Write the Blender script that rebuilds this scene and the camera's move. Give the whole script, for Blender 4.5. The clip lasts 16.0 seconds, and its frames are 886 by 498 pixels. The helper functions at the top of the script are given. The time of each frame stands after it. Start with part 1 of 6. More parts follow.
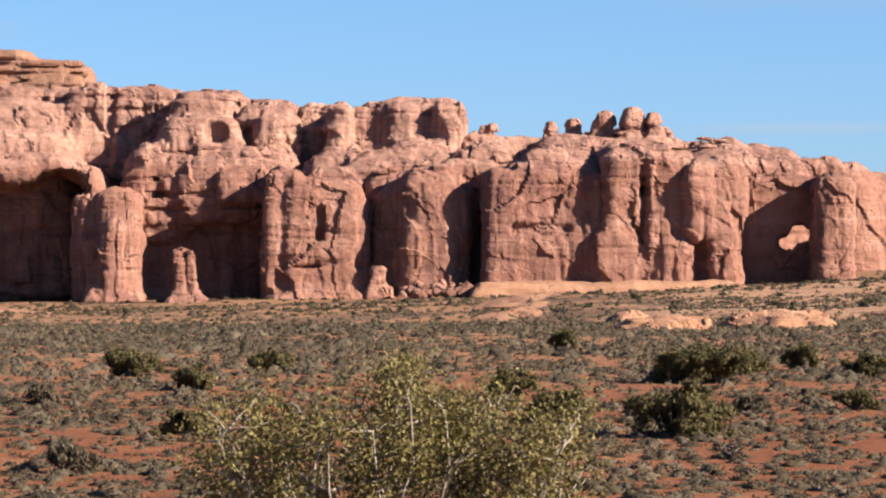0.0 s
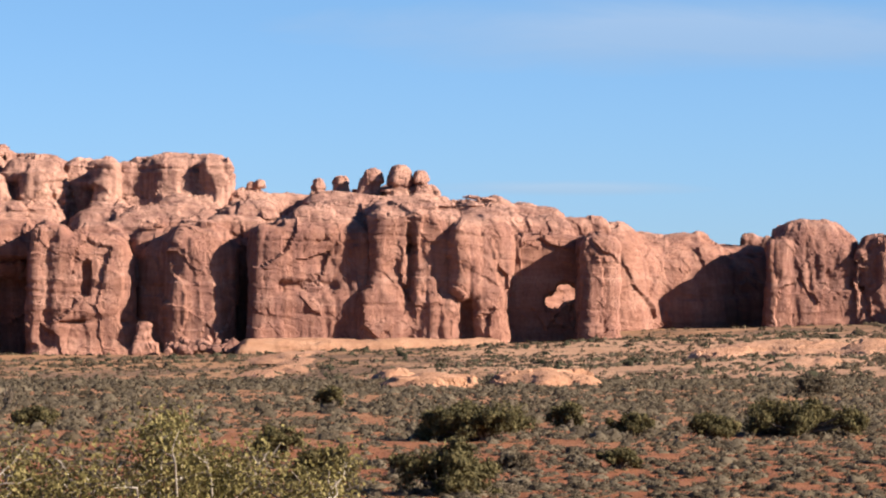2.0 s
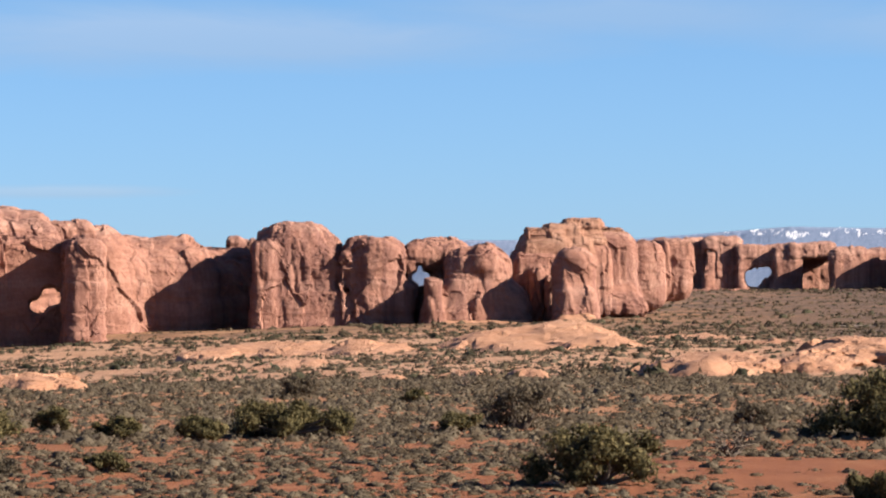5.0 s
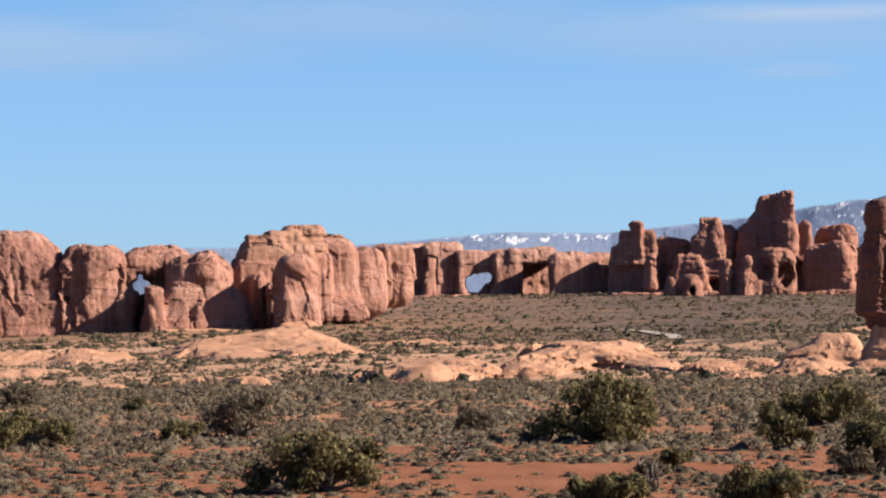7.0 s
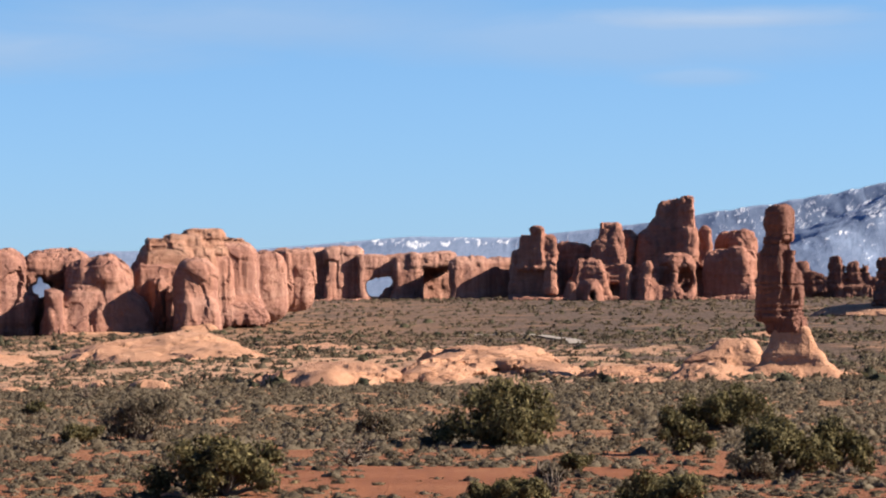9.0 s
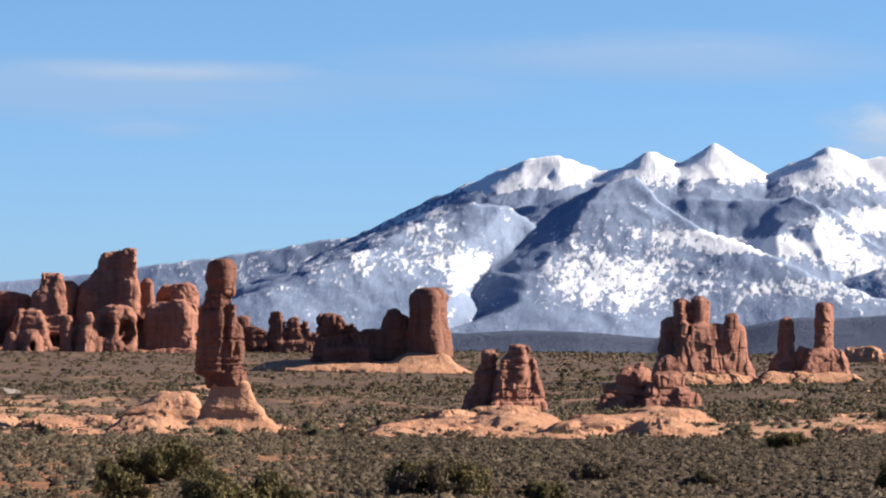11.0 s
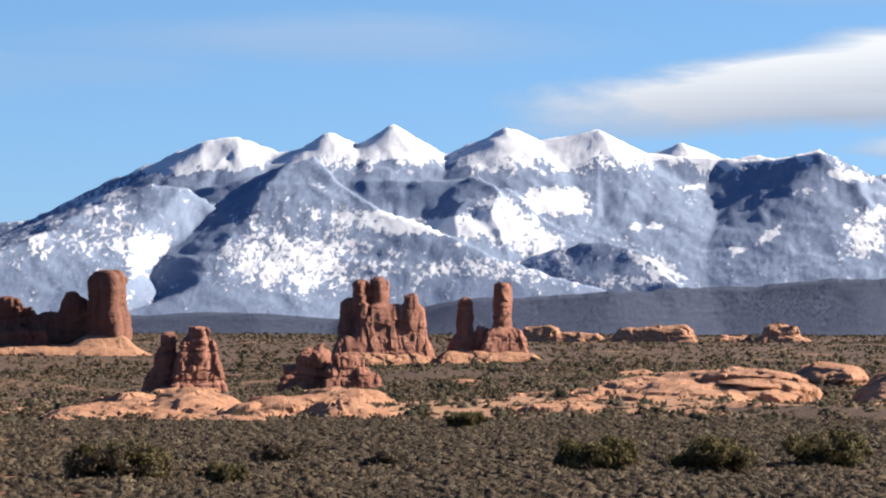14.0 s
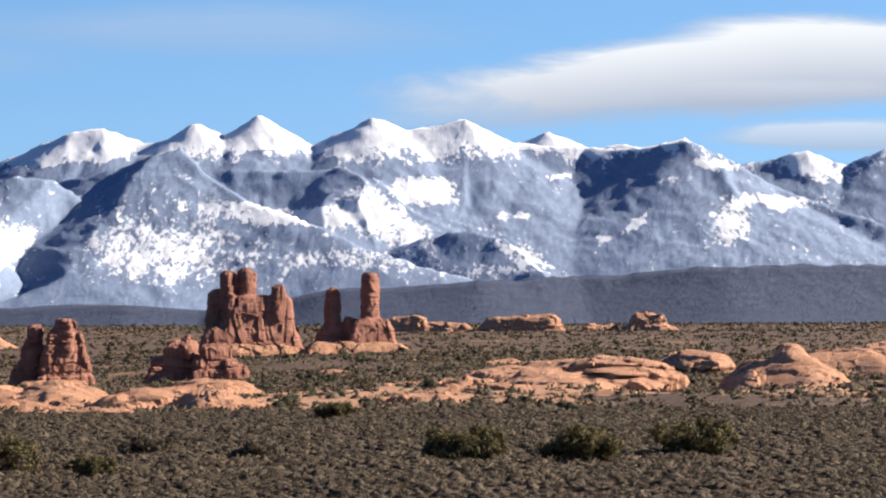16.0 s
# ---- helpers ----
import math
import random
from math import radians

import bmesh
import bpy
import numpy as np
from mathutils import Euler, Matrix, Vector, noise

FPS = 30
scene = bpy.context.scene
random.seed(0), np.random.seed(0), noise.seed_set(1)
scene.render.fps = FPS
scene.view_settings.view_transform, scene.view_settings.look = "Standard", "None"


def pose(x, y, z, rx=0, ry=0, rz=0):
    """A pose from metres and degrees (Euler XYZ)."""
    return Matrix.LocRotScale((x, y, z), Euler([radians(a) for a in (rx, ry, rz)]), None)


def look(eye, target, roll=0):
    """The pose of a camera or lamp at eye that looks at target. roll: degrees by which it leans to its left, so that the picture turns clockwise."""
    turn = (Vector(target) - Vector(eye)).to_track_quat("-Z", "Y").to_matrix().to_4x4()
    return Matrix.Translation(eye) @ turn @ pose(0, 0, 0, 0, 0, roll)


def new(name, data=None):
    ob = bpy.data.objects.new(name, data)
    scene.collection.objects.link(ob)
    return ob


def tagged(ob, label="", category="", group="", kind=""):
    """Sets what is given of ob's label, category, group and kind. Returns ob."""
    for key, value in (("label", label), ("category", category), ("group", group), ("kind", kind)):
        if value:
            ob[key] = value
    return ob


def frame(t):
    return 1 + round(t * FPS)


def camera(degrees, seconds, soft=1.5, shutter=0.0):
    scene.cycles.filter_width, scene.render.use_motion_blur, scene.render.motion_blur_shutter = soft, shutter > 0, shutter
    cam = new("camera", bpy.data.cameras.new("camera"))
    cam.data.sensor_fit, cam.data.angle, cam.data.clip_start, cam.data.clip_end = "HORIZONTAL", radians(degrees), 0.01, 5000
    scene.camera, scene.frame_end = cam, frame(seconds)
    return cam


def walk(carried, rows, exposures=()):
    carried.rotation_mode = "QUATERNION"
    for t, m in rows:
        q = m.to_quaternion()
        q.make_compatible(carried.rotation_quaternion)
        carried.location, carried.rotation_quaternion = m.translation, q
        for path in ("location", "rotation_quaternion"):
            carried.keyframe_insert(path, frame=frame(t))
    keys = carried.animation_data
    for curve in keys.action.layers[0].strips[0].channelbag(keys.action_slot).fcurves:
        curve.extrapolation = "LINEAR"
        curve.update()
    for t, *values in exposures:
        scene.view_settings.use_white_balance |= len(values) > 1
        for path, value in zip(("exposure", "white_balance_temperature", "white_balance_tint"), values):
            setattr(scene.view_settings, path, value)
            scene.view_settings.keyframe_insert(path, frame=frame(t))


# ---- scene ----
EYE = Vector((0.0, 0.0, 8.0))
# seconds, heading east of the first view, tilt, lean (degrees)
ROWS = (
    (0.0, -0.000, -0.306, -0.138),
    (0.5, -1.693, -0.500, 0.072),
    (1.0, -1.593, -0.186, 0.015),
    (1.5, 0.553, 0.428, 0.042),
    (2.0, 3.701, 0.606, 0.301),
    (2.5, 5.978, 0.767, 0.493),
    (3.0, 8.121, 0.832, 0.554),
    (3.5, 10.667, 0.751, 0.354),
    (3.7, 11.474, 0.677, 0.202),
    (5.8, 11.890, 0.707, -0.236),
    (6.0, 12.120, 0.863, -0.138),
    (6.5, 14.070, 0.948, -0.314),
    (7.0, 16.285, 0.738, -0.685),
    (7.5, 16.679, 0.601, -0.833),
    (8.0, 16.713, 0.568, -1.048),
    (8.5, 16.905, 0.580, -0.949),
    (9.0, 17.862, 0.789, -0.506),
    (9.5, 20.489, 0.643, -0.042),
    (10.0, 23.302, 0.646, 0.260),
    (10.2, 24.070, 0.884, 0.270),
    (12.3, 30.760, 1.977, 0.656),
    (12.5, 31.407, 1.832, 0.469),
    (13.0, 32.062, 1.466, 0.243),
    (13.5, 31.864, 1.255, 0.315),
    (14.0, 31.797, 1.374, 0.155),
    (14.5, 31.771, 1.395, 0.030),
    (15.0, 31.804, 1.353, -0.062),
    (15.5, 32.315, 1.267, -0.123),
    (16.0, 33.906, 1.216, -0.252),
)


def heading(yaw, tilt):
    a, e = radians(yaw), radians(tilt)
    return EYE + 100 * Vector((math.sin(a) * math.cos(e), math.cos(a) * math.cos(e), math.sin(e)))


cam = camera(14.0, 16.0, soft=2.1)
walk(cam, [(t, look(EYE, heading(yaw, tilt), lean)) for t, yaw, tilt, lean in ROWS], exposures=[(0.0, 1.78), (10.0, 1.80), (12.5, 1.68), (14.5, 1.76), (16.0, 1.76)])

# ---- light ----
SUN_AZ, SUN_EL = 107.0, 27.0
sun_data = bpy.data.lights.new("sun", "SUN")
sun_data.energy, sun_data.angle, sun_data.color = 5.0, radians(0.5), (1.0, 0.88, 0.75)
sun = new("sun", sun_data)
sun_way = Vector((math.sin(radians(SUN_AZ)) * math.cos(radians(SUN_EL)),
                  math.cos(radians(SUN_AZ)) * math.cos(radians(SUN_EL)), math.sin(radians(SUN_EL))))
sun.matrix_world = look(sun_way * 500, (0, 0, 0))


class Nodes:
    """A small writer of node trees."""

    def __init__(self, tree):
        self.tree = tree
        tree.nodes.clear()

    def add(self, kind, **inputs):
        node = self.tree.nodes.new(kind)
        for key, value in inputs.items():
            self.put(node, key.replace("_", " "), value)
        return node

    def put(self, node, key, value):
        slot = node.inputs[int(key)] if key.isdigit() else node.inputs[key]
        if hasattr(value, "is_output"):
            self.tree.links.new(value, slot)
        elif hasattr(value, "outputs"):
            self.tree.links.new(value.outputs[0], slot)
        else:
            slot.default_value = value

    def math(self, op, a, b=0.0, clamp=False):
        node = self.tree.nodes.new("ShaderNodeMath")
        node.operation, node.use_clamp = op, clamp
        self.put(node, "0", a)
        self.put(node, "1", b)
        return node.outputs[0]

    def vec(self, op, a, b=(0, 0, 0)):
        node = self.tree.nodes.new("ShaderNodeVectorMath")
        node.operation = op
        self.put(node, "0", a)
        self.put(node, "1", b)
        return node.outputs["Value" if op in ("DOT_PRODUCT", "LENGTH", "DISTANCE") else "Vector"]

    def noise(self, vector, scale, detail=4.0, rough=0.55, distort=0.0):
        return self.add("ShaderNodeTexNoise", Vector=vector, Scale=scale, Detail=detail,
                        Roughness=rough, Distortion=distort).outputs["Fac"]

    def ramp(self, fac, *stops, ease=False):
        node = self.add("ShaderNodeValToRGB", Fac=fac)
        el = node.color_ramp.elements
        if ease:
            node.color_ramp.interpolation = "EASE"
        while len(el) < len(stops):
            el.new(0.5)
        for e, (at, colour) in zip(el, stops):
            e.position = at
            e.color = (*colour, 1) if isinstance(colour, tuple) else (colour, colour, colour, 1)
        return node.outputs["Color"]

    def mix(self, fac, a, b, blend="MIX"):
        node = self.tree.nodes.new("ShaderNodeMix")
        node.data_type, node.blend_type = "RGBA", blend
        for slot, value in ((node.inputs[0], fac), (node.inputs[6], a), (node.inputs[7], b)):
            if hasattr(value, "is_output"):
                self.tree.links.new(value, slot)
            else:
                slot.default_value = (*value, 1) if isinstance(value, tuple) else value
        return node.outputs[2]


world = bpy.data.worlds.new("sky")
scene.world = world
world.use_nodes = True
n = Nodes(world.node_tree)
sky = n.add("ShaderNodeTexSky")
sky.sky_type, sky.sun_disc = "NISHITA", False
sky.sun_elevation, sky.sun_rotation = radians(SUN_EL), radians(SUN_AZ)
sky.altitude, sky.air_density, sky.dust_density, sky.ozone_density = 1500.0, 1.0, 0.3, 1.5
way = n.add("ShaderNodeTexCoord").outputs["Generated"]
xyz = n.add("ShaderNodeSeparateXYZ", Vector=way)
az = n.math("MULTIPLY", n.math("ARCTAN2", xyz.outputs["X"], xyz.outputs["Y"]), 57.2958)
el = n.math("MULTIPLY", n.math("ARCSINE", xyz.outputs["Z"]), 57.2958)
flat = n.add("ShaderNodeCombineXYZ", X=n.math("MULTIPLY", az, 0.22), Y=el)


CLOUDS = (  # heading, height (degrees), half width, half height, thickness, seed
    (39.60, 4.15, 6.6, 0.84, 1.0, 3.1),
    (38.60, 3.70, 4.6, 0.36, 0.5, 9.7),
    (40.14, 2.97, 2.4, 0.32, 0.70, 5.3),
    (37.97, 5.53, 3.0, 0.35, 0.40, 7.7),
    (29.73, 4.69, 5.5, 0.50, 0.30, 1.9),
    (25.26, 4.19, 4.0, 0.35, 0.15, 2.9),
    (22.53, 4.37, 3.4, 0.30, 0.55, 4.4),
    (21.28, 4.09, 6.0, 0.60, 0.26, 6.1),
    (8.10, 4.01, 7.5, 0.65, 0.34, 8.3),
    (14.82, 4.36, 5.5, 0.60, 0.26, 12.3),
    (-8.34, 3.15, 2.0, 0.30, 0.30, 11.1),
    (5.80, 1.58, 2.4, 0.13, 0.32, 13.7),
    (22.00, 3.48, 1.3, 0.20, 0.25, 14.9),
)
covers, shades = None, None
for az0, el0, wide, high, thick, seed in CLOUDS:
    shift = n.vec("ADD", flat.outputs[0], (seed, seed * 0.7, 0))
    wisp = n.math("SUBTRACT", n.noise(shift, 0.9, 7.0, 0.6, 0.5), 0.5)
    a = n.math("DIVIDE", n.math("SUBTRACT", az, az0), wide)
    b = n.math("DIVIDE", n.math("SUBTRACT", el, el0), high)
    if thick > 0.9:
        # the leading edge sinks towards the north
        b = n.math("ADD", b, n.math("MULTIPLY", n.math("MINIMUM", a, 0.0), -0.75))
    d = n.math("SQRT", n.math("ADD", n.math("MULTIPLY", a, a), n.math("MULTIPLY", b, b)))
    r = n.math("ADD", n.math("SUBTRACT", 1.0, d), n.math("MULTIPLY", wisp, 1.2))
    cover = n.math("MULTIPLY", n.math("MULTIPLY", r, 2.8 if thick > 0.6 else 1.5, True), thick)
    shade = n.math("MULTIPLY", cover, n.math("ADD", n.math("MULTIPLY", b, 0.8), 0.5, True))
    covers = cover if covers is None else n.math("MAXIMUM", covers, cover)
    shades = shade if shades is None else n.math("MAXIMUM", shades, shade)
low = n.math("MULTIPLY", n.math("SUBTRACT", 6.0, el), 0.2, True)
tint = n.mix(1.0, sky.outputs[0], n.mix(low, (0.66, 0.95, 1.36), (0.58, 0.91, 1.62)), "MULTIPLY")
white = n.mix(shades, (4.6, 5.3, 6.6), (9.4, 9.7, 10.2))
back = n.add("ShaderNodeBackground", Color=n.mix(covers, tint, white), Strength=0.0296)
n.add("ShaderNodeOutputWorld", Surface=back.outputs[0])

# ---- materials ----
def material(name):
    m = bpy.data.materials.new(name)
    m.use_nodes = True
    return m, Nodes(m.node_tree)


def surface(m, n, colour, rough=0.9, bump=None, strength=0.5, distance=0.3, spec=0.15):
    shader = n.add("ShaderNodeBsdfPrincipled", Base_Color=colour, Roughness=rough)
    n.put(shader, "Specular IOR Level", spec)
    if bump is not None:
        n.put(shader, "Normal", n.add("ShaderNodeBump", Height=bump, Strength=strength, Distance=distance).outputs[0])
    n.add("ShaderNodeOutputMaterial", Surface=shader.outputs[0])
    return m


def sandstone(name, low, mid, high, varnish, streaks=0.6, grain=1.0, bed=1.0, upper=None):
    """Bedded desert sandstone: bands that follow the beds, dark varnish that runs down the walls, pitted relief.
    grain: metres of the smallest relief; bed: metres of one bed."""
    m, n = material(name)
    place = n.add("ShaderNodeNewGeometry").outputs["Position"]
    warp = n.noise(place, 0.03, 3.0)
    z = n.add("ShaderNodeSeparateXYZ", Vector=place).outputs["Z"]
    beds = n.math("ADD", n.math("MULTIPLY", z, 1.0 / bed), n.math("MULTIPLY", warp, 6.0))
    band = n.noise(n.add("ShaderNodeCombineXYZ", Z=beds), 0.45, 5.0, 0.7)
    blot = n.noise(place, 0.12 / grain, 6.0, 0.6)
    base = n.ramp(n.math("ADD", n.math("MULTIPLY", band, 0.6), n.math("MULTIPLY", blot, 0.4)),
                  (0.34, low), (0.5, mid), (0.66, high))
    if upper:
        # the paler member above the massive wall
        rise = n.math("ADD", z, n.math("MULTIPLY", n.math("SUBTRACT", warp, 0.5), 16.0))
        base = n.mix(n.ramp(n.math("DIVIDE", rise, 60.0), (upper / 60.0, 0.0), ((upper + 5.0) / 60.0, 0.75)), base,
                     n.ramp(band, (0.34, mid), (0.5, high), (0.66, tuple(min(1.0, v * f) for v, f in zip(high, (1.28, 1.28, 1.2))))))
    run = n.noise(n.vec("MULTIPLY", place, (0.30 / grain, 0.30 / grain, 0.028 / grain)), 1.0, 6.0, 0.65)
    stain = n.ramp(n.math("ADD", n.math("MULTIPLY", run, 0.75), n.math("MULTIPLY", n.noise(place, 0.02 / grain, 2.0), 0.35)),
                   (0.50, 0.0), (0.66, streaks))
    fine = n.noise(place, 0.9 / grain, 6.0, 0.65)
    bent = n.vec("ADD", place, (0.0, 0.0, 40.0))
    crack = n.add("ShaderNodeTexVoronoi", Vector=n.vec("MULTIPLY", bent, (0.20 / grain, 0.20 / grain, 0.050 / grain)))
    crack.feature = "DISTANCE_TO_EDGE"
    seam = n.ramp(crack.outputs["Distance"], (0.0, 0.55), (0.05, 0.0))
    seam = n.math("MULTIPLY", seam, n.ramp(blot, (0.45, 0.0), (0.6, 1.0)))
    colour = n.mix(n.math("MAXIMUM", stain, seam), base, varnish)
    colour = n.mix(0.35, colour, n.ramp(fine, (0.3, 0.35), (0.7, 0.75)), "SOFT_LIGHT")
    chip = n.add("ShaderNodeTexVoronoi", Vector=n.vec("MULTIPLY", bent, (0.22 / grain, 0.22 / grain, 0.30 / grain)))
    chip.feature = "DISTANCE_TO_EDGE"
    split = n.math("ADD", n.ramp(n.math("ADD", crack.outputs["Distance"], n.math("MULTIPLY", n.math("SUBTRACT", fine, 0.5), 0.05)), (0.0, 0.0), (0.035, 1.0)),
                   n.math("MULTIPLY", n.ramp(n.math("ADD", chip.outputs["Distance"], n.math("MULTIPLY", n.math("SUBTRACT", fine, 0.5), 0.08)), (0.0, 0.0), (0.05, 1.0)), 0.35))
    ledge = n.noise(n.add("ShaderNodeCombineXYZ", Z=n.math("MULTIPLY", beds, 2.2), X=n.math("MULTIPLY", blot, 3.0)), 1.0, 3.0, 0.8)
    bump = n.math("ADD", n.math("ADD", n.math("MULTIPLY", fine, 0.7), n.math("MULTIPLY", ledge, 0.55)),
                  n.math("MULTIPLY", split, 0.75))
    return surface(m, n, colour, 0.93, bump, 0.62, 0.9 * grain)


RED_ROCK = sandstone("red_sandstone", (0.166, 0.073, 0.050), (0.248, 0.122, 0.087), (0.322, 0.186, 0.141), (0.110, 0.052, 0.044), 0.7, 1.0, 2.2, 23.0)
# dark red, lowered and cooled further to deepen shade on unlit faces
SHADED_ROCK = sandstone("shaded_red_sandstone", (0.118, 0.050, 0.035), (0.153, 0.071, 0.050), (0.185, 0.097, 0.071), (0.071, 0.031, 0.026), 0.55, 0.7, 1.6)
# the same rock, coloured brighter for formations that stand in the sun
LIT_ROCK = sandstone("lit_red_sandstone", (0.190, 0.082, 0.056), (0.245, 0.114, 0.080), (0.295, 0.153, 0.110), (0.120, 0.052, 0.041), 0.55, 0.7, 1.6)
PALE_ROCK = sandstone("pale_slickrock", (0.274, 0.135, 0.077), (0.319, 0.173, 0.106), (0.347, 0.207, 0.139), (0.211, 0.098, 0.059), 0.4, 0.6, 1.0)
CREAM_ROCK = sandstone("cream_caprock", (0.186, 0.085, 0.053), (0.242, 0.128, 0.086), (0.267, 0.163, 0.118), (0.134, 0.059, 0.037), 0.4, 0.8, 1.6)


BARE_PATCHES = ((253.0, 348.0, 44.0), (222.0, 342.0, 26.0), (163.0, 318.0, 24.0), (187.0, 322.0, 22.0), (106.0, 345.0, 28.0), (125.0, 352.0, 22.0), (150.0, 352.0, 26.0), (20.0, 315.0, 26.0), (48.0, 322.0, 22.0), (40.0, 480.0, 55.0), (70.0, 560.0, 60.0), (170.0, 340.0, 26.0), (176.0, 330.0, 30.0), (225.0, 424.0, 40.0), (232.0, 398.0, 34.0), (204.0, 420.0, 34.0))  # places and widths of bare rock


def soil():
    """Red sand between shrubs; paler and greyer with scrub too fine to tell apart further out."""
    m, n = material("red_desert_soil")
    place = n.add("ShaderNodeNewGeometry").outputs["Position"]
    far = n.vec("LENGTH", place)
    big = n.noise(place, 0.02, 5.0, 0.6)
    mid = n.noise(place, 0.11, 6.0, 0.6)
    fine = n.noise(place, 1.7, 6.0, 0.7)
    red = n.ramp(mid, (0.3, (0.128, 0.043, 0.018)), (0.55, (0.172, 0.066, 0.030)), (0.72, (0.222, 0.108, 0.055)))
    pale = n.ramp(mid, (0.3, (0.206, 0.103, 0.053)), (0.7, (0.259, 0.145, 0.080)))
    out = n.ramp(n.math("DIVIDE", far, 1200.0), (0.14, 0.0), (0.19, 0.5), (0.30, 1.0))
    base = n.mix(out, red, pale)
    long_way = n.noise(n.vec("ADD", place, (310.0, 90.0, 0.0)), 0.035, 7.0, 0.7)
    scrub = n.ramp(n.math("ADD", n.math("MULTIPLY", big, 0.4), n.math("MULTIPLY", long_way, 0.6)), (0.48, 0.0), (0.53, 1.0))
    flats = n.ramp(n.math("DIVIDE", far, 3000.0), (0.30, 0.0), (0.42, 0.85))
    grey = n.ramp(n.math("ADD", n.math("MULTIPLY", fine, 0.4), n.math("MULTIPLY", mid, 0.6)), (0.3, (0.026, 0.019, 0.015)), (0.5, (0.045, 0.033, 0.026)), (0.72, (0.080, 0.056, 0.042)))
    flat_way = n.add("ShaderNodeSeparateXYZ", Vector=place)
    # heath soil to the east, from some way out
    turn = n.ramp(n.math("DIVIDE", far, 1200.0), (0.15, 0.47), (0.27, 0.42), (0.34, 0.22))
    off_line = n.math("SUBTRACT", flat_way.outputs["X"], n.math("MULTIPLY", turn, flat_way.outputs["Y"]))
    off_line = n.math("ADD", off_line, n.math("MULTIPLY", n.math("SUBTRACT", big, 0.5), 60.0))
    east = n.ramp(n.math("DIVIDE", off_line, n.math("MULTIPLY", far, 0.12)), (0.0, 0.0), (1.0, 0.9))
    east = n.math("MULTIPLY", east, n.ramp(n.math("DIVIDE", flat_way.outputs["Y"], 300.0), (0.25, 0.0), (0.45, 1.0)))
    brown = n.math("MULTIPLY", east, n.ramp(n.math("ADD", n.math("MULTIPLY", long_way, 0.7), n.math("MULTIPLY", fine, 0.3)), (0.38, 0.2), (0.47, 1.0)))
    amount = n.math("MAXIMUM", n.math("MULTIPLY", scrub, n.ramp(n.math("DIVIDE", far, 1200.0), (0.24, 0.0), (0.32, 0.62))),
                    n.math("MULTIPLY", flats, n.ramp(long_way, (0.43, 0.08), (0.54, 1.0))))
    amount = n.math("MAXIMUM", amount, brown)
    # bare slickrock round the foot of the butte and along the edge of the bench
    off = n.vec("SUBTRACT", place, (135.0, 660.0, 0.0))
    pad = n.math("ADD", n.vec("LENGTH", n.vec("MULTIPLY", off, (0.0100, 0.0030, 0.0))), n.math("MULTIPLY", n.math("SUBTRACT", long_way, 0.5), 3.0))
    bare = n.ramp(pad, (0.80, 1.0), (1.0, 0.0))
    for px, py, wide in BARE_PATCHES:
        gap = n.math("DIVIDE", n.vec("LENGTH", n.vec("MULTIPLY", n.vec("SUBTRACT", place, (px, py, 0.0)), (1.0, 1.0, 0.0))), wide)
        patch = n.math("ADD", gap, n.math("MULTIPLY", n.math("SUBTRACT", long_way, 0.5), 2.4))
        bare = n.math("MAXIMUM", bare, n.ramp(patch, (0.80, 1.0), (0.95, 0.0)))
    rim = n.math("MULTIPLY", n.ramp(n.math("DIVIDE", far, 1200.0), (0.275, 0.0), (0.295, 1.0), (0.40, 1.0), (0.46, 0.0)), n.ramp(n.math("ADD", long_way, n.math("MULTIPLY", east, 0.07)), (0.46, 1.0), (0.52, 0.0)))
    stone = n.ramp(n.math("ADD", n.math("MULTIPLY", mid, 0.6), n.math("MULTIPLY", fine, 0.4)), (0.3, (0.176, 0.088, 0.050)), (0.48, (0.280, 0.156, 0.094)), (0.7, (0.350, 0.222, 0.142)))
    colour = n.mix(n.math("MAXIMUM", bare, rim), n.mix(amount, base, grey), stone)
    colour = n.mix(0.4, colour, n.ramp(fine, (0.3, 0.3), (0.7, 0.75)), "SOFT_LIGHT")
    shelf = n.noise(n.vec("MULTIPLY", place, (0.7, 1.6, 1.0)), 0.22, 7.0, 0.7)
    return surface(m, n, colour, 0.95, n.math("ADD", n.math("ADD", fine, mid), n.math("MULTIPLY", shelf, 2.0)), 0.7, 0.35)


def foliage(name, dark, mid, light, rough=0.75):
    m, n = material(name)
    place = n.add("ShaderNodeNewGeometry")
    each = place.outputs["Random Per Island"]
    patch = n.noise(place.outputs["Position"], 0.35, 3.0, 0.6)
    twig = n.noise(place.outputs["Position"], 5.5, 4.0, 0.75)
    mixed = n.math("ADD", n.math("MULTIPLY", each, 0.4), n.math("MULTIPLY", patch, 0.3))
    colour = n.ramp(n.math("ADD", mixed, n.math("MULTIPLY", twig, 0.3)), (0.25, dark), (0.5, mid), (0.75, light))
    shader = n.add("ShaderNodeBsdfPrincipled", Base_Color=colour, Roughness=rough)
    n.put(shader, "Normal", n.add("ShaderNodeBump", Height=twig, Strength=0.8, Distance=0.12).outputs[0])
    n.put(shader, "Specular IOR Level", 0.1)
    thin = n.add("ShaderNodeBsdfTranslucent", Color=colour)
    both = n.add("ShaderNodeMixShader", Fac=0.22)
    n.put(both, "1", shader)
    n.put(both, "2", thin)
    n.add("ShaderNodeOutputMaterial", Surface=both.outputs[0])
    return m


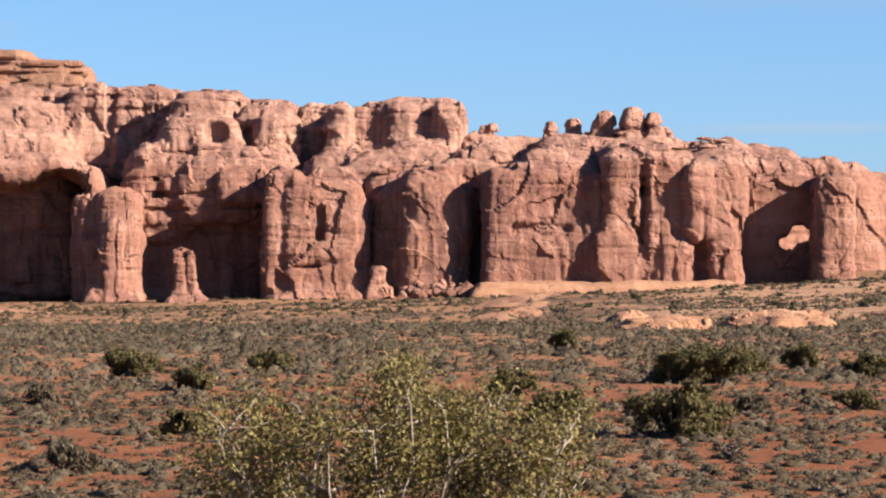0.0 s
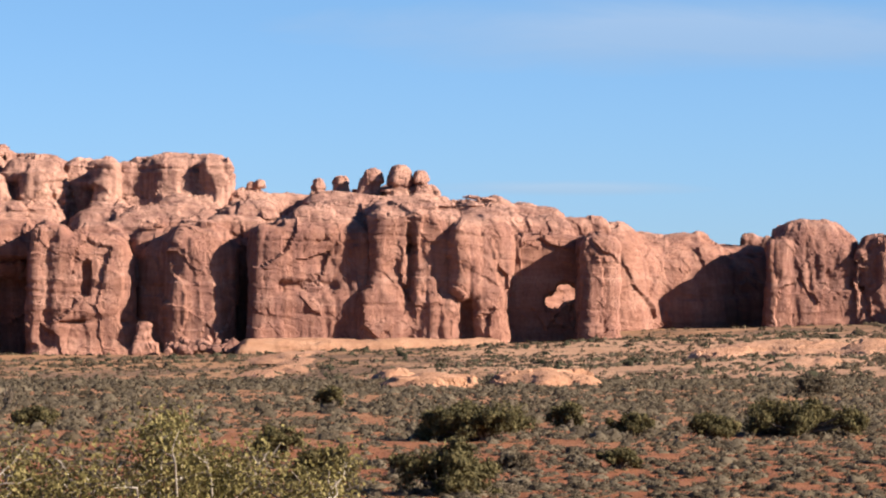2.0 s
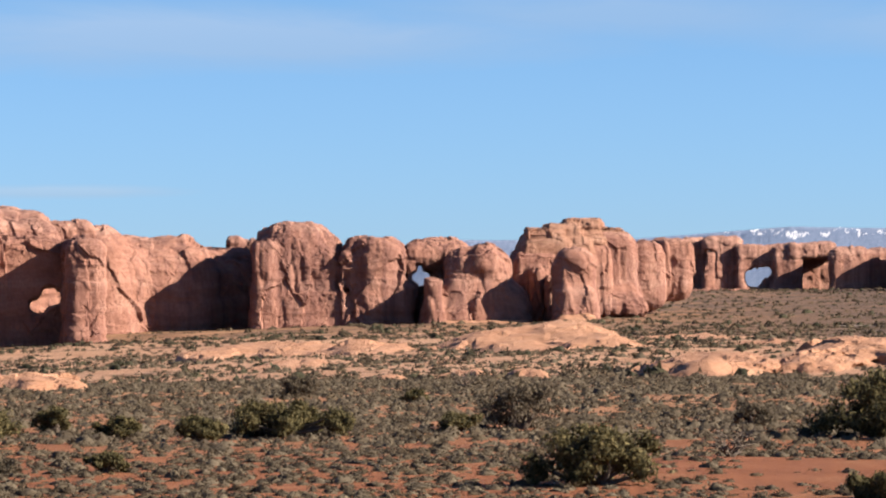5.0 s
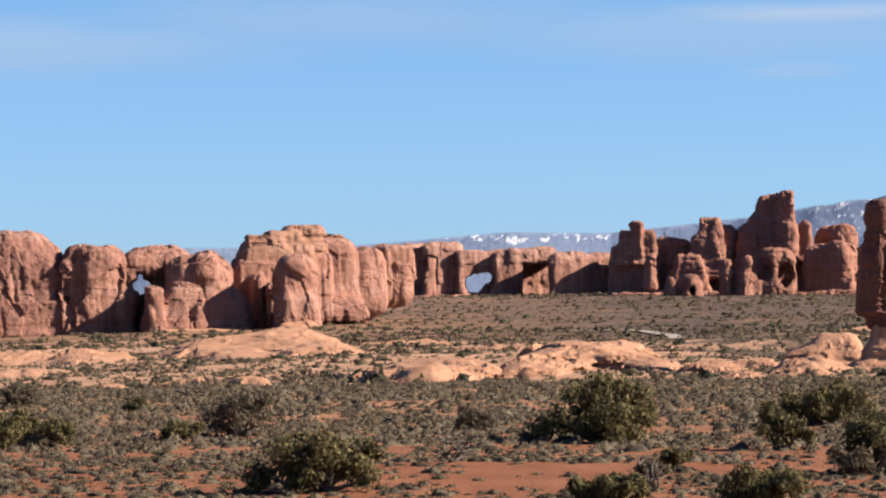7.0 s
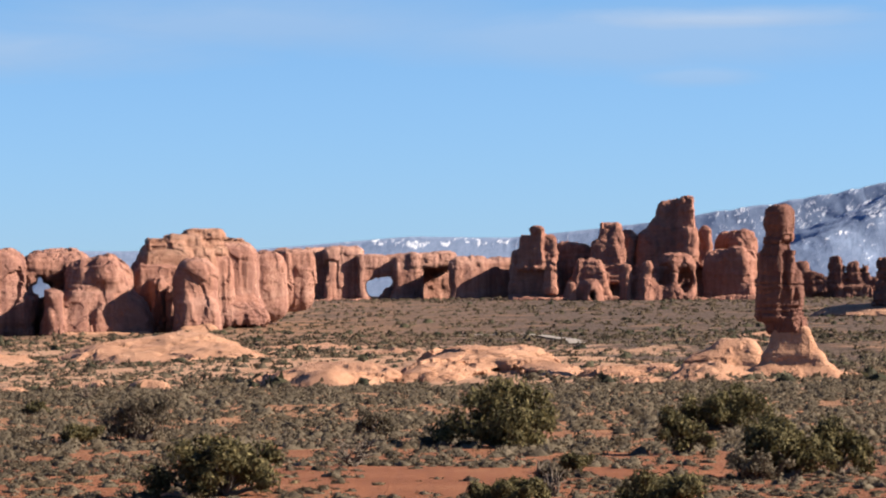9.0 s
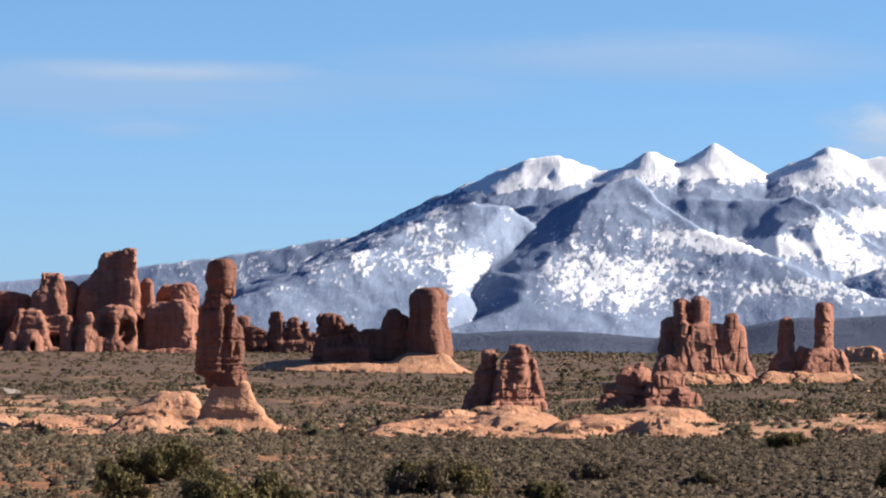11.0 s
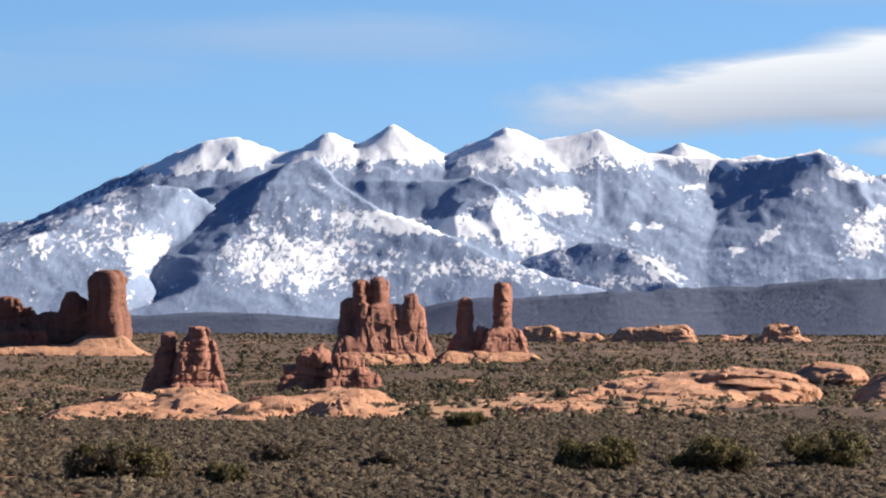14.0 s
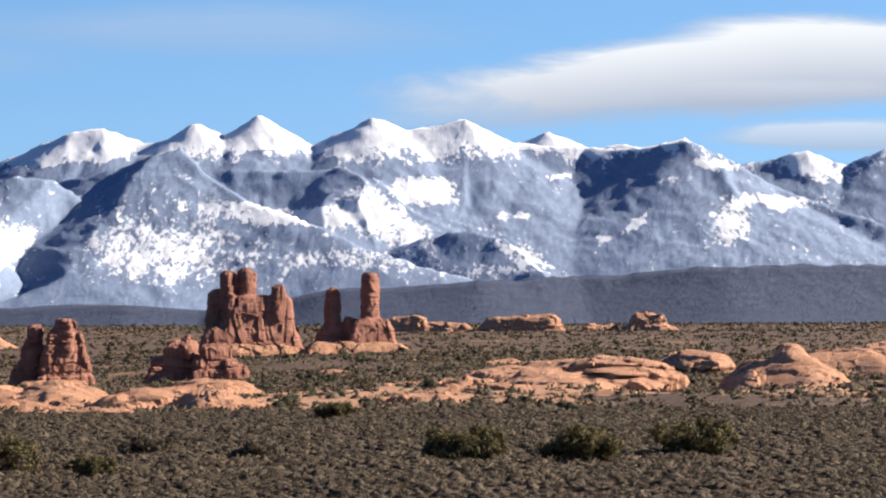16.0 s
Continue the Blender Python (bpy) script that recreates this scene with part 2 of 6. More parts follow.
def bark(name, dark, light):
    m, n = material(name)
    place = n.add("ShaderNodeNewGeometry").outputs["Position"]
    grain = n.noise(n.vec("MULTIPLY", place, (9, 9, 1.5)), 2.0, 6.0, 0.7)
    return surface(m, n, n.ramp(grain, (0.3, dark), (0.7, light)), 0.9, grain, 0.6, 0.03)


SOIL = soil()
SAGE = foliage("sagebrush_leaf", (0.056, 0.043, 0.029), (0.092, 0.072, 0.048), (0.134, 0.107, 0.072))
BLACKBRUSH = foliage("blackbrush_leaf", (0.036, 0.026, 0.016), (0.064, 0.047, 0.029), (0.100, 0.074, 0.045))
GRASS = foliage("dry_grass", (0.073, 0.050, 0.025), (0.120, 0.086, 0.043), (0.163, 0.123, 0.066))
JUNIPER = foliage("juniper_leaf", (0.036, 0.032, 0.015), (0.082, 0.069, 0.030), (0.160, 0.128, 0.056))
HEATH = foliage("dark_heath_leaf", (0.041, 0.031, 0.021), (0.061, 0.047, 0.033), (0.084, 0.067, 0.047))
FAR_JUNIPER = foliage("far_juniper_leaf", (0.022, 0.022, 0.014), (0.042, 0.040, 0.023), (0.072, 0.063, 0.036))
ASH = foliage("ash_leaf", (0.072, 0.059, 0.019), (0.140, 0.115, 0.041), (0.235, 0.193, 0.085))
BARK = bark("juniper_bark", (0.056, 0.042, 0.030), (0.134, 0.106, 0.084))
PALE_BARK = bark("pale_bark", (0.168, 0.140, 0.112), (0.308, 0.269, 0.224))


SNOWFIELDS = (  # across, height, half width, half height, lean, amount (less than nought: forest)
    (2329, 132, 134, 70, 0, 0.2),
    (2477, 143, 120, 17, -1.6, 0.9),
    (2202, 154, 28, 85, 0.7, -0.7),
    (2262, 213, 78, 10, 0, -0.6),
    (2068, 147, 42, 53, 0.3, 0.2),
    (2125, 104, 35, 35, 0, 0.5),
    (1969, 118, 63, 28, 0.5, 0.4),
    (1829, 118, 78, 21, 0, 0.35),
    (2449, 178, 67, 28, -0.6, -0.9),
    (2597, 136, 49, 53, -0.7, 0.8),
    (2646, 178, 44, 20, -0.5, 1.5),
    (2766, 90, 32, 21, -1, 0.8),
    (2724, 168, 42, 28, 0, -0.5),
    (2872, 154, 113, 63, 0.5, -0.2),
    (3020, 132, 32, 35, 0.3, 0.8),
    (2995, 213, 35, 8, -1.2, 1.2),
    (2760, 144, 10, 7, 0, 1.6),
    (2866, 113, 10, 5, 0, 1.3),
    (2733, 143, 8, 7, 0, 1.3),
    (2805, 199, 18, 6, 1.2, 1.0),
    (2900, 132, 8, 18, 1.0, 1.0),
    (2195, 233, 85, 18, 0.8, 1.0),
    (2717, 69, 78, 7, -1, 0.6),
    (3118, 168, 63, 21, 0, 0.2),
    (3132, 213, 42, 18, -1, 0.8),
    (1652, 182, 106, 7, 0, 0.3),
    (1476, 171, 63, 6, 0, 0.3),
    (2378, 221, 28, 8, 0, 0.4),
    (3076, 161, 42, 10, -1.2, 0.7),
    (2005, 175, 113, 32, 0.5, 0.45),
    (2068, 203, 85, 28, 0.5, 0.3),
    (2505, 132, 92, 11, -1.6, 0.5),
    (2287, 104, 85, 35, 0.2, 0.25),
    (2942, 189, 28, 10, 1, 0.5),
    (2822, 182, 42, 10, 1, 0.35),
    (2604, 224, 85, 14, 0, 0.3),
    (1257, 78, 450, 45, 0, -0.55),
    (1380, 85, 220, 5, 0, 0.9),
    (2343, 83, 155, 39, -0.6, 0.35),
    (2096, 104, 70, 35, 0, 0.3),
    (2547, 83, 85, 14, -1.4, 0.5),
)


def mountain_skin():
    """Conifer forest and bare rock below, with distant haze put into the forest colour; snow above and in clearings."""
    m, n = material("snowy_mountain")
    geo = n.add("ShaderNodeNewGeometry")
    place = geo.outputs["Position"]
    z = n.add("ShaderNodeSeparateXYZ", Vector=place).outputs["Z"]
    up = n.add("ShaderNodeSeparateXYZ", Vector=geo.outputs["Normal"]).outputs["Z"]
    # along the range, into it and up: stands of trees and clearings draw out down the slopes
    grain = n.add("ShaderNodeCombineXYZ", X=n.vec("DOT_PRODUCT", place, (0.85, -0.53, 0.0)),
                  Y=n.math("MULTIPLY", n.vec("DOT_PRODUCT", place, (0.53, 0.85, 0.0)), 0.22), Z=n.math("MULTIPLY", z, 0.75)).outputs[0]
    big = n.noise(place, 0.006, 5.0, 0.6)
    mid = n.noise(grain, 0.05, 7.0, 0.75)
    fine = n.noise(grain, 0.16, 6.0, 0.78)
    run = n.noise(n.vec("MULTIPLY", grain, (1.0, 1.0, 0.4)), 0.045, 6.0, 0.7)
    # forest below with snow in clearings, open snow on the peaks
    tall = n.ramp(n.math("ADD", n.math("DIVIDE", z, 300.0), n.math("ADD", n.math("MULTIPLY", n.math("SUBTRACT", big, 0.5), 0.26), n.math("MULTIPLY", n.math("SUBTRACT", run, 0.5), 0.22))),
                  (0.05, 0.14), (0.16, 0.30), (0.45, 0.32), (0.66, 0.27), (0.73, 0.32), (0.84, 0.95))
    level = n.math("SUBTRACT", n.math("MULTIPLY", tall, 2.4), 1.24)
    flat_way = n.add("ShaderNodeSeparateXYZ", Vector=place)
    across = n.math("ADD", n.math("MULTIPLY", n.math("ARCTAN2", flat_way.outputs["X"], flat_way.outputs["Y"]), 4500.0),
                    n.math("MULTIPLY", n.math("SUBTRACT", big, 0.5), 90.0))
    lift = n.math("ADD", z, n.math("MULTIPLY", n.math("SUBTRACT", run, 0.5), 40.0))
    for x0, z0, wide, high, lean, amount in SNOWFIELDS:
        up_by = n.math("SUBTRACT", lift, z0)
        a = n.math("DIVIDE", n.math("SUBTRACT", n.math("SUBTRACT", across, x0), n.math("MULTIPLY", up_by, lean)), wide)
        b = n.math("DIVIDE", up_by, high)
        inside = n.math("SUBTRACT", 1.4, n.math("ADD", n.math("MULTIPLY", a, a), n.math("MULTIPLY", b, b)))
        level = n.math("ADD", level, n.math("MULTIPLY", n.math("MULTIPLY", inside, 0.8, True), amount))
    level = n.math("ADD", level, n.math("MULTIPLY", n.math("SUBTRACT", mid, 0.5), 2.3))
    level = n.math("ADD", level, n.math("MULTIPLY", n.math("SUBTRACT", run, 0.5), 1.2))
    level = n.math("ADD", level, n.math("MULTIPLY", n.math("SUBTRACT", fine, 0.5), 3.5))
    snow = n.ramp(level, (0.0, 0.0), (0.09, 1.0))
    # forest tone lifted and blued to stand in for distant haze
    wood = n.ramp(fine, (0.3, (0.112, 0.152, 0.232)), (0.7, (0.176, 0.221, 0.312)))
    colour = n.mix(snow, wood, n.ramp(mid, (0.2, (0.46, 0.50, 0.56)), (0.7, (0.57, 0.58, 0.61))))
    return surface(m, n, colour, 0.85, n.math("ADD", mid, n.math("MULTIPLY", fine, 0.5)), 0.4, 6.0, 0.1)


def mesa_skin():
    m, n = material("wooded_mesa")
    place = n.add("ShaderNodeNewGeometry").outputs["Position"]
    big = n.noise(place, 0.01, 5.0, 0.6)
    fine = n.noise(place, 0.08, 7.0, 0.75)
    # the blue of haze is mixed into this woodland colour
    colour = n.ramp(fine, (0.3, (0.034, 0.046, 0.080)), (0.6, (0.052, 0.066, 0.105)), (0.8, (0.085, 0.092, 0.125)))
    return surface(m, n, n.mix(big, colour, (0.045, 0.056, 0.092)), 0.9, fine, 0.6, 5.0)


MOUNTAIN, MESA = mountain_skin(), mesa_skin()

# ---- shapes ----
LATTICE = np.random.RandomState(7).rand(64, 64, 64).astype(np.float32) * 2 - 1


def grain3(x, y, z):
    """Smooth noise from -1 to 1 at arrays of places."""
    i, j, k = np.floor(x).astype(np.int32), np.floor(y).astype(np.int32), np.floor(z).astype(np.int32)
    u, v, w = x - i, y - j, z - k
    u, v, w = u * u * (3 - 2 * u), v * v * (3 - 2 * v), w * w * (3 - 2 * w)
    i0, j0, k0, i1, j1, k1 = i & 63, j & 63, k & 63, (i + 1) & 63, (j + 1) & 63, (k + 1) & 63
    a = LATTICE[i0, j0, k0] * (1 - u) + LATTICE[i1, j0, k0] * u
    b = LATTICE[i0, j1, k0] * (1 - u) + LATTICE[i1, j1, k0] * u
    c = LATTICE[i0, j0, k1] * (1 - u) + LATTICE[i1, j0, k1] * u
    d = LATTICE[i0, j1, k1] * (1 - u) + LATTICE[i1, j1, k1] * u
    return (a * (1 - v) + b * v) * (1 - w) + (c * (1 - v) + d * v) * w


def layers(x, y, z, octaves=4, rough=0.5):
    total, gain = 0.0, 1.0
    for o in range(octaves):
        total = total + gain * grain3(x * 2 ** o + 17.3 * o, y * 2 ** o + 5.1 * o, z * 2 ** o + 9.7 * o)
        gain *= rough
    return total


def link_mesh(name, verts, faces, mat, smooth=True, parent=None):
    """One mesh object from arrays of places and of faces with equal corners."""
    me = bpy.data.meshes.new(name)
    verts, faces = np.asarray(verts, np.float32), np.asarray(faces, np.int32)
    count, corners = faces.shape
    me.vertices.add(len(verts))
    me.vertices.foreach_set("co", verts.ravel())
    me.loops.add(count * corners)
    me.loops.foreach_set("vertex_index", faces.ravel())
    me.polygons.add(count)
    me.polygons.foreach_set("loop_start", np.arange(0, count * corners, corners, dtype=np.int32))
    me.polygons.foreach_set("use_smooth", np.full(count, smooth))
    me.materials.append(mat)
    me.update(calc_edges=True)
    me.validate()
    ob = new(name, me)
    ob.parent = parent
    return ob


def skin(field, low, step):
    """The surface on which a field over a grid is nought (one place a cell, four cells a face)."""
    inside = field < 0
    nx, ny, nz = field.shape
    count = np.zeros((nx - 1, ny - 1, nz - 1), np.int8)
    offsets = [(a, b, c) for a in (0, 1) for b in (0, 1) for c in (0, 1)]
    for a, b, c in offsets:
        count += inside[a:nx - 1 + a, b:ny - 1 + b, c:nz - 1 + c]
    cells = np.argwhere((count > 0) & (count < 8))
    index = np.full(count.shape, -1, np.int32)
    index[tuple(cells.T)] = np.arange(len(cells))
    value = {o: field[tuple((cells + o).T)] for o in offsets}
    total, hits = np.zeros((len(cells), 3), np.float32), np.zeros(len(cells), np.float32)
    for p in offsets:
        for axis in range(3):
            if p[axis]:
                continue
            q = tuple(v + (1 if i == axis else 0) for i, v in enumerate(p))
            f, g = value[p], value[q]
            cross = (f < 0) != (g < 0)
            part_way = np.where(cross, f / np.where(cross, f - g, 1), 0)
            spot = np.tile(np.array(p, np.float32), (len(cells), 1))
            spot[:, axis] = part_way
            total += spot * cross[:, None]
            hits += cross
    verts = (cells + total / hits[:, None]) * step + np.array(low)
    quads = []
    for axis in range(3):
        b, c = (axis + 1) % 3, (axis + 2) % 3
        lo = [slice(None)] * 3
        hi = [slice(None)] * 3
        lo[axis], hi[axis] = slice(0, -1), slice(1, None)
        e0, e1 = inside[tuple(lo)], inside[tuple(hi)]
        edges = np.argwhere(e0 != e1)
        n_b, n_c = field.shape[b], field.shape[c]
        edges = edges[(edges[:, b] > 0) & (edges[:, c] > 0) & (edges[:, b] < n_b - 1) & (edges[:, c] < n_c - 1)]
        starts = e0[tuple(edges.T)]
        ring = []
        for db, dc in ((-1, -1), (0, -1), (0, 0), (-1, 0)):
            cell = edges.copy()
            cell[:, b] += db
            cell[:, c] += dc
            ring.append(index[tuple(cell.T)])
        ring = np.stack(ring, 1)
        quads.append(np.where(starts[:, None], ring, ring[:, ::-1]))
    return verts, np.concatenate(quads)


def facet_push(verts, quads, size, seed, amount):
    """Shifts along the normals that break a surface into tilted, jointed faces with sharp edges between them."""
    face = np.cross(verts[quads[:, 2]] - verts[quads[:, 0]], verts[quads[:, 3]] - verts[quads[:, 1]])
    normal = np.zeros_like(verts)
    for k in range(4):
        for axis in range(3):
            normal[:, axis] += np.bincount(quads[:, k], face[:, axis], len(verts))
    normal /= np.linalg.norm(normal, axis=1)[:, None] + 1e-9
    push = np.zeros(len(verts))
    for span, tilt, step_out in (((12.0, 12.0, 19.0), 0.09, 0.14), ((5.0, 5.0, 5.0), 0.06, 0.05)):
        p = verts / size / np.array(span) + seed * 1.7 + 31.0
        p = p + 0.25 * np.stack([grain3(p[:, 0] * 1.3, p[:, 1] * 1.3, p[:, 2] * 1.3 + k * 9) for k in range(3)], 1)
        cell = np.floor(p - 0.5).astype(int)
        best, found = np.full(len(p), 9e9), np.zeros(len(p))
        for a in (0, 1):
            for b in (0, 1):
                for c in (0, 1):
                    i, j, k = cell[:, 0] + a & 63, cell[:, 1] + b & 63, cell[:, 2] + c & 63
                    rel = p - (cell + (a, b, c)) - 0.5 - 0.33 * np.stack([LATTICE[i, j, k], LATTICE[j, k, i], LATTICE[k, i, j]], 1)
                    gap = (rel ** 2).sum(1)
                    lean = rel[:, 0] * LATTICE[i, k, j] + rel[:, 1] * LATTICE[j, i, k] + rel[:, 2] * LATTICE[k, j, i]
                    value = lean * tilt * span[0] + step_out * LATTICE[(i + 7) & 63, j, k]
                    near = gap < best
                    found[near], best[near] = value[near], gap[near]
        push += found
    x, y, z = (verts[:, i] / size + seed for i in range(3))
    dip = z + 0.03 * x + 1.6 * grain3(x / 30, y / 30, z / 30)
    soft_bed = 0.35 + 0.65 * smooth(0.15, 0.6, normal[:, 2])
    for thick, out in ((1.7, 0.14), (4.6, 0.22)):
        push += out * soft_bed * LATTICE[np.floor(dip / thick).astype(int) & 63, 11, np.floor(x / 37 + 0.3 * dip).astype(int) & 63]
    push += 0.15 * layers(x / 4.2, y / 4.2, z / 2.6, 2)
    return normal * (push * size * amount)[:, None]


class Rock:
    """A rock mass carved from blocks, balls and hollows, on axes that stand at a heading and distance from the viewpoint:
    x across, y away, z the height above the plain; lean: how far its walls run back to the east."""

    def __init__(self, heading_degrees, distance, lean=0.0):
        self.a, self.d, self.lean, self.ops = radians(heading_degrees), distance, lean, []

    def block(self, x, hw, zb, zt, y=0.0, hy=10.0, r=4.0, taper=0.0, rot=0.0, k=1.5):
        self.ops.append(("block", x, y, (zb + zt) / 2, hw, hy, (zt - zb) / 2, r, taper, rot, k))

    def ball(self, x, hw, zb, zt, y=0.0, hy=10.0, k=1.0, rot=0.0):
        self.ops.append(("ball", x, y, (zb + zt) / 2, hw, hy, (zt - zb) / 2, 0, 0, rot, k))

    def cut(self, x, hw, zb, zt, y=0.0, hy=10.0, r=4.0, rot=0.0, k=1.0, taper=0.0):
        self.ops.append(("cut", x, y, (zb + zt) / 2, hw, hy, (zt - zb) / 2, r, taper, rot, k))

    def pit(self, x, hw, zb, zt, y=0.0, hy=10.0, k=1.0, rot=0.0):
        self.ops.append(("pit", x, y, (zb + zt) / 2, hw, hy, (zt - zb) / 2, 0, 0, rot, k))

    def mesh(self, name, step, mat, lump=1.0, flute=0.8, ledge=0.5, size=1.0, seed=0.0, joint=0.6, parent=None, facet=1.0):
        solids = [o for o in self.ops if o[0] in ("block", "ball")]
        reach = [(math.hypot(o[4], o[5]) if o[9] else o[4], math.hypot(o[4], o[5]) if o[9] else o[5], o[6]) for o in solids]
        reach = [(q[0], q[1] + abs(self.lean) * q[0], q[2]) for q in reach]
        pad = 3 * step + 1.5 * lump
        low = np.array([min(o[1 + i] - q[i] * (1.3 if i < 2 and o[8] else 1) for o, q in zip(solids, reach)) - pad for i in range(3)])
        top = np.array([max(o[1 + i] + q[i] * (1.3 if i < 2 and o[8] else 1) for o, q in zip(solids, reach)) + pad for i in range(3)])
        steps = np.array([step, 1.6 * step, step])
        shape = np.ceil((top - low) / steps).astype(int) + 1
        axes = [(low[i] + steps[i] * np.arange(shape[i])).astype(np.float32) for i in range(3)]
        field = np.full(shape, 6.0 * step + 4, np.float32)
        for kind, x, y, z, hx, hy, hz, r, taper, rot, k in self.ops:
            wide = math.hypot(hx, hy) if rot else None
            ex, ey = (wide or hx) * (1 + abs(taper)), (wide or hy) * (1 + abs(taper))
            ey += abs(self.lean) * ex
            m = k + 4 * step + 2
            cut = []
            for axis, (c, e) in enumerate(((x, ex), (y, ey), (z, hz))):
                i0 = int(np.clip(np.floor((c - e - m - low[axis]) / steps[axis]), 0, shape[axis]))
                i1 = int(np.clip(np.ceil((c + e + m - low[axis]) / steps[axis]), 0, shape[axis]))
                cut.append(slice(i0, i1))
            gx = (axes[0][cut[0]] - x)[:, None, None]
            gy = (axes[1][cut[1]] - y)[None, :, None]
            gz = (axes[2][cut[2]] - z)[None, None, :]
            gy = gy - self.lean * gx
            if rot:
                c, s = math.cos(radians(rot)), math.sin(radians(rot))
                gx, gy = gx * c + gy * s, gy * c - gx * s
            if kind in ("ball", "pit"):
                q = np.sqrt((gx / hx) ** 2 + (gy / hy) ** 2 + (gz / hz) ** 2)
                d = (q - 1) * min(hx, hy, hz) * np.where(q > 1, 1.0, 1.0)
            else:
                s = 1 - taper * gz / hz
                rr = min(r, hx * 0.95, hy * 0.95, hz * 0.95)
                qx, qy, qz = np.abs(gx) - hx * s + rr, np.abs(gy) - hy * s + rr, np.abs(gz) - hz + rr
                d = np.sqrt(np.maximum(qx, 0) ** 2 + np.maximum(qy, 0) ** 2 + np.maximum(qz, 0) ** 2)
                d = d + np.minimum(np.maximum(np.maximum(qx, qy), qz), 0) - rr
            here = field[tuple(cut)]
            if kind in ("cut", "pit"):
                h = np.maximum(k - np.abs(here + d), 0) / k
                field[tuple(cut)] = np.maximum(here, -d) + h * h * k / 4
            else:
                h = np.maximum(k - np.abs(here - d), 0) / k
                field[tuple(cut)] = np.minimum(here, d) - h * h * k / 4
        near = np.argwhere(np.abs(field) < 3 * step + 2 * lump)
        px, py, pz = (axes[i][near[:, i]] / size + seed * (3.1 + i) for i in range(3))
        push = lump * layers(px / 15, py / 15, pz / 13, 3)
        bend = 2.5 * grain3(px / 40, py / 40, pz / 40)
        wob = 0.8 * grain3(px / 7, py / 7, pz / 7)
        # jointed blocks that stand out or sit back a little, split by upright cracks and bedding planes
        tall = grain3(px / 50, py / 50, 3.7 + pz * 0) * 2
        bx, by, bz = np.floor(px / 5.5 + wob * 0.5), np.floor(py / 5.5 + wob * 0.4), np.floor((pz + bend) / 8.5 + tall + wob * 0.2)
        push += joint * size * LATTICE[bx.astype(int) & 63, by.astype(int) & 63, bz.astype(int) & 63]
        groove = np.abs(layers(px / 8.5, py / 8.5, pz / 55, 3))
        push -= flute * np.maximum(0, 1 - groove / 0.16) * 1.25
        rib = np.abs(layers(px / 2.9 + 0.3 * wob, py / 2.9, pz / 24, 2))
        push -= 0.45 * flute * size * np.maximum(0, 1 - rib / 0.22) * np.clip(0.7 + 1.5 * grain3(px / 26, py / 26, pz / 19 + 4), 0, 1)
        bed = np.abs(layers(px / 110, py / 110, (pz + bend) / 4.2, 2))
        push -= ledge * np.maximum(0, 1 - bed / 0.17)
        field[tuple(near.T)] -= push
        field[0], field[-1], field[:, 0], field[:, -1], field[:, :, 0], field[:, :, -1] = (9.0,) * 6
        verts, quads = skin(field, low, steps)
        verts = verts + facet_push(verts, quads, size, seed, facet)
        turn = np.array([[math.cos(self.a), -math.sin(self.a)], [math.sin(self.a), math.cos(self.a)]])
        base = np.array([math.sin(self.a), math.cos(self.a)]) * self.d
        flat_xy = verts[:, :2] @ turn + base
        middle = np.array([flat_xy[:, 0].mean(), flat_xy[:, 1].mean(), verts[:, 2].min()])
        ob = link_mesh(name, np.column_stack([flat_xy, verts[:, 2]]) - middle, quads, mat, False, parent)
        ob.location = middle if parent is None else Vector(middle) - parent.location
        return ob


def smooth(a, b, x):
    t = np.clip((x - a) / (b - a), 0, 1)
    return t * t * (3 - 2 * t)


def ground_height(x, y):
    """The plain: a flat bench round the viewpoint, a basin beyond it that lies deeper to the north, and a slow rise to the far rim."""
    x, y = np.asarray(x, float), np.asarray(y, float)
    far, deg = np.hypot(x, y), np.degrees(np.arctan2(x, y))
    basin = np.interp(deg, [-9, -1, 4.5, 9.5, 14, 20, 28, 34], [-13.0, -11.0, -7.8, -4.6, -3.0, -2.3, -2.0, -0.5])
    rim = np.interp(deg, [-9, 6, 14, 20, 30, 40], [2, 4, 7, 8.2, 8.0, 8.0])
    z = basin * smooth(290, 500, far)
    z = z + (rim - basin) * smooth(1000, 1900, far)
    z = z + 0.35 * layers(x / 23, y / 23, x * 0 + 3.3, 3) * smooth(20, 90, far) * (1 - smooth(250, 330, far))
    z = z + 0.9 * layers(x / 70, y / 70, x * 0 + 1.3, 3) * smooth(350, 600, far) * (1 - 0.6 * smooth(1000, 2000, far))
    z = z + 0.3 * np.exp(-((deg - 12.7) / 1.35) ** 2) * smooth(430, 640, far) * (1 - smooth(850, 1200, far))
    hump = layers(x / 34 + 5, y / 60, x * 0 + 8.8, 3)
    z = z + (1.5 - 0.9 * smooth(7, 10, deg) * (1 - smooth(16, 18, deg))) * np.maximum(hump - 0.1, 0) * smooth(330, 420, far) * (1 - smooth(800, 1100, far))
    return z


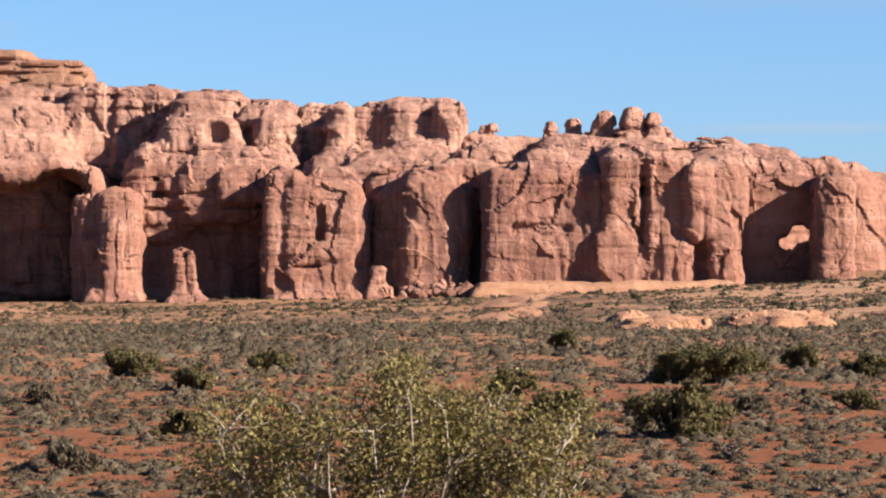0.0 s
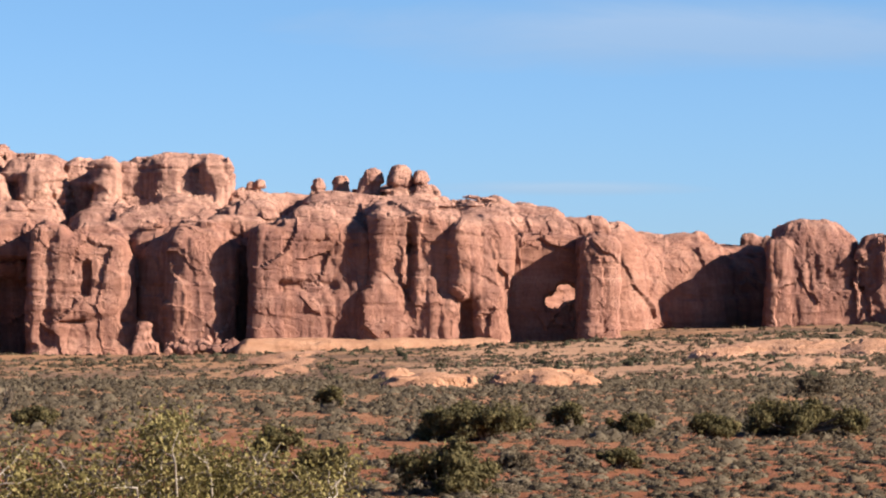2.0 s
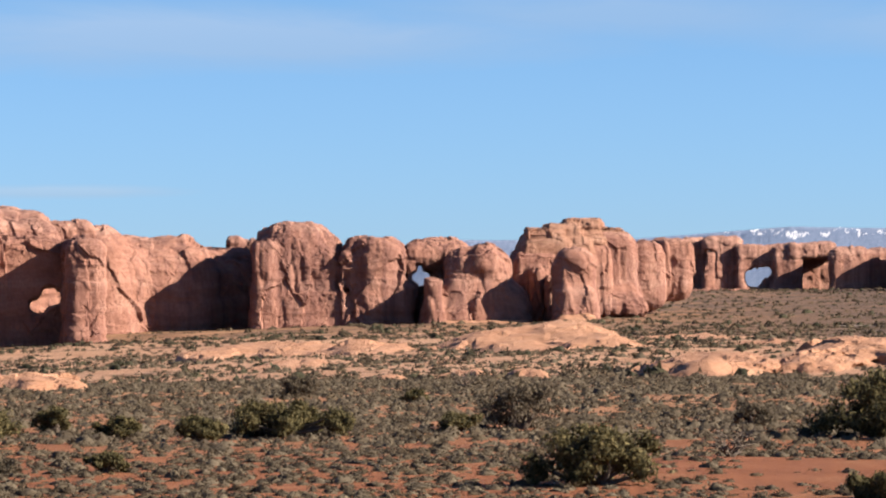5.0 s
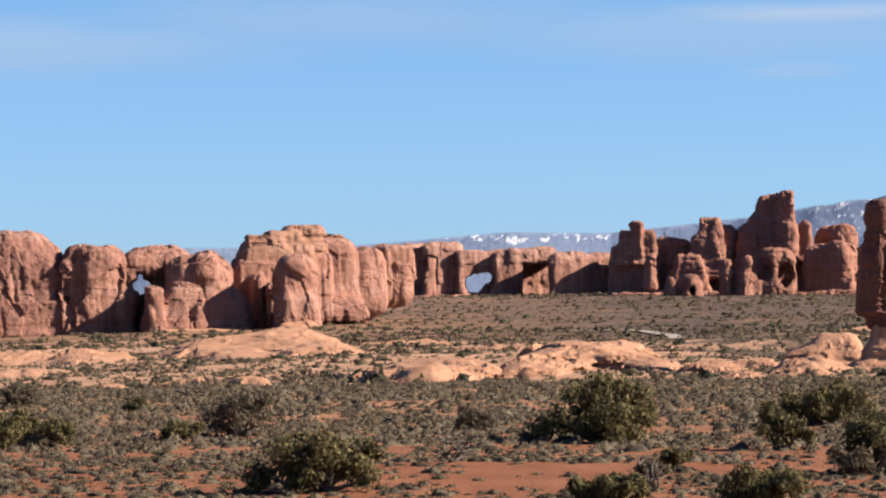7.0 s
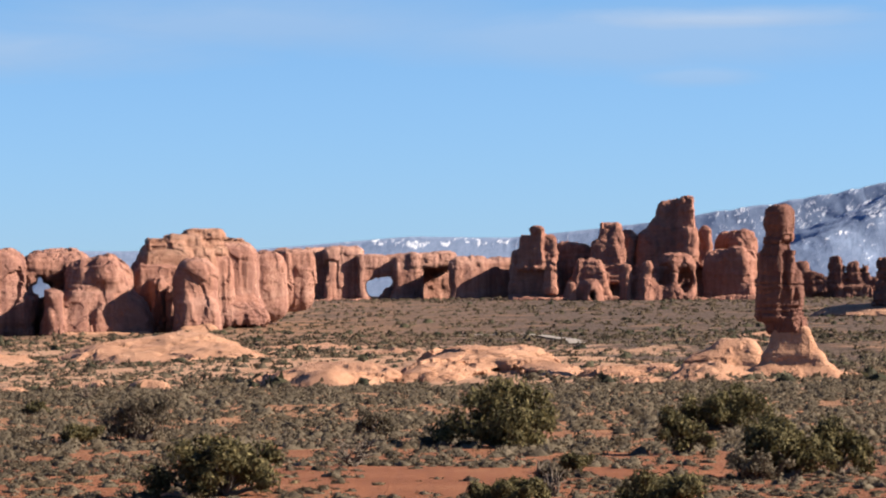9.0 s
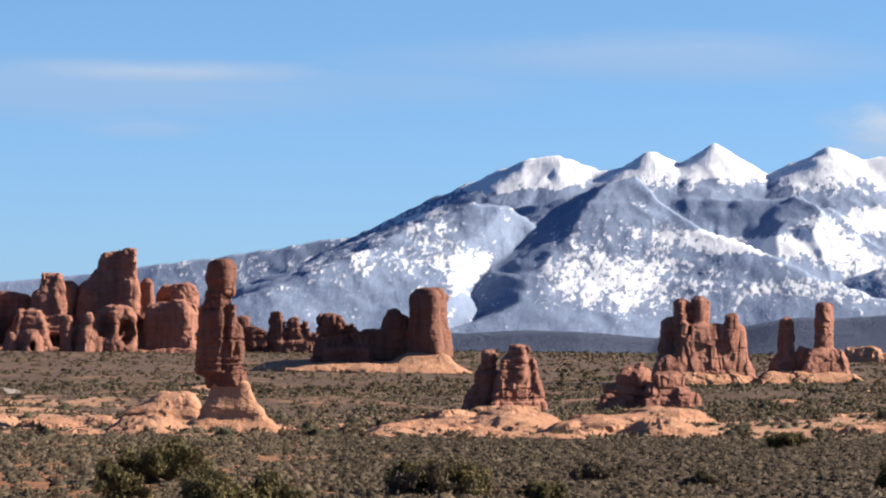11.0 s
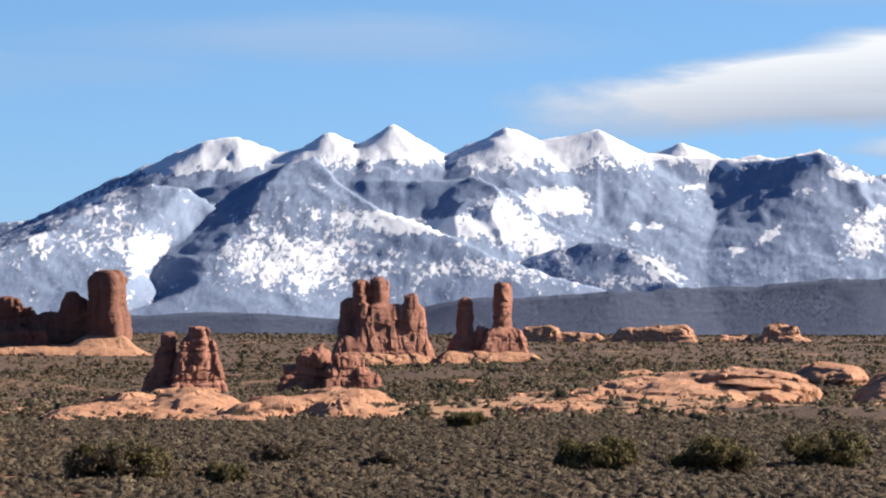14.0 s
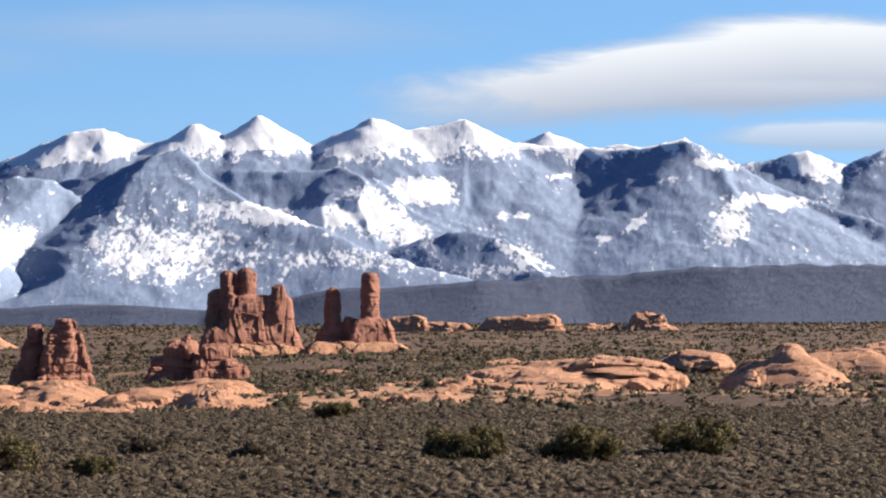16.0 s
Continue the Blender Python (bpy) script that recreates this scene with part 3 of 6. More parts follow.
def ground():
    deg = np.concatenate([np.arange(-180, -14, 4.0), np.arange(-14, 47, 0.13), np.arange(47, 180, 4.0)])
    a = np.radians(deg)
    r = np.concatenate([[0.0, 4, 12, 30, 50, 70], 85 * 1.021 ** np.arange(196)])
    r[-1] = 4960
    rr, aa = np.meshgrid(r, a, indexing="ij")
    x, y = rr * np.sin(aa), rr * np.cos(aa)
    z = ground_height(x, y)
    rows, cols = x.shape
    i, j = np.meshgrid(np.arange(rows - 1), np.arange(cols), indexing="ij")
    k = (j + 1) % cols
    faces = np.stack([i * cols + j, i * cols + k, (i + 1) * cols + k, (i + 1) * cols + j], -1).reshape(-1, 4)[:, ::-1]
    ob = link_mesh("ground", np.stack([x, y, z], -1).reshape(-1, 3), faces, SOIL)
    return tagged(ob, "red sandy desert plain with pale sandstone pavement further out", "ground", kind="structure")


ground()


def road():
    """A pale paved road that loops through the scrub of the basin."""
    m, n = material("worn_asphalt")
    place = n.add("ShaderNodeNewGeometry").outputs["Position"]
    surface(m, n, n.ramp(n.noise(place, 0.8, 5.0), (0.3, (0.20, 0.17, 0.14)), (0.7, (0.27, 0.235, 0.20))), 0.85)
    bends = [Vector((x, y, 0)) for x, y in ROAD_LINE]
    line = []
    for k in range(len(bends) - 1):
        p, q = bends[k], bends[k + 1]
        before, after = bends[max(k - 1, 0)], bends[min(k + 2, len(bends) - 1)]
        for t in (i / 8 for i in range(8)):
            line.append(0.5 * (2 * p + (q - before) * t + (2 * before - 5 * p + 4 * q - after) * t ** 2 + (3 * p - before - 3 * q + after) * t ** 3))
    line.append(bends[-1])
    verts = []
    for i, p in enumerate(line):
        along = (line[min(i + 1, len(line) - 1)] - line[max(i - 1, 0)]).normalized()
        for off in (-1.6, 1.6):
            q = p + Vector((along.y, -along.x, 0)) * off
            verts.append((q.x, q.y, float(ground_height(q.x, q.y)) + 0.35))
    faces = [(2 * i, 2 * i + 1, 2 * i + 3, 2 * i + 2) for i in range(len(line) - 1)]
    tagged(link_mesh("road", verts, faces, m), "pale worn asphalt road curving through desert scrub", "road", kind="structure")


ROAD_LINE = ((307, 944), (311, 917), (308, 883), (300, 841), (285, 785), (267, 729), (250, 682), (233, 642))
road()


# ---- mountains and far mesas ----
def far_range(name, ridges, mat, a0, a1, near, far, steep, rough, seed, floor=6.0, da=0.06, dr=11.0, spurs=()):
    """Far mountains: ridges run through given headings (degrees), heights (degrees above the eye) and distances, with slopes that
    fall off from them at a given steepness, broad spurs before them, all cut by gullies."""
    a, r = np.radians(np.arange(a0, a1, da)), np.arange(near, far, dr)
    aa, rr = np.meshgrid(a, r, indexing="ij")
    x, y = rr * np.sin(aa), rr * np.cos(aa)
    wx = x + 20 * layers(x / 160 + seed, y / 160, x * 0, 4)
    wy = y + 20 * layers(x / 160, y / 160 + seed, x * 0 + 4, 4)
    z = np.full(x.shape, -50.0)
    for ridge in ridges:
        pts = [(d * math.sin(radians(h)), d * math.cos(radians(h)), 8 + d * math.tan(radians(e))) for h, e, d in ridge]
        for (x0, y0, z0), (x1, y1, z1) in zip(pts, pts[1:]):
            t = np.clip(((x - x0) * (x1 - x0) + (y - y0) * (y1 - y0)) / ((x1 - x0) ** 2 + (y1 - y0) ** 2 + 1e-6), 0, 1)
            gap = np.hypot(x - x0 - t * (x1 - x0), y - y0 - t * (y1 - y0))
            z = np.maximum(z, z0 + t * (z1 - z0) - steep * (np.sqrt(gap ** 2 + 36) - 6) ** 0.8)
    for spur in spurs:
        z = np.maximum(z, spur_height(wx, wy, *spur))
    lie = np.clip((z - floor - 12) / 70, 0, 1) * (0.15 + 0.85 * smooth(19, 26, np.degrees(aa)))
    gully = np.abs(layers(wx / 95 + seed, wy / 150, x * 0 + 2.2, 6, 0.58))
    z = z + rough * (0.5 - gully) * lie + 0.4 * rough * (0.4 - np.abs(layers(wx / 30 + seed, wy / 70, x * 0 + 6.2, 4, 0.6))) * lie
    z = np.maximum(z, floor - 12)
    rows, cols = x.shape
    i, j = np.meshgrid(np.arange(rows - 1), np.arange(cols - 1), indexing="ij")
    faces = np.stack([i * cols + j, i * cols + j + 1, (i + 1) * cols + j + 1, (i + 1) * cols + j], -1).reshape(-1, 4)
    return link_mesh(name, np.stack([x, y, z], -1).reshape(-1, 3), faces, mat)


def spur_height(x, y, z0, d0, rise, tilt, outline):
    """A broad spur: a face that rises away from the viewpoint (rise) and to the east (tilt), and falls off outside an outline of
    headings, heights (degrees) and outward slopes."""
    h0 = radians(outline[0][0])
    far, turn = np.hypot(x, y), np.arctan2(x, y)
    face = z0 + rise * (far - d0) + tilt * far * (turn - h0)
    pts = []
    for h, e, fall in outline:
        d = (8 - z0 + rise * d0) / (rise + tilt * (radians(h) - h0) - math.tan(radians(e)))
        pts.append((d * math.sin(radians(h)), d * math.cos(radians(h)), 8 + d * math.tan(radians(e)), fall))
    best, outside = np.full(x.shape, 9e9), np.zeros(x.shape)
    for (x0, y0, za, fall), (x1, y1, zb, _) in zip(pts, pts[1:]):
        dx, dy = x1 - x0, y1 - y0
        t = np.clip(((x - x0) * dx + (y - y0) * dy) / (dx * dx + dy * dy), 0, 1)
        gap = np.hypot(x - x0 - t * dx, y - y0 - t * dy)
        side = ((x - x0) * dy - (y - y0) * dx) / math.hypot(dx, dy)
        near = gap - 1e-4 * np.abs(side) < best
        value = np.where(side < 0, za + t * (zb - za) - fall * gap, 9e9)
        best, outside = np.where(near, gap - 1e-4 * np.abs(side), best), np.where(near, value, outside)
    return np.minimum(face, outside)


CREST = (
    (11.95, 0.80, 4850), (14.81, 0.80, 4850), (17.33, 0.99, 4850), (18.94, 0.96, 4850), (20.91, 1.15, 4850), (22.25, 1.35, 4830),
    (25.29, 1.81, 4800), (26.08, 2.22, 4780), (27.06, 2.68, 4760), (28.04, 3.06, 4740),
    (28.53, 3.14, 4740), (29.16, 2.90, 4720), (29.52, 2.97, 4720), (29.97, 3.22, 4720),
    (30.46, 3.02, 4740), (31.00, 3.34, 4740), (31.54, 3.03, 4740), (31.83, 2.87, 4720),
    (32.24, 3.06, 4720), (32.80, 3.31, 4720), (33.34, 3.13, 4730), (34.28, 3.27, 4740),
    (35.04, 2.89, 4740), (36.20, 2.82, 4740), (37.09, 2.82, 4680), (37.79, 2.93, 4640))
RIGHT_CREST = ((37.78, 2.91, 4640), (38.54, 2.56, 4620), (39.16, 2.18, 4600), (39.96, 1.89, 4560), (40.91, 1.54, 4500))
FAR_CREST = ((35.04, 2.85, 4880), (35.58, 3.09, 4880), (36.29, 2.81, 4880))
EAST_CREST = ((38.71, 2.54, 4860), (39.69, 2.73, 4860), (40.31, 2.53, 4860), (40.92, 2.77, 4860), (46.0, 3.0, 4860), (52.0, 1.2, 4860))
SPUR_A = (235, 4450, 0.45, 0.0, ((27.05, 0.42, 0.26), (27.77, 0.82, 0.26), (28.49, 1.72, 0.3), (29.11, 2.71, 0.7), (29.65, 2.82, 1.1), (29.97, 2.48, 1.2), (31.0, 1.96, 1.2), (32.61, 1.24, 1.2), (33.69, 0.88, 1.2), (34.77, 0.64, 1.2)))
SPUR_B = (200, 4640, 0.6, 0.4, ((29.56, 0.46, 0.3), (29.74, 2.48, 0.7), (31.18, 2.48, 0.7), (32.17, 2.55, 0.9), (32.48, 2.3, 1.0), (32.7, 1.58, 1.0), (33.06, 0.96, 1.0), (33.33, 0.51, 1.0)))
SPUR_C = (140, 4380, 0.45, -0.12, ((31.9, 0.51, 1.0), (32.18, 2.26, 0.8), (32.61, 2.37, 0.7), (33.33, 1.9, 0.8), (34.05, 1.6, 0.8), (34.68, 1.36, 0.8), (35.49, 0.96, 0.8), (35.93, 0.64, 0.8)))
SPUR_D = (50, 4150, 0.4, 0.25, ((33.74, 0.46, 0.3), (33.87, 1.4, 0.7), (34.5, 1.51, 0.7), (34.99, 1.36, 0.9), (35.22, 1.09, 0.9), (35.49, 0.69, 0.9)))
SPUR_E = (90, 4500, 0.45, 0.18, ((33.15, 0.46, 0.3), (34.68, 2.08, 0.7), (35.49, 2.48, 0.7), (36.11, 2.8, 0.7), (36.65, 2.91, 0.6), (37.19, 2.82, 0.6), (37.76, 2.95, 0.6), (38.4, 2.44, 0.6), (38.54, 2.08, 0.7), (38.27, 1.58, 0.8), (37.64, 1.09, 0.8), (36.92, 0.69, 0.8)))
SPUR_F = (235, 4450, 0.45, 0.0, ((23.1, 0.69, 0.7), (24.63, 1.36, 0.6), (25.97, 1.92, 0.6), (26.96, 2.37, 0.6), (27.63, 2.37, 0.9), (27.27, 1.9, 0.9), (26.87, 1.31, 0.9), (26.47, 0.6, 0.9)))
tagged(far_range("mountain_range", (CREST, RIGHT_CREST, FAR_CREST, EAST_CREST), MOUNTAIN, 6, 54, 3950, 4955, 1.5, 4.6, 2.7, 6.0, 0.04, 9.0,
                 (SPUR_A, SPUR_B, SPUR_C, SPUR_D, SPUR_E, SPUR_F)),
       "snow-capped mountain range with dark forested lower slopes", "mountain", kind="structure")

MESA_LINE = ((18.34, 0.29, 3500), (26.19, 0.31, 3500), (28.87, 0.38, 3480), (30.13, 0.29, 3480), (31.20, 0.39, 3450), (32.28, 0.62, 3450),
             (33.35, 0.66, 3450), (34.43, 0.73, 3450), (36.04, 0.77, 3500), (38.41, 0.92, 3500), (40.91, 0.92, 3550), (52, 1.4, 3500))
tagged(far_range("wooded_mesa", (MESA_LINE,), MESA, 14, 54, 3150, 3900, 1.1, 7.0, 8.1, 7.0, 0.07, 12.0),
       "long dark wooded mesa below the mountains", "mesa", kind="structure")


# ---- rock formations ----
def rock_root(name, r, label, category, group=""):
    """The Empty under which the masses of one rock stand."""
    root = new(name)
    root.location = (r.d * math.sin(r.a), r.d * math.cos(r.a), 0.0)
    return tagged(root, label, category, group)


def big_cliff():
    c = Rock(0.55, 1000, 0.2)
    root = rock_root("sandstone_cliff", c, "massive red sandstone cliff with deep alcoves and rounded domes", "cliff")

    def done(name, step=0.6, lump=0.9, flute=0.8, ledge=0.8, joint=0.7):
        ob = c.mesh(name, step, RED_ROCK, lump, flute, ledge, 1.0, 0.0, joint, root, 1.0)
        c.ops.clear()
        return ob

    # set-back mass and the stepped slopes above
    c.block(-149.7, 34.8, -14.5, 50.7, 90.0, 30.0, 5.4, 0.06, 0, 2.5)
    c.block(-147.0, 32.9, -14.0, 45.2, 64.0, 30.0, 7.0, 0.1, 0, 2.5)
    c.block(-145.8, 31.7, -13.7, 36.3, 45.0, 25.0, 7.0, 0.06, 0, 2.5)
    c.block(-103.3, 17.6, -14.3, 50.3, 71.0, 25.0, 3.7, 0.04, 0.0, 2.5)
    done("west_slope", 0.8, 0.7, 0.45, 1.3, 0.5)
    c.block(-97.2, 9.9, 20.4, 50.0, 66.0, 20.0, 3.7, 0.08, 0.0, 2.5)
    c.block(-79.3, 10.9, 18.7, 47.5, 58.0, 20.0, 5.4, 0.1, 0, 2.5)
    c.block(-79.3, 13.3, 17.0, 40.8, 49.0, 25.0, 7.0, 0.12, 0, 2.5)
    c.block(-89.0, 8.7, 4.4, 32.6, 43.0, 25.0, 7.0, 0.06, -8, 2.5)
    c.block(-89.8, 11.8, 4.4, 27.2, 43.0, 25.0, 7.0, 0.03, 0, 2.5)
    c.block(-72.4, 13.8, 9.1, 31.7, 39.0, 20.0, 7.0, 0.12, 0, 2.5)
    c.cut(-74.4, 4.0, 32.7, 39.3, 24.0, 8.0, 3, 0.0, 1.0)
    c.pit(-98.3, 6.3, 30.9, 41.5, 37.0, 13.0, 2.0, 0.0)
    c.pit(-90.1, 2.0, 15.3, 25.4, 12.0, 7.0, 2.0, 0.0)
    c.block(-91.2, 22.2, 20.6, 49.2, 78.0, 20.0, 3.1, 0.03, 0.0, 2.5)
    c.block(-63.2, 10.3, 20.6, 45.8, 80.0, 20.0, 3.1, 0.03, 0.0, 2.5)
    done("upper_slope", 0.7, 0.6, 0.5, 1.3, 0.5)
    c.block(-61.2, 10.2, 18.8, 44.5, 60.0, 20.0, 4.8, 0.07, 0, 2.5)
    c.block(-59.7, 5.9, 21.9, 42.0, 47.0, 15.0, 4.8, 0.08, 0, 2.5)
    c.block(-64.2, 14.7, 9.1, 32.2, 46.0, 22.0, 7.0, 0.15, 0, 2.5)
    done("dome", 0.66, 0.5, 0.5, 1.1, 0.5)
    c.block(-45.1, 9.3, 20.5, 44.2, 70.0, 20.0, 4.8, 0.06, 0, 2.5)
    c.block(-39.4, 4.3, 22.0, 44.0, 53.0, 15.0, 3.7, 0.05, 0, 2.5)
    c.block(-37.4, 14.8, 9.1, 31.0, 46.0, 22.0, 7.0, 0.18, 0, 2.5)
    c.block(-40.2, 10.0, 9.1, 25.7, 30.0, 17.0, 5.4, 0.15, 0, 2.5)
    done("dome", 0.66, 0.5, 0.5, 1.1, 0.5)
    c.block(-40.6, 17.1, 20.8, 43.8, 86.0, 20.0, 3.1, 0.03, 0.0, 2.5)
    c.block(-19.1, 15.5, 20.8, 45.6, 81.0, 15.0, 3.1, 0.03, 0.0, 2.5)
    c.block(-33.7, 4.2, 22.1, 43.6, 56.5, 12.5, 3.1, 0.05, 0.0, 2.5)
    c.block(-17.7, 13.9, 20.6, 45.9, 67.5, 22.0, 5.4, 0.05, 0, 2.5)
    c.block(-19.0, 6.5, 25.4, 45.1, 58.0, 15.0, 4.3, 0.04, 0.0, 2.5)
    c.block(-8.7, 4.5, 25.4, 44.8, 53.0, 11.0, 3.7, -0.04, 0.0, 2.5)
    c.block(-15.1, 10.8, 18.8, 34.5, 54.0, 20.0, 5.9, 0.2, 0, 2.5)
    c.block(-20.7, 18.9, 17.1, 31.0, 45.0, 22.0, 5.9, 0.2, 0, 2.5)
    c.block(-25.3, 7.7, 5.9, 24.9, 29.0, 17.0, 5.4, 0.15, 0, 2.5)
    done("dome", 0.66, 0.5, 0.5, 1.1, 0.5)
    c.block(7.0, 13.4, 18.2, 35.1, 73.0, 25.0, 3.1, 0.05, 0, 2.5)
    c.block(68.7, 10.9, 18.5, 34.5, 90.0, 20.0, 3.1, 0.03, 0.0, 2.5)
    c.block(85.4, 10.1, 18.6, 32.0, 95.0, 20.0, 3.1, 0.03, 0.0, 2.5)
    c.block(101.1, 9.4, 18.8, 29.5, 105.0, 20.0, 3.1, 0.03, 0.0, 2.5)
    c.block(1.2, 9.0, 17.1, 32.1, 44.0, 18.0, 4.3, 0.1, 0, 2.5)
    c.block(0.8, 3.9, 29.0, 37.2, 66.0, 8.0, 2.6, 0.2, 0.0, 2.5)
    c.block(38.9, 25.0, 17.2, 32.3, 48.0, 22.0, 4.8, 0.14, 0, 2.5)
    c.block(39.6, 23.9, 22.4, 35.4, 68.0, 22.0, 3.7, 0.12, 0, 2.5)
    c.block(48.8, 10.3, 27.5, 37.9, 68.0, 12.0, 2.6, 0.2, 0.0, 2.5)
    c.block(71.1, 9.7, 17.3, 31.9, 52.0, 22.0, 4.8, 0.16, 0, 2.5)
    c.block(69.1, 6.9, 22.4, 33.7, 62.0, 18.0, 3.7, 0.15, 0.0, 2.5)
    c.block(85.9, 10.2, 14.1, 29.1, 56.0, 22.0, 4.8, 0.16, 0, 2.5)
    c.block(21.5, 13.4, 18.7, 28.2, 29.0, 17.0, 4.3, 0.12, 0, 2.5)
    c.block(45.7, 11.9, 18.8, 32.1, 33.0, 17.0, 4.3, 0.12, 0, 2.5)
    c.block(65.9, 12.8, 17.2, 28.5, 31.0, 17.0, 5.4, 0.12, 0, 2.5)
    done("crest", 0.6, 0.5, 0.35, 1.7, 0.5)
    # west end with its great alcove
    c.block(-143.0, 31.7, -13.3, 29.7, 34.0, 30.0, 5.9, 0.03, 0, 2.5)
    c.block(-112.3, 7.4, -13.3, 25.4, 23.0, 20.0, 5.9, 0.02, 0, 2.5)
    c.cut(-138.9, 32.2, -18.0, 21.3, 3.0, 33.0, 9, 0, 3)
    c.pit(-139.6, 8.6, -8.9, 27.5, 3.0, 33.0, 2, 0.0)
    c.pit(-118.0, 11.6, -8.9, 26.4, 3.0, 33.0, 2, 0.0)
    c.block(-137.4, 2.1, 23.6, 31.3, 13.0, 7.0, 2.1, 0.1, 0.0, 2.5)
    c.pit(-159.7, 12.8, -8.9, 25.4, 3.0, 33.0, 2, 0.0)
    c.block(-108.2, 4.8, -13.3, 18.4, 10.0, 10.0, 3.1, 0.02, 0.0, 2.5)
    done("west_buttress", 0.7, 0.5, 0.35, 0.4, 0.35)
    c.block(-99.9, 6.2, -13.2, 20.4, 9.0, 12.0, 4.8, 0.08, 0.0, 2.5)
    c.block(-100.4, 3.1, -13.2, 10.7, 0.0, 5.0, 2.1, 0.05, 0.0, 2.5)
    c.block(-106.5, 2.2, -13.2, 5.3, 4.0, 7.0, 2.1, 0.08, 0.0, 2.5)
    c.block(-100.5, 7.6, -13.2, -7.3, 7.0, 13.0, 2.1, 0.12, 0.0, 2.5)
    done("column", 0.5, 0.4, 0.6, 0.3, 0.35)
    c.block(-160.4, 3.3, -15.1, 5.5, 6, 5, 1, 0.4)
    done("leaning_spire", 0.4, 0.4, 0.3, 0.4, 0.4)
    # the shaded wall behind the free spire
    c.block(-76.3, 25.2, -13.9, 22.9, 45.0, 20.0, 2.6, 0, 0, 2.5)
    c.block(-66.1, 7.6, 15.4, 25.7, 29.0, 12.0, 2.6, 0.1, 0.0, 2.5)
    done("alcove_wall", 0.7, 0.5, 0.4, 0.4, 0.3)
    # lit buttresses
    c.block(-54.5, 5.0, -13.4, 24.9, 17.0, 18.0, 2.3, 0.02, 0.0, 2.5)
    c.block(-54.7, 2.0, 16.8, 26.5, 9.0, 7.0, 1.8, 0.1, 0.0, 2.5)
    c.block(-42.6, 11.5, -13.5, 22.0, 18.0, 18.0, 3.7, 0.03, 0, 2.5)
    c.block(-37.1, 6.9, -13.5, 17.4, 17.0, 15.0, 4.3, 0.02, 0.0, 2.5)
    c.block(-44.1, 14.4, -13.4, -8.7, 12.0, 15.0, 2.1, 0.1, 0.0, 2.5)
    c.cut(-43.6, 0.9, 4.7, 14.0, -0.5, 2.5, 1, 0.0, 1.0)
    c.cut(-41.5, 9.6, -2.4, -1.8, 0.0, 2.0, 1, 0.0, 1.0)
    done("buttress", 0.55, 0.5, 0.35, 0.4, 0.35)
    c.block(-26.1, 6.9, -13.8, 18.6, 31.0, 17.0, 3.7, 0.03, 0.0, 2.5)
    c.block(-12.7, 10.6, -13.6, 25.5, 17.0, 18.0, 8.1, 0.02, 0, 2.5)
    c.block(-21.6, 8.8, -13.7, 22.2, 23.0, 17.0, 8.1, 0.05, 0, 2.5)
    c.block(-13.7, 7.3, -13.5, 9.9, 7.5, 10.0, 3.1, 0.03, 0.0, 2.5)
    done("buttress", 0.55, 0.5, 0.4, 0.35, 0.35)
    c.block(-2.0, 9.0, -14.1, 27.8, 35.0, 15.0, 3.1, 0.02, 0.0, 2.5)
    c.block(-2.3, 5.5, -13.9, 21.0, 24.0, 10.0, 3.1, 0.02, 0.0, 2.5)
    c.block(18.7, 17.3, -13.7, 25.2, 17.5, 19.0, 3.7, 0.02, 0, 2.5)
    c.block(19.4, 5.9, 20.1, 30.4, 16.0, 13.0, 3.1, 0.12, 0.0, 2.5)
    c.block(20.1, 12.9, 18.5, 27.3, 17.0, 15.0, 3.7, 0.08, 0.0, 2.5)
    c.pit(21.6, 12.3, 5.2, 23.8, -2.8, 4.2, 2.0, 0.0)
    c.block(18.2, 16.2, -13.7, 5.2, 12.5, 15.0, 2.1, 0.02, 0.0, 2.5)
    c.cut(17.4, 8.4, 6.6, 9.4, -1.2, 2.2, 1.5, 0.0, 1.0)
    done("buttress", 0.55, 0.4, 0.35, 0.35, 0.3)
    c.block(41.3, 7.4, -13.8, 31.4, 18.5, 19.0, 4.8, 0.04, 0, 2.5)
    c.block(38.5, 6.9, -13.8, 7.6, 7.8, 10.0, 2.6, 0.05, 0.0, 2.5)
    c.block(52.7, 8.0, -13.9, 29.6, 18.0, 18.0, 4.3, 0.02, 0, 2.5)
    c.block(54.5, 4.6, -13.9, 5.2, 6.5, 8.0, 2.1, 0.04, 0.0, 2.5)
    c.pit(33.2, 1.4, 10.7, 24.8, 0.0, 6.0, 2.0, 0.0)
    c.pit(45.8, 1.4, 5.9, 24.8, -1.0, 5.0, 2.0, 0.0)
    done("buttress", 0.55, 0.5, 0.5, 0.35, 0.35)
    c.block(64.7, 10.7, 4.3, 28.7, 19.0, 18.0, 8.1, 0.02, 0, 2.5)
    c.block(65.5, 9.6, -14.1, 21.1, 23.0, 17.0, 5.4, 0.0, 0, 2.5)
    c.block(68.8, 5.3, -14.0, 9.1, 13.0, 13.0, 3.7, 0.02, 0, 2.5)
    c.block(61.4, 5.2, 4.3, 27.4, 8.0, 10.0, 4.8, 0.02, 0.0, 2.5)
    done("buttress", 0.55, 0.5, 0.5, 0.35, 0.35)
    # window fin and the ridge that trails off to the east
    c.block(85.1, 14.9, -14.4, 21.9, 17.5, 3.5, 2.3, 0.0, 0.0, 2.5)
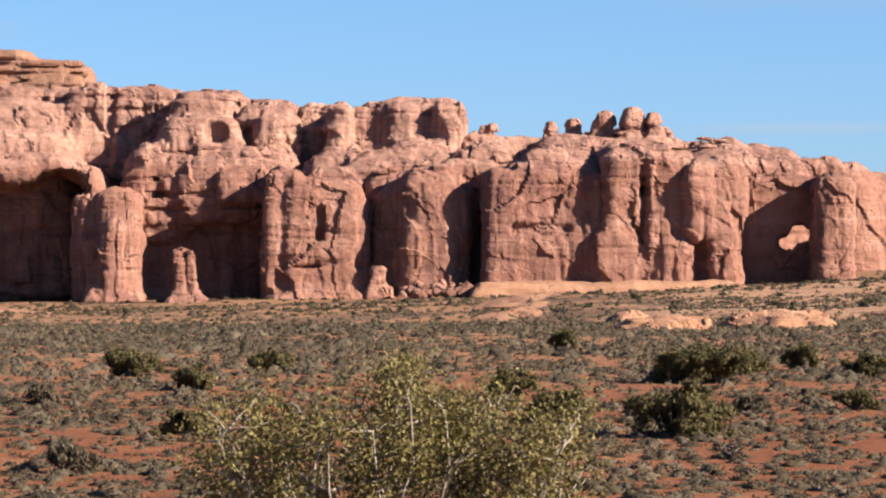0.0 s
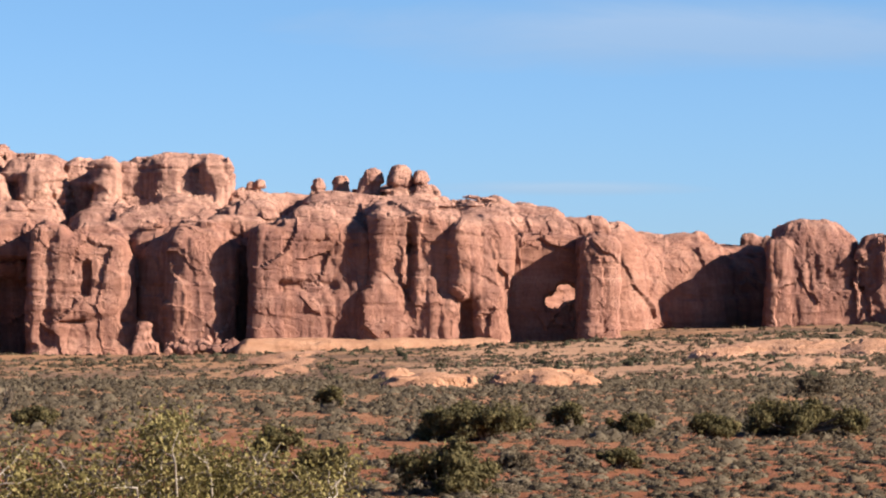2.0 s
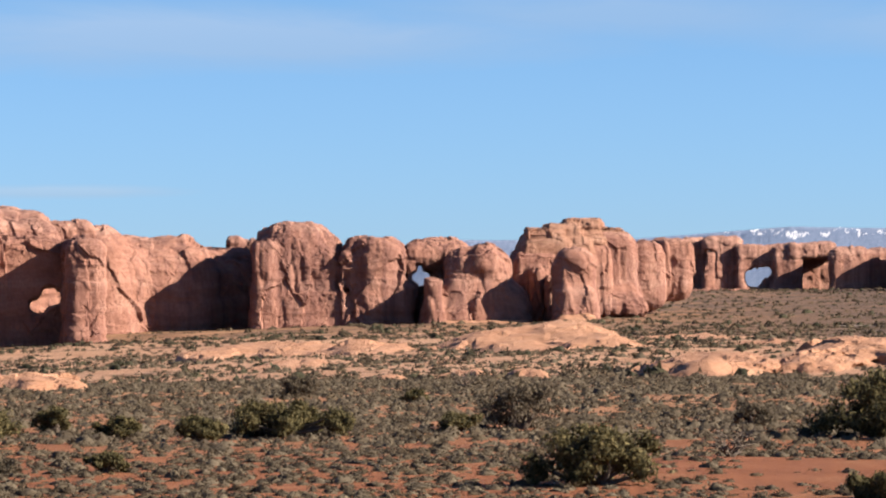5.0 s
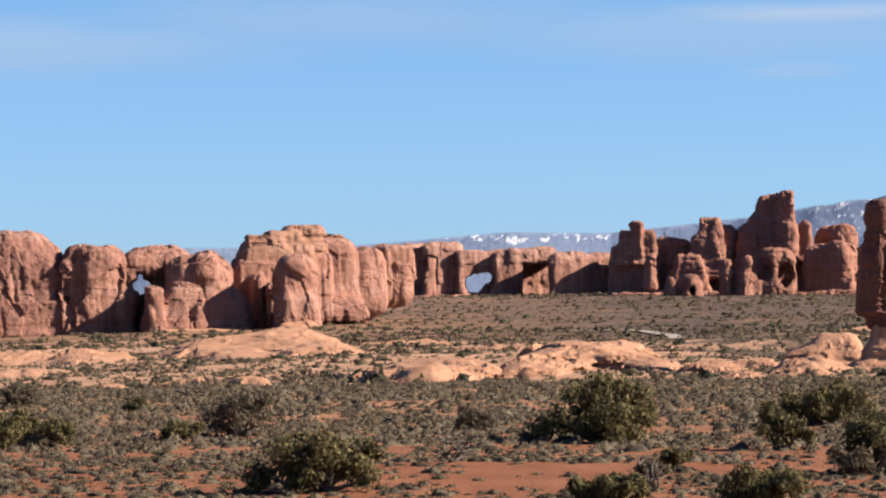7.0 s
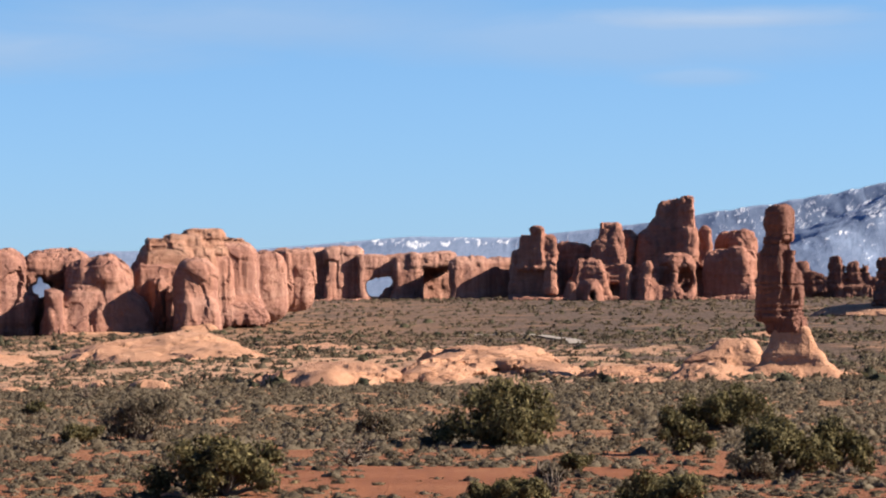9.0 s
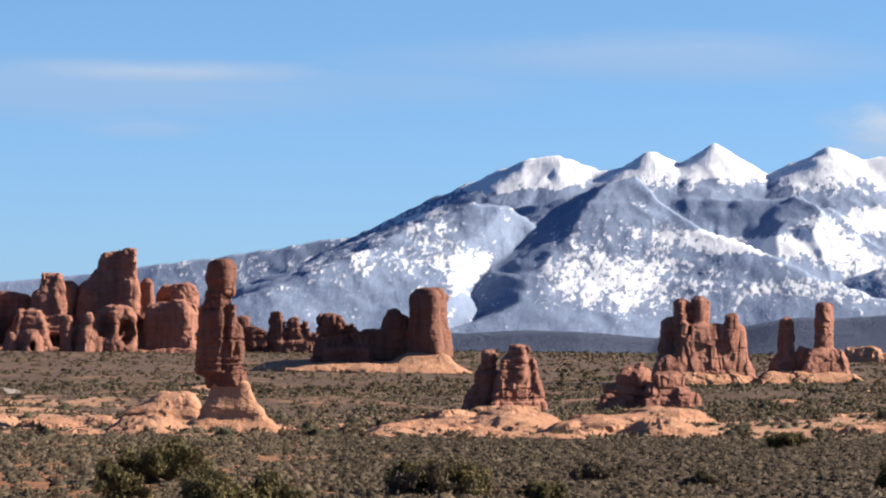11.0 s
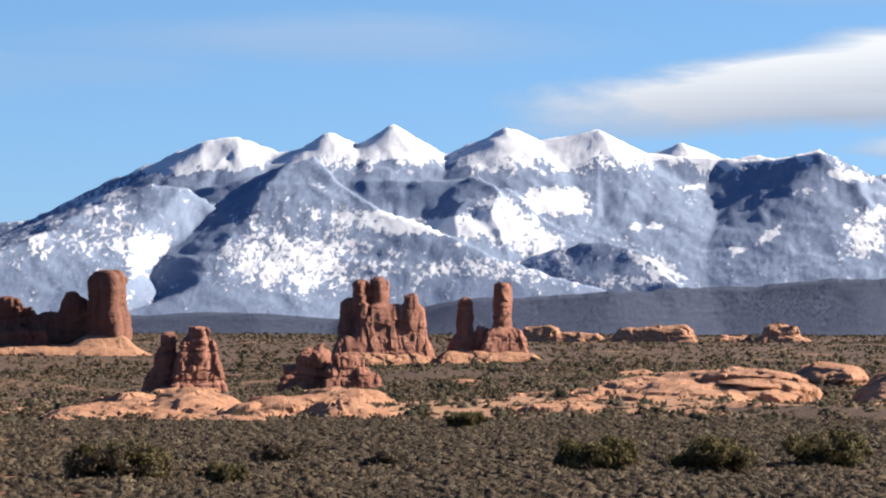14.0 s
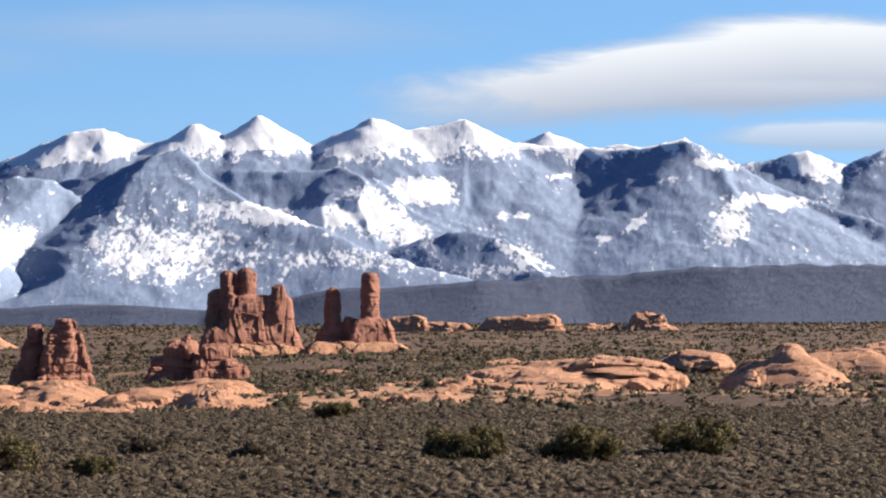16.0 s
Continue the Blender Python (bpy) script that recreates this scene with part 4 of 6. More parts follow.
    c.block(86.4, 13.7, 18.0, 22.6, 25.0, 10.0, 3.1, 0.1, 0.0, 2.5)
    c.cut(90.7, 2.6, 3.6, 9.4, 28.0, 20.0, 2, 0.0, 1.0)
    c.cut(87.6, 2.8, 2.3, 6.2, 28.0, 20.0, 2, 0.0, 1.0)
    done("window_fin", 0.5, 0.4, 0.4, 0.4, 0.4)
    c.block(99.3, 5.8, -14.1, 22.5, 12.0, 13.0, 3.7, 0.05, 0.0, 2.5)
    c.block(100.1, 4.8, 5.9, 23.5, 15.0, 11.0, 3.7, 0.05, 0.0, 2.5)
    c.block(99.4, 5.5, -14.1, -2.9, 7.0, 10.0, 2.1, 0.08, 0.0, 2.5)
    done("fin", 0.5, 0.4, 0.5, 0.4, 0.4)
    for x, hw, top, y in ((83.4, 19.0, 34.2, 165), (111.9, 19.0, 29.0, 175), (138.8, 19.0, 25.4, 190), (162.6, 16.4, 22.0, 205)):
        c.block(x, hw, -13.2, top, y, 42, 12, 0.06, 0.0, 6)
    done("east_ridge", 0.8, 0.7, 0.2, 0.7, 0.25)
    c.block(134.4, 15.5, -9.3, 18.9, 186, 22, 12, 0.0, 0.0, 4)
    c.block(132.2, 8.5, 1.9, 20.2, 182, 14, 8)
    c.block(145.3, 4.2, 2.0, 18.8, 178, 12, 3.5)
    c.block(157.6, 21.9, -9.3, 13.4, 196, 16, 5)
    done("east_wall", 0.66, 0.5, 0.35, 0.5, 0.3)


big_cliff()


def hoodoo(r, name="balanced_boulder"):
    ob = r.mesh(name, 0.3, RED_ROCK, 0.25, 0.1, 0.25, 0.3, 3.0)
    return tagged(ob, "rounded red boulder balanced on the cliff crest", "boulder", "boulders on the cliff crest")


HOOD = (0.55, 1000, 0.2)
c = Rock(*HOOD)
c.block(21.8, 1.7, 36.6, 40.0, 66, 2.0, 1.0, 0.22, 18.0, 0.6)
c.block(21.5, 2.5, 31.6, 37.6, 66, 2.2, 1, 0.3, 0.0, 1.0)
hoodoo(c)
c = Rock(*HOOD)
c.block(28.3, 2.0, 37.7, 40.8, 66, 2.2, 1.2, 0.22, 18.0, 0.6)
c.block(28.6, 3.0, 31.6, 38.3, 66, 2.2, 1, 0.3, 0.0, 1.0)
hoodoo(c)
c = Rock(*HOOD)
c.block(37.7, 2.8, 38.3, 43.2, 62, 2.7, 1.7, 0.22, 18.0, 0.6)
c.block(36.6, 3.6, 32.7, 40.2, 62, 2.6, 1.4, 0.3, 0.0, 1.0)
hoodoo(c)
c = Rock(*HOOD)
c.block(45.7, 3.3, 37.6, 44.1, 60, 3.2, 2.0, 0.22, 18.0, 0.6)
c.block(45.6, 2.7, 36.9, 42.8, 60, 2.9, 1.6, 0.22, 18.0, 0.6)
c.block(45.7, 3.0, 32.6, 38.8, 60, 2.6, 1.4, 0.3, 0.0, 1.0)
hoodoo(c)
c = Rock(*HOOD)
c.block(51.6, 2.3, 38.4, 42.3, 60, 2.3, 1.4, 0.22, 18.0, 0.6)
c.block(51.8, 2.2, 32.6, 39.1, 60, 2.2, 1, 0.3, 0.0, 1.0)
hoodoo(c)
c = Rock(*HOOD)
c.block(2.0, 1.8, 31.7, 39.0, 68, 1.7, 0.84, 0.3, 0.0, 1.0)
c.block(4.4, 1.4, 37.1, 39.7, 68, 1.8, 0.8, 0.22, 18.0, 0.6)
hoodoo(c)

c = Rock(*HOOD)
c.block(-79.4, 2.9, -9.7, 2.6, -22, 3, 1.1, 0.12)
c.block(-80.8, 1.5, -2.0, 2.9, -22, 3, 0.84)
c.block(-79.1, 4.5, -12.7, -8.1, -22, 5, 1.4, 0.25)
c.block(-78.6, 6.2, -14.3, -10.4, -22, 6, 1.4, 0.2)
tagged(c.mesh("rock_spire", 0.35, RED_ROCK, 0.5, 0.5, 0.6, 0.5, 5.0), "free-standing red sandstone spire before a shaded alcove", "rock spire")
c = Rock(*HOOD)
c.block(-27.1, 2.5, -9.6, -1.9, -18, 2.6, 0.91, 0.15)
c.block(-26.7, 3.8, -11.9, -6.9, -18, 4, 1.1, 0.15)
tagged(c.mesh("rock_spire", 0.35, RED_ROCK, 0.5, 0.4, 0.5, 0.5, 6.0), "short broken red sandstone spire at the cliff foot", "rock spire")
c = Rock(*HOOD)
c.block(35.3, 37.5, -13.0, -6.4, 2, 30, 2.1, 0.05)
tagged(c.mesh("slickrock_ledge", 0.8, PALE_ROCK, 0.5, 0.2, 0.6, 0.8, 7.0, 0.2, None, 0.3), "pale sandstone ledge along the cliff foot", "rock ledge")

# the pale terrace on top of the cliff's west end
c = Rock(*HOOD)
c.block(-185.8, 57.0, 31.3, 63.5, 190, 40, 2.1, 0.04)
c.block(-196.4, 48.4, 59.8, 67.0, 200, 36, 2.1)
c.block(-210.4, 37.5, 62.4, 68.9, 215, 30, 2.1)
c.block(-180.6, 60.2, 23.7, 57.8, 180, 40, 4.2, 0.1)
c.block(-134.7, 7.4, 57.8, 63.1, 175, 12, 2.1)
tagged(c.mesh("mesa_terrace", 0.95, CREAM_ROCK, 0.7, 0.3, 2.2, 1.0, 2.0, 0.3, None, 0.6), "pale layered sandstone terrace above the cliff", "mesa")

# rounded elephant-like fins
E = (10.67, 1150, 0.28)
fins = rock_root("sandstone_fin", Rock(*E), "row of rounded red sandstone fins shaped like elephants", "rock fin")


def fin(c, name="fin"):
    return c.mesh(name, 0.6, RED_ROCK, 0.7, 0.5, 0.3, 1.0, 1.7, 0.3, fins, 0.9)


c = Rock(*E)
c.block(-39.8, 6.4, -7.1, 24.9, 64.0, 20.0, 2.0, 0.02, 0.0, 1.5)
c.block(-47.5, 6.6, -7.2, 17.1, 65.0, 15.0, 2.6, 0.04, 0.0, 1.5)
c.block(-44.4, 2.2, 17.8, 25.6, 52.0, 10.0, 1.3, 0.0, 0.0, 1.5)
fin(c)
c = Rock(*E)
c.block(-23.1, 12.7, -6.5, 30.2, 25.0, 23.0, 8.8, 0.06, 0, 2.2)
c.block(-16.5, 10.0, -6.6, 26.0, 24.0, 20.0, 8.2, 0.03, 0, 2.2)
c.block(-33.3, 4.1, -6.5, 24.7, 9.0, 12.0, 3.2, 0.02, 0.0, 1.5)
c.block(-21.2, 16.2, -6.5, 9.4, 20.5, 20.0, 3.8, 0.06, 0.0, 1.5)
c.block(-33.2, 2.5, 21.3, 28.3, 20.0, 10.0, 2.6, 0.0, 0.0, 1.5)
c.pit(-13.5, 1.4, 1.6, 17.6, -4.5, 5.5, 1.0, 0.0)
fin(c)
c = Rock(*E)
c.block(2.0, 11.0, -6.6, 25.2, 26.0, 18.0, 5.7, 0.02, 0, 2.2)
c.block(3.5, 7.4, -6.5, 24.8, 23.0, 18.0, 5.7, 0.02, 0, 2.2)
c.block(-6.5, 2.9, -6.5, 20.3, 14.0, 10.0, 2.6, 0.02, 0.0, 1.5)
c.block(2.8, 12.1, -6.5, 11.7, 25.5, 20.0, 3.8, 0.06, 0.0, 1.5)
c.pit(-6.4, 1.1, 5.2, 19.2, 1.0, 5.0, 1.0, 0.0)
c.pit(7.9, 1.1, 1.7, 22.4, 2.0, 4.0, 1.0, 0.0)
fin(c)
c = Rock(*E)
c.block(22.4, 11.0, 14.5, 24.9, 29.0, 13.0, 5.1, 0.02, 0, 2.2)
c.block(13.9, 2.5, 1.6, 23.2, 25.0, 11.0, 2.6, 0.0, 0.0, 1.5)
c.block(27.2, 6.5, -6.7, 21.7, 33.0, 11.0, 3.2, 0.0, 0.0, 1.5)
c.block(17.4, 5.8, -6.7, 9.7, 33.0, 7.0, 2.6, 0.0, 0.0, 1.5)
c.cut(16.3, 2.0, 10.0, 14.3, 35.0, 45.0, 2, 0.0, 1.0)
c.cut(16.8, 1.1, 12.5, 16.5, 35.0, 45.0, 2, 0.0, 1.0)
fin(c)
c = Rock(*E)
c.block(35.1, 11.4, -6.4, 22.2, 26.0, 20.0, 6.3, 0.1, 0, 2.2)
c.block(37.3, 5.0, 12.7, 23.3, 18.0, 12.0, 3.8, 0.1, 0.0, 1.5)
c.block(35.0, 17.1, -6.4, 10.7, 27.5, 22.0, 5.1, 0.12, 0, 2.2)
c.block(20.8, 2.7, -6.4, 11.8, 5.0, 7.0, 2.0, 0.05, 0.0, 1.5)
c.pit(32.1, 1.2, -3.6, 12.7, -0.5, 5.5, 1.0, 0.0)
c.pit(41.0, 1.1, -3.6, 14.5, 0.5, 4.5, 1.0, 0.0)
fin(c)

butte = rock_root("sandstone_butte", Rock(*E), "red sandstone butte with a paler domed crown", "butte")


def mass(c, name, mat=RED_ROCK, ledge=0.3):
    return c.mesh(name, 0.6, mat, 0.5, 0.45, ledge, 1.0, 4.2, 0.35, butte, 0.8)


c = Rock(*E)
c.block(55.7, 8.7, -6.8, 21.7, 62.0, 20.0, 3.8, 0.06, 0.0, 1.5)
c.block(67.2, 15.3, -6.9, 24.5, 74.0, 22.0, 4.4, 0.04, 0.0, 1.5)
c.block(55.1, 2.4, -6.7, 15.6, 40.0, 6.0, 2.0, 0.0, 0.0, 1.5)
c.block(60.0, 2.2, -6.7, 12.8, 36.0, 6.0, 2.0, 0.0, 0.0, 1.5)
mass(c, "body")
c = Rock(*E)
c.block(58.8, 8.0, 17.8, 28.8, 59.0, 13.0, 2.6, 0.12, 0.0, 1.5)
c.block(65.4, 7.5, 19.8, 30.4, 63.0, 13.0, 2.6, 0.12, 0.0, 1.5)
c.block(72.3, 7.5, 21.8, 32.1, 72.0, 16.0, 2.6, 0.12, 0.0, 1.5)
c.block(62.7, 13.4, 13.1, 24.8, 63.0, 17.0, 3.2, 0.08, 0.0, 1.5)
c.block(79.7, 9.6, 21.0, 29.5, 83.0, 17.0, 3.2, 0.1, 0.0, 1.5)
mass(c, "crown", CREAM_ROCK, 1.4)
c = Rock(*E)
c.block(66.4, 7.0, -6.3, 21.7, 15.0, 13.0, 5.1, 0.04, 0, 2)
c.block(67.1, 6.7, -6.3, 10.0, 15.0, 15.0, 3.2, 0.05, 0.0, 1.5)
c.block(61.8, 2.6, -6.4, 17.3, 13.0, 7.0, 2.0, 0.0, 0.0, 1.5)
mass(c, "column")
c = Rock(*E)
c.block(82.8, 8.6, -1.2, 27.9, 82.0, 20.0, 5.7, 0.03, 0, 2.2)
c.block(84.2, 8.7, -1.2, 10.1, 76.0, 20.0, 3.8, 0.2, 0, 2.2)
c.block(96.0, 6.8, 0.6, 24.8, 104.0, 20.0, 5.7, 0.03, 0, 2.2)
c.block(107.7, 7.1, 4.5, 26.5, 135.0, 20.0, 4.4, 0.02, 0.0, 1.5)
mass(c, "east_shoulder")

# the bare skirt that runs down from the butte and the fins
c = Rock(*E)
c.block(66.2, 9.5, -14.3, 0.5, 12.0, 22.0, 3.2, 0.3, 0, 2.2)
c.block(67.1, 20.6, -15.6, -5.7, 1.0, 35.0, 3.8, 0.35, 0, 2.2)
c.block(36.5, 19.8, -14.4, -1.8, 14.0, 22.0, 3.2, 0.2, 0, 2.2)
tagged(c.mesh("slickrock_skirt", 0.7, PALE_ROCK, 0.5, 0.15, 0.4, 0.8, 2.7, 0.2, None, 0.4), "pale flaring slickrock skirt round the butte's foot", "rock skirt")

# the long wall with the arch
Wl = (16.75, 1900, 0.55)
c = Rock(*Wl)
c.block(-56.8, 8.7, -1.8, 31.1, 16.0, 10.0, 3.8, 0.02, 0.0, 1.5)
c.block(-69.2, 8.1, -1.7, 33.6, 26.0, 10.0, 3.8, 0.02, 0.0, 1.5)
c.block(-42.6, 13.3, -2.1, 32.6, 42.0, 8.0, 2.6, 0.0, 0.0, 1.5)
c.block(-43.9, 10.7, 24.9, 32.9, 27.0, 15.0, 3.2, 0.0, 0.0, 1.5)
c.block(-30.1, 6.9, -2.1, 35.7, 13.0, 11.0, 3.8, 0.03, 0.0, 1.5)
c.block(-15.1, 11.1, -2.2, 36.3, 12.0, 12.0, 4.4, 0.03, 0.0, 1.5)
c.cut(-24.9, 1.5, 9.7, 29.4, -0.5, 3.5, 2, 0.0, 1.0)
c.block(9.5, 17.7, -2.6, 31.9, 13.0, 5.0, 2.0, 0.0, 0.0, 1.5)
c.block(19.0, 8.1, -2.7, 30.9, 13.0, 8.0, 2.6, 0.0, 0.0, 1.5)
c.cut(0.7, 5.0, 9.7, 18.5, 20.0, 60.0, 4, 0.0, 1.0)
c.cut(4.5, 5.3, 14.4, 19.6, 20.0, 60.0, 3, 0.0, 1.0)
c.block(16.2, 8.4, -2.6, 14.1, 12.0, 10.0, 2.6, 0.2, 0.0, 1.5)
c.block(33.7, 10.5, -3.0, 33.0, 37.0, 7.0, 2.6, 0.0, 0.0, 1.5)
c.block(31.4, 13.1, 24.0, 32.8, 25.0, 15.0, 2.6, 0.0, 0.0, 1.5)
c.block(51.1, 11.3, -3.0, 30.2, 9.0, 11.0, 5.1, 0.04, 0.0, 1.5)
c.block(67.8, 8.7, -3.3, 29.1, 19.0, 9.0, 3.2, 0.0, 0.0, 1.5)
c.block(80.0, 6.8, -3.3, 31.0, 4.0, 8.0, 3.2, 0.08, 0.0, 1.5)
c.block(95.9, 13.6, -3.7, 33.5, 31.0, 7.0, 2.6, 0.0, 0.0, 1.5)
c.block(17.7, 74.3, -10.0, 7.6, 14.0, 20.0, 2.6, 0.12, 0.0, 1.5)
tagged(c.mesh("arch_wall", 1.0, RED_ROCK, 0.5, 0.5, 0.4, 1.0, 6.2, 0.4, None, 0.8), "long red sandstone wall pierced by a natural arch", "rock arch")

# the towers to the east
Tw = (21.14, 1700, -0.04)
towers = rock_root("rock_tower", Rock(*Tw), "jagged red sandstone tower massif with deep shaded sides", "rock tower")


def tower(c, name):
    return c.mesh(name, 0.8, LIT_ROCK, 0.5, 0.5, 0.5, 1.0, 8.8, 0.45, towers)


c = Rock(*Tw)
c.block(-54.5, 12.1, -2.1, 30.8, 32.0, 12.0, 2.6, 0.1, 0, 1.5)
c.block(-58.3, 4.3, 20.8, 37.8, 24.0, 6.0, 1.7, 0.2, 0, 1.5)
c.block(-53.4, 3.7, 20.8, 42.6, 21.5, 3.5, 1.7, 0.1, -10, 1.5)
c.block(-47.9, 3.4, 20.7, 38.3, 23.8, 3.8, 1.7, 0.15, 20, 1.5)
c.block(-36.9, 10.6, -2.3, 34.0, 43.0, 13.0, 3.8, 0.15, 0, 1.5)
c.block(-47.1, 2.8, 8.6, 26.3, 11.8, 3.8, 2.0, 0.15, 35, 1.5)
tower(c, "spire")
c = Rock(*Tw)
c.block(-18.5, 6.5, 20.5, 44.0, 33.0, 9.0, 2.0, 0.3, 0, 1.5)
c.block(-21.5, 8.9, 13.8, 36.4, 29.0, 9.0, 2.0, 0.35, 0, 1.5)
c.block(-29.0, 9.4, 4.4, 26.2, 23.0, 9.0, 2.0, 0.35, 0, 1.5)
c.block(-11.1, 5.1, -2.6, 40.3, 40.8, 6.8, 4.4, 0.1, -25, 1.5)
c.block(-19.1, 9.4, -2.5, 21.3, 43.5, 13.5, 3.2, 0.1, -25, 1.5)
tower(c, "west_peak")
c = Rock(*Tw)
c.block(11.1, 8.9, 31.2, 54.9, 49.0, 9.0, 2.3, 0.3, 0, 1.5)
c.block(17.8, 4.3, 28.4, 56.3, 44.0, 8.0, 1.3, 0.06, 0, 1.5)
c.block(10.9, 14.3, 20.3, 46.1, 49.0, 13.0, 2.6, 0.34, 0, 1.5)
c.block(8.9, 20.6, -2.7, 35.2, 51.0, 15.0, 3.2, 0.22, 0, 1.5)
c.block(-1.3, 6.2, 15.0, 38.8, 44.0, 10.0, 2.0, 0.4, 0, 1.5)
c.block(17.8, 4.2, 20.1, 41.1, 30.4, 6.4, 2.6, 0.18, 35, 1.5)
c.block(-1.0, 3.2, 23.2, 40.3, 43.8, 3.8, 2.0, 0.2, -25, 1.5)
tower(c, "main_tower")
c = Rock(*Tw)
c.block(26.5, 3.0, 14.7, 41.8, 38.3, 4.3, 3.2, 0.18, 35, 1.5)
c.block(41.8, 8.0, 11.9, 39.8, 52.4, 12.4, 6.3, 0.08, 30, 2.2)
c.block(38.7, 12.9, -2.8, 30.0, 19.0, 11.0, 5.7, 0.06, -18, 2.2)
c.block(42.5, 5.2, 14.5, 31.2, 11.3, 5.3, 3.8, 0.1, -10, 1.5)
c.block(57.8, 8.7, -3.1, 28.7, 39.4, 9.4, 3.2, 0.1, 10, 1.5)
tower(c, "east_shoulder")
c = Rock(*Tw)
c.block(-11.4, 2.8, 3.0, 23.6, -10.6, 3.4, 2.6, 0.12, 30, 1.5)
c.block(-1.2, 7.8, 1.6, 18.7, -5.0, 9.0, 3.2, 0.1, 30, 1.5)
c.block(-1.4, 3.4, 12.2, 25.1, -7.5, 4.5, 2.6, 0.12, 30, 1.5)
c.block(12.3, 8.9, 4.1, 28.2, -3.0, 7.0, 5.1, 0.04, 24, 2)
c.cut(7.2, 3.1, 13.3, 22.4, 5.0, 45.0, 4, 0.0, 1.0)
c.pit(16.2, 3.7, 9.9, 22.5, -8.0, 10.0, 1.0, 0.0)
tower(c, "arch")
c = Rock(*Tw)
c.block(-37.1, 2.5, 3.3, 15.9, -19.1, 2.9, 2.0, 0.15, 30, 1.5)
c.block(-28.2, 4.6, 3.2, 16.3, -15.4, 6.6, 3.2, 0.12, 30, 1.5)
c.pit(-26.8, 2.1, 5.0, 12.3, -22.0, 8.0, 1.0, 0.0)
tower(c, "low_knob")
c = Rock(*Tw)
c.block(-3.1, 69.8, -9.1, 8.2, 25.0, 25.0, 2.0, 0.1, 0.0, 1.5)
c.block(-2.1, 60.6, -2.8, 27.9, 64.0, 10.0, 2.6, 0.04, 0.0, 1.5)
c.block(-7.0, 35.0, -2.7, 32.3, 60.0, 10.0, 3.2, 0.08, 0.0, 1.5)
tower(c, "back_wall")
c = Rock(*Tw)
c.block(88.7, 21.5, 1.9, 16.5, 40.0, 10.0, 1.3, 0.06, 0.0, 1.5)
c.block(88.7, 4.4, 10.0, 27.0, 34.6, 4.6, 1.3, 0.28, -14, 1.5)
c.block(97.2, 3.6, 10.0, 24.0, 33.6, 3.6, 1.3, 0.22, -14, 1.5)
c.block(102.9, 2.6, 10.0, 22.9, 33.0, 3.0, 0.8, 0.2, 0.0, 1.5)
c.block(72.3, 4.0, 10.0, 24.3, 36.0, 6.0, 1.3, 0.2, 0.0, 1.5)
c.block(79.9, 4.2, 8.6, 19.2, 34.0, 6.0, 1.3, 0.1, 0.0, 1.5)
c.block(97.0, 9.5, 1.9, 12.7, 29.0, 7.0, 1.3, 0.1, 0.0, 1.5)
tagged(c.mesh("broken_wall", 0.7, SHADED_ROCK, 0.6, 0.6, 0.7, 0.7, 9.8, 0.6), "line of small red pinnacles on a low wall", "rock wall")

# lone pillar on its pale pedestal
Pl = (23.28, 400, -0.05)
pillar = rock_root("rock_pillar", Rock(*Pl), "tall dark red sandstone pillar with a rounded head", "rock pillar")
c = Rock(*Pl)
c.block(-0.7, 1.4, 14.5, 17.8, 0.1, 1.7, 0.9, -0.02, -24, 0.4)
c.block(-0.7, 1.1, 15.0, 18.0, 0.0, 1.4, 0.8, 0, -24, 0.4)
c.block(-0.6, 1.3, 13.9, 15.3, 0.0, 1.4, 0.5, 0.05, -24, 0.4)
c.mesh("head", 0.15, SHADED_ROCK, 0.14, 0.1, 0.14, 0.26, 2.4, 0.15, pillar, 0.7)
c = Rock(*Pl)
c.block(-1.0, 1.2, 10.6, 14.8, 0.0, 1.5, 0.5, 0.04, -24, 0.6)
c.block(-1.2, 1.4, 5.3, 12.6, 0.0, 1.7, 0.5, 0.03, -24, 0.6)
c.block(0.5, 0.7, 5.0, 13.2, -0.7, 0.9, 0.4, 0.1, -24, 0.6)
c.block(1.3, 0.6, 4.7, 10.7, -0.4, 0.8, 0.4, 0.2, -24, 0.6)
c.block(0.1, 1.8, 3.8, 6.4, 0.1, 1.9, 0.5, 0.06, -20, 0.6)
c.block(-2.7, 0.5, 5.5, 10.1, -0.4, 0.6, 0.4, 0.1, -24, 0.6)
c.mesh("shaft", 0.15, SHADED_ROCK, 0.12, 0.2, 0.3, 0.26, 2.4, 0.35, pillar)
c = Rock(*Pl)
c.block(0.5, 2.4, 0.7, 4.7, 0.1, 2.1, 0.7, 0.1, 0, 1)
c.block(0.8, 3.6, -1.2, 2.3, 0.0, 3.2, 1.0, 0.3, 0, 2)
c.block(1.2, 5.9, -3.6, 0.2, 0.0, 6.0, 1.0, 0.3, 0, 2.2)
c.block(-0.1, 8.3, -4.7, -1.1, 0.0, 9.0, 1.1, 0.2, 0, 2.2)
c.block(-5.8, 3.6, -3.4, 3.1, 19.0, 9.0, 1.3, 0.35, 0, 2.2)
c.block(-9.0, 3.6, -4.0, 1.3, 17.0, 9.0, 1.3, 0.35, 0, 2.2)
tagged(c.mesh("slickrock_pedestal", 0.3, PALE_ROCK, 0.25, 0.12, 0.3, 0.4, 9.1, 0.25, None, 0.5), "pale flaring slickrock pedestal under the pillar", "rock pedestal")

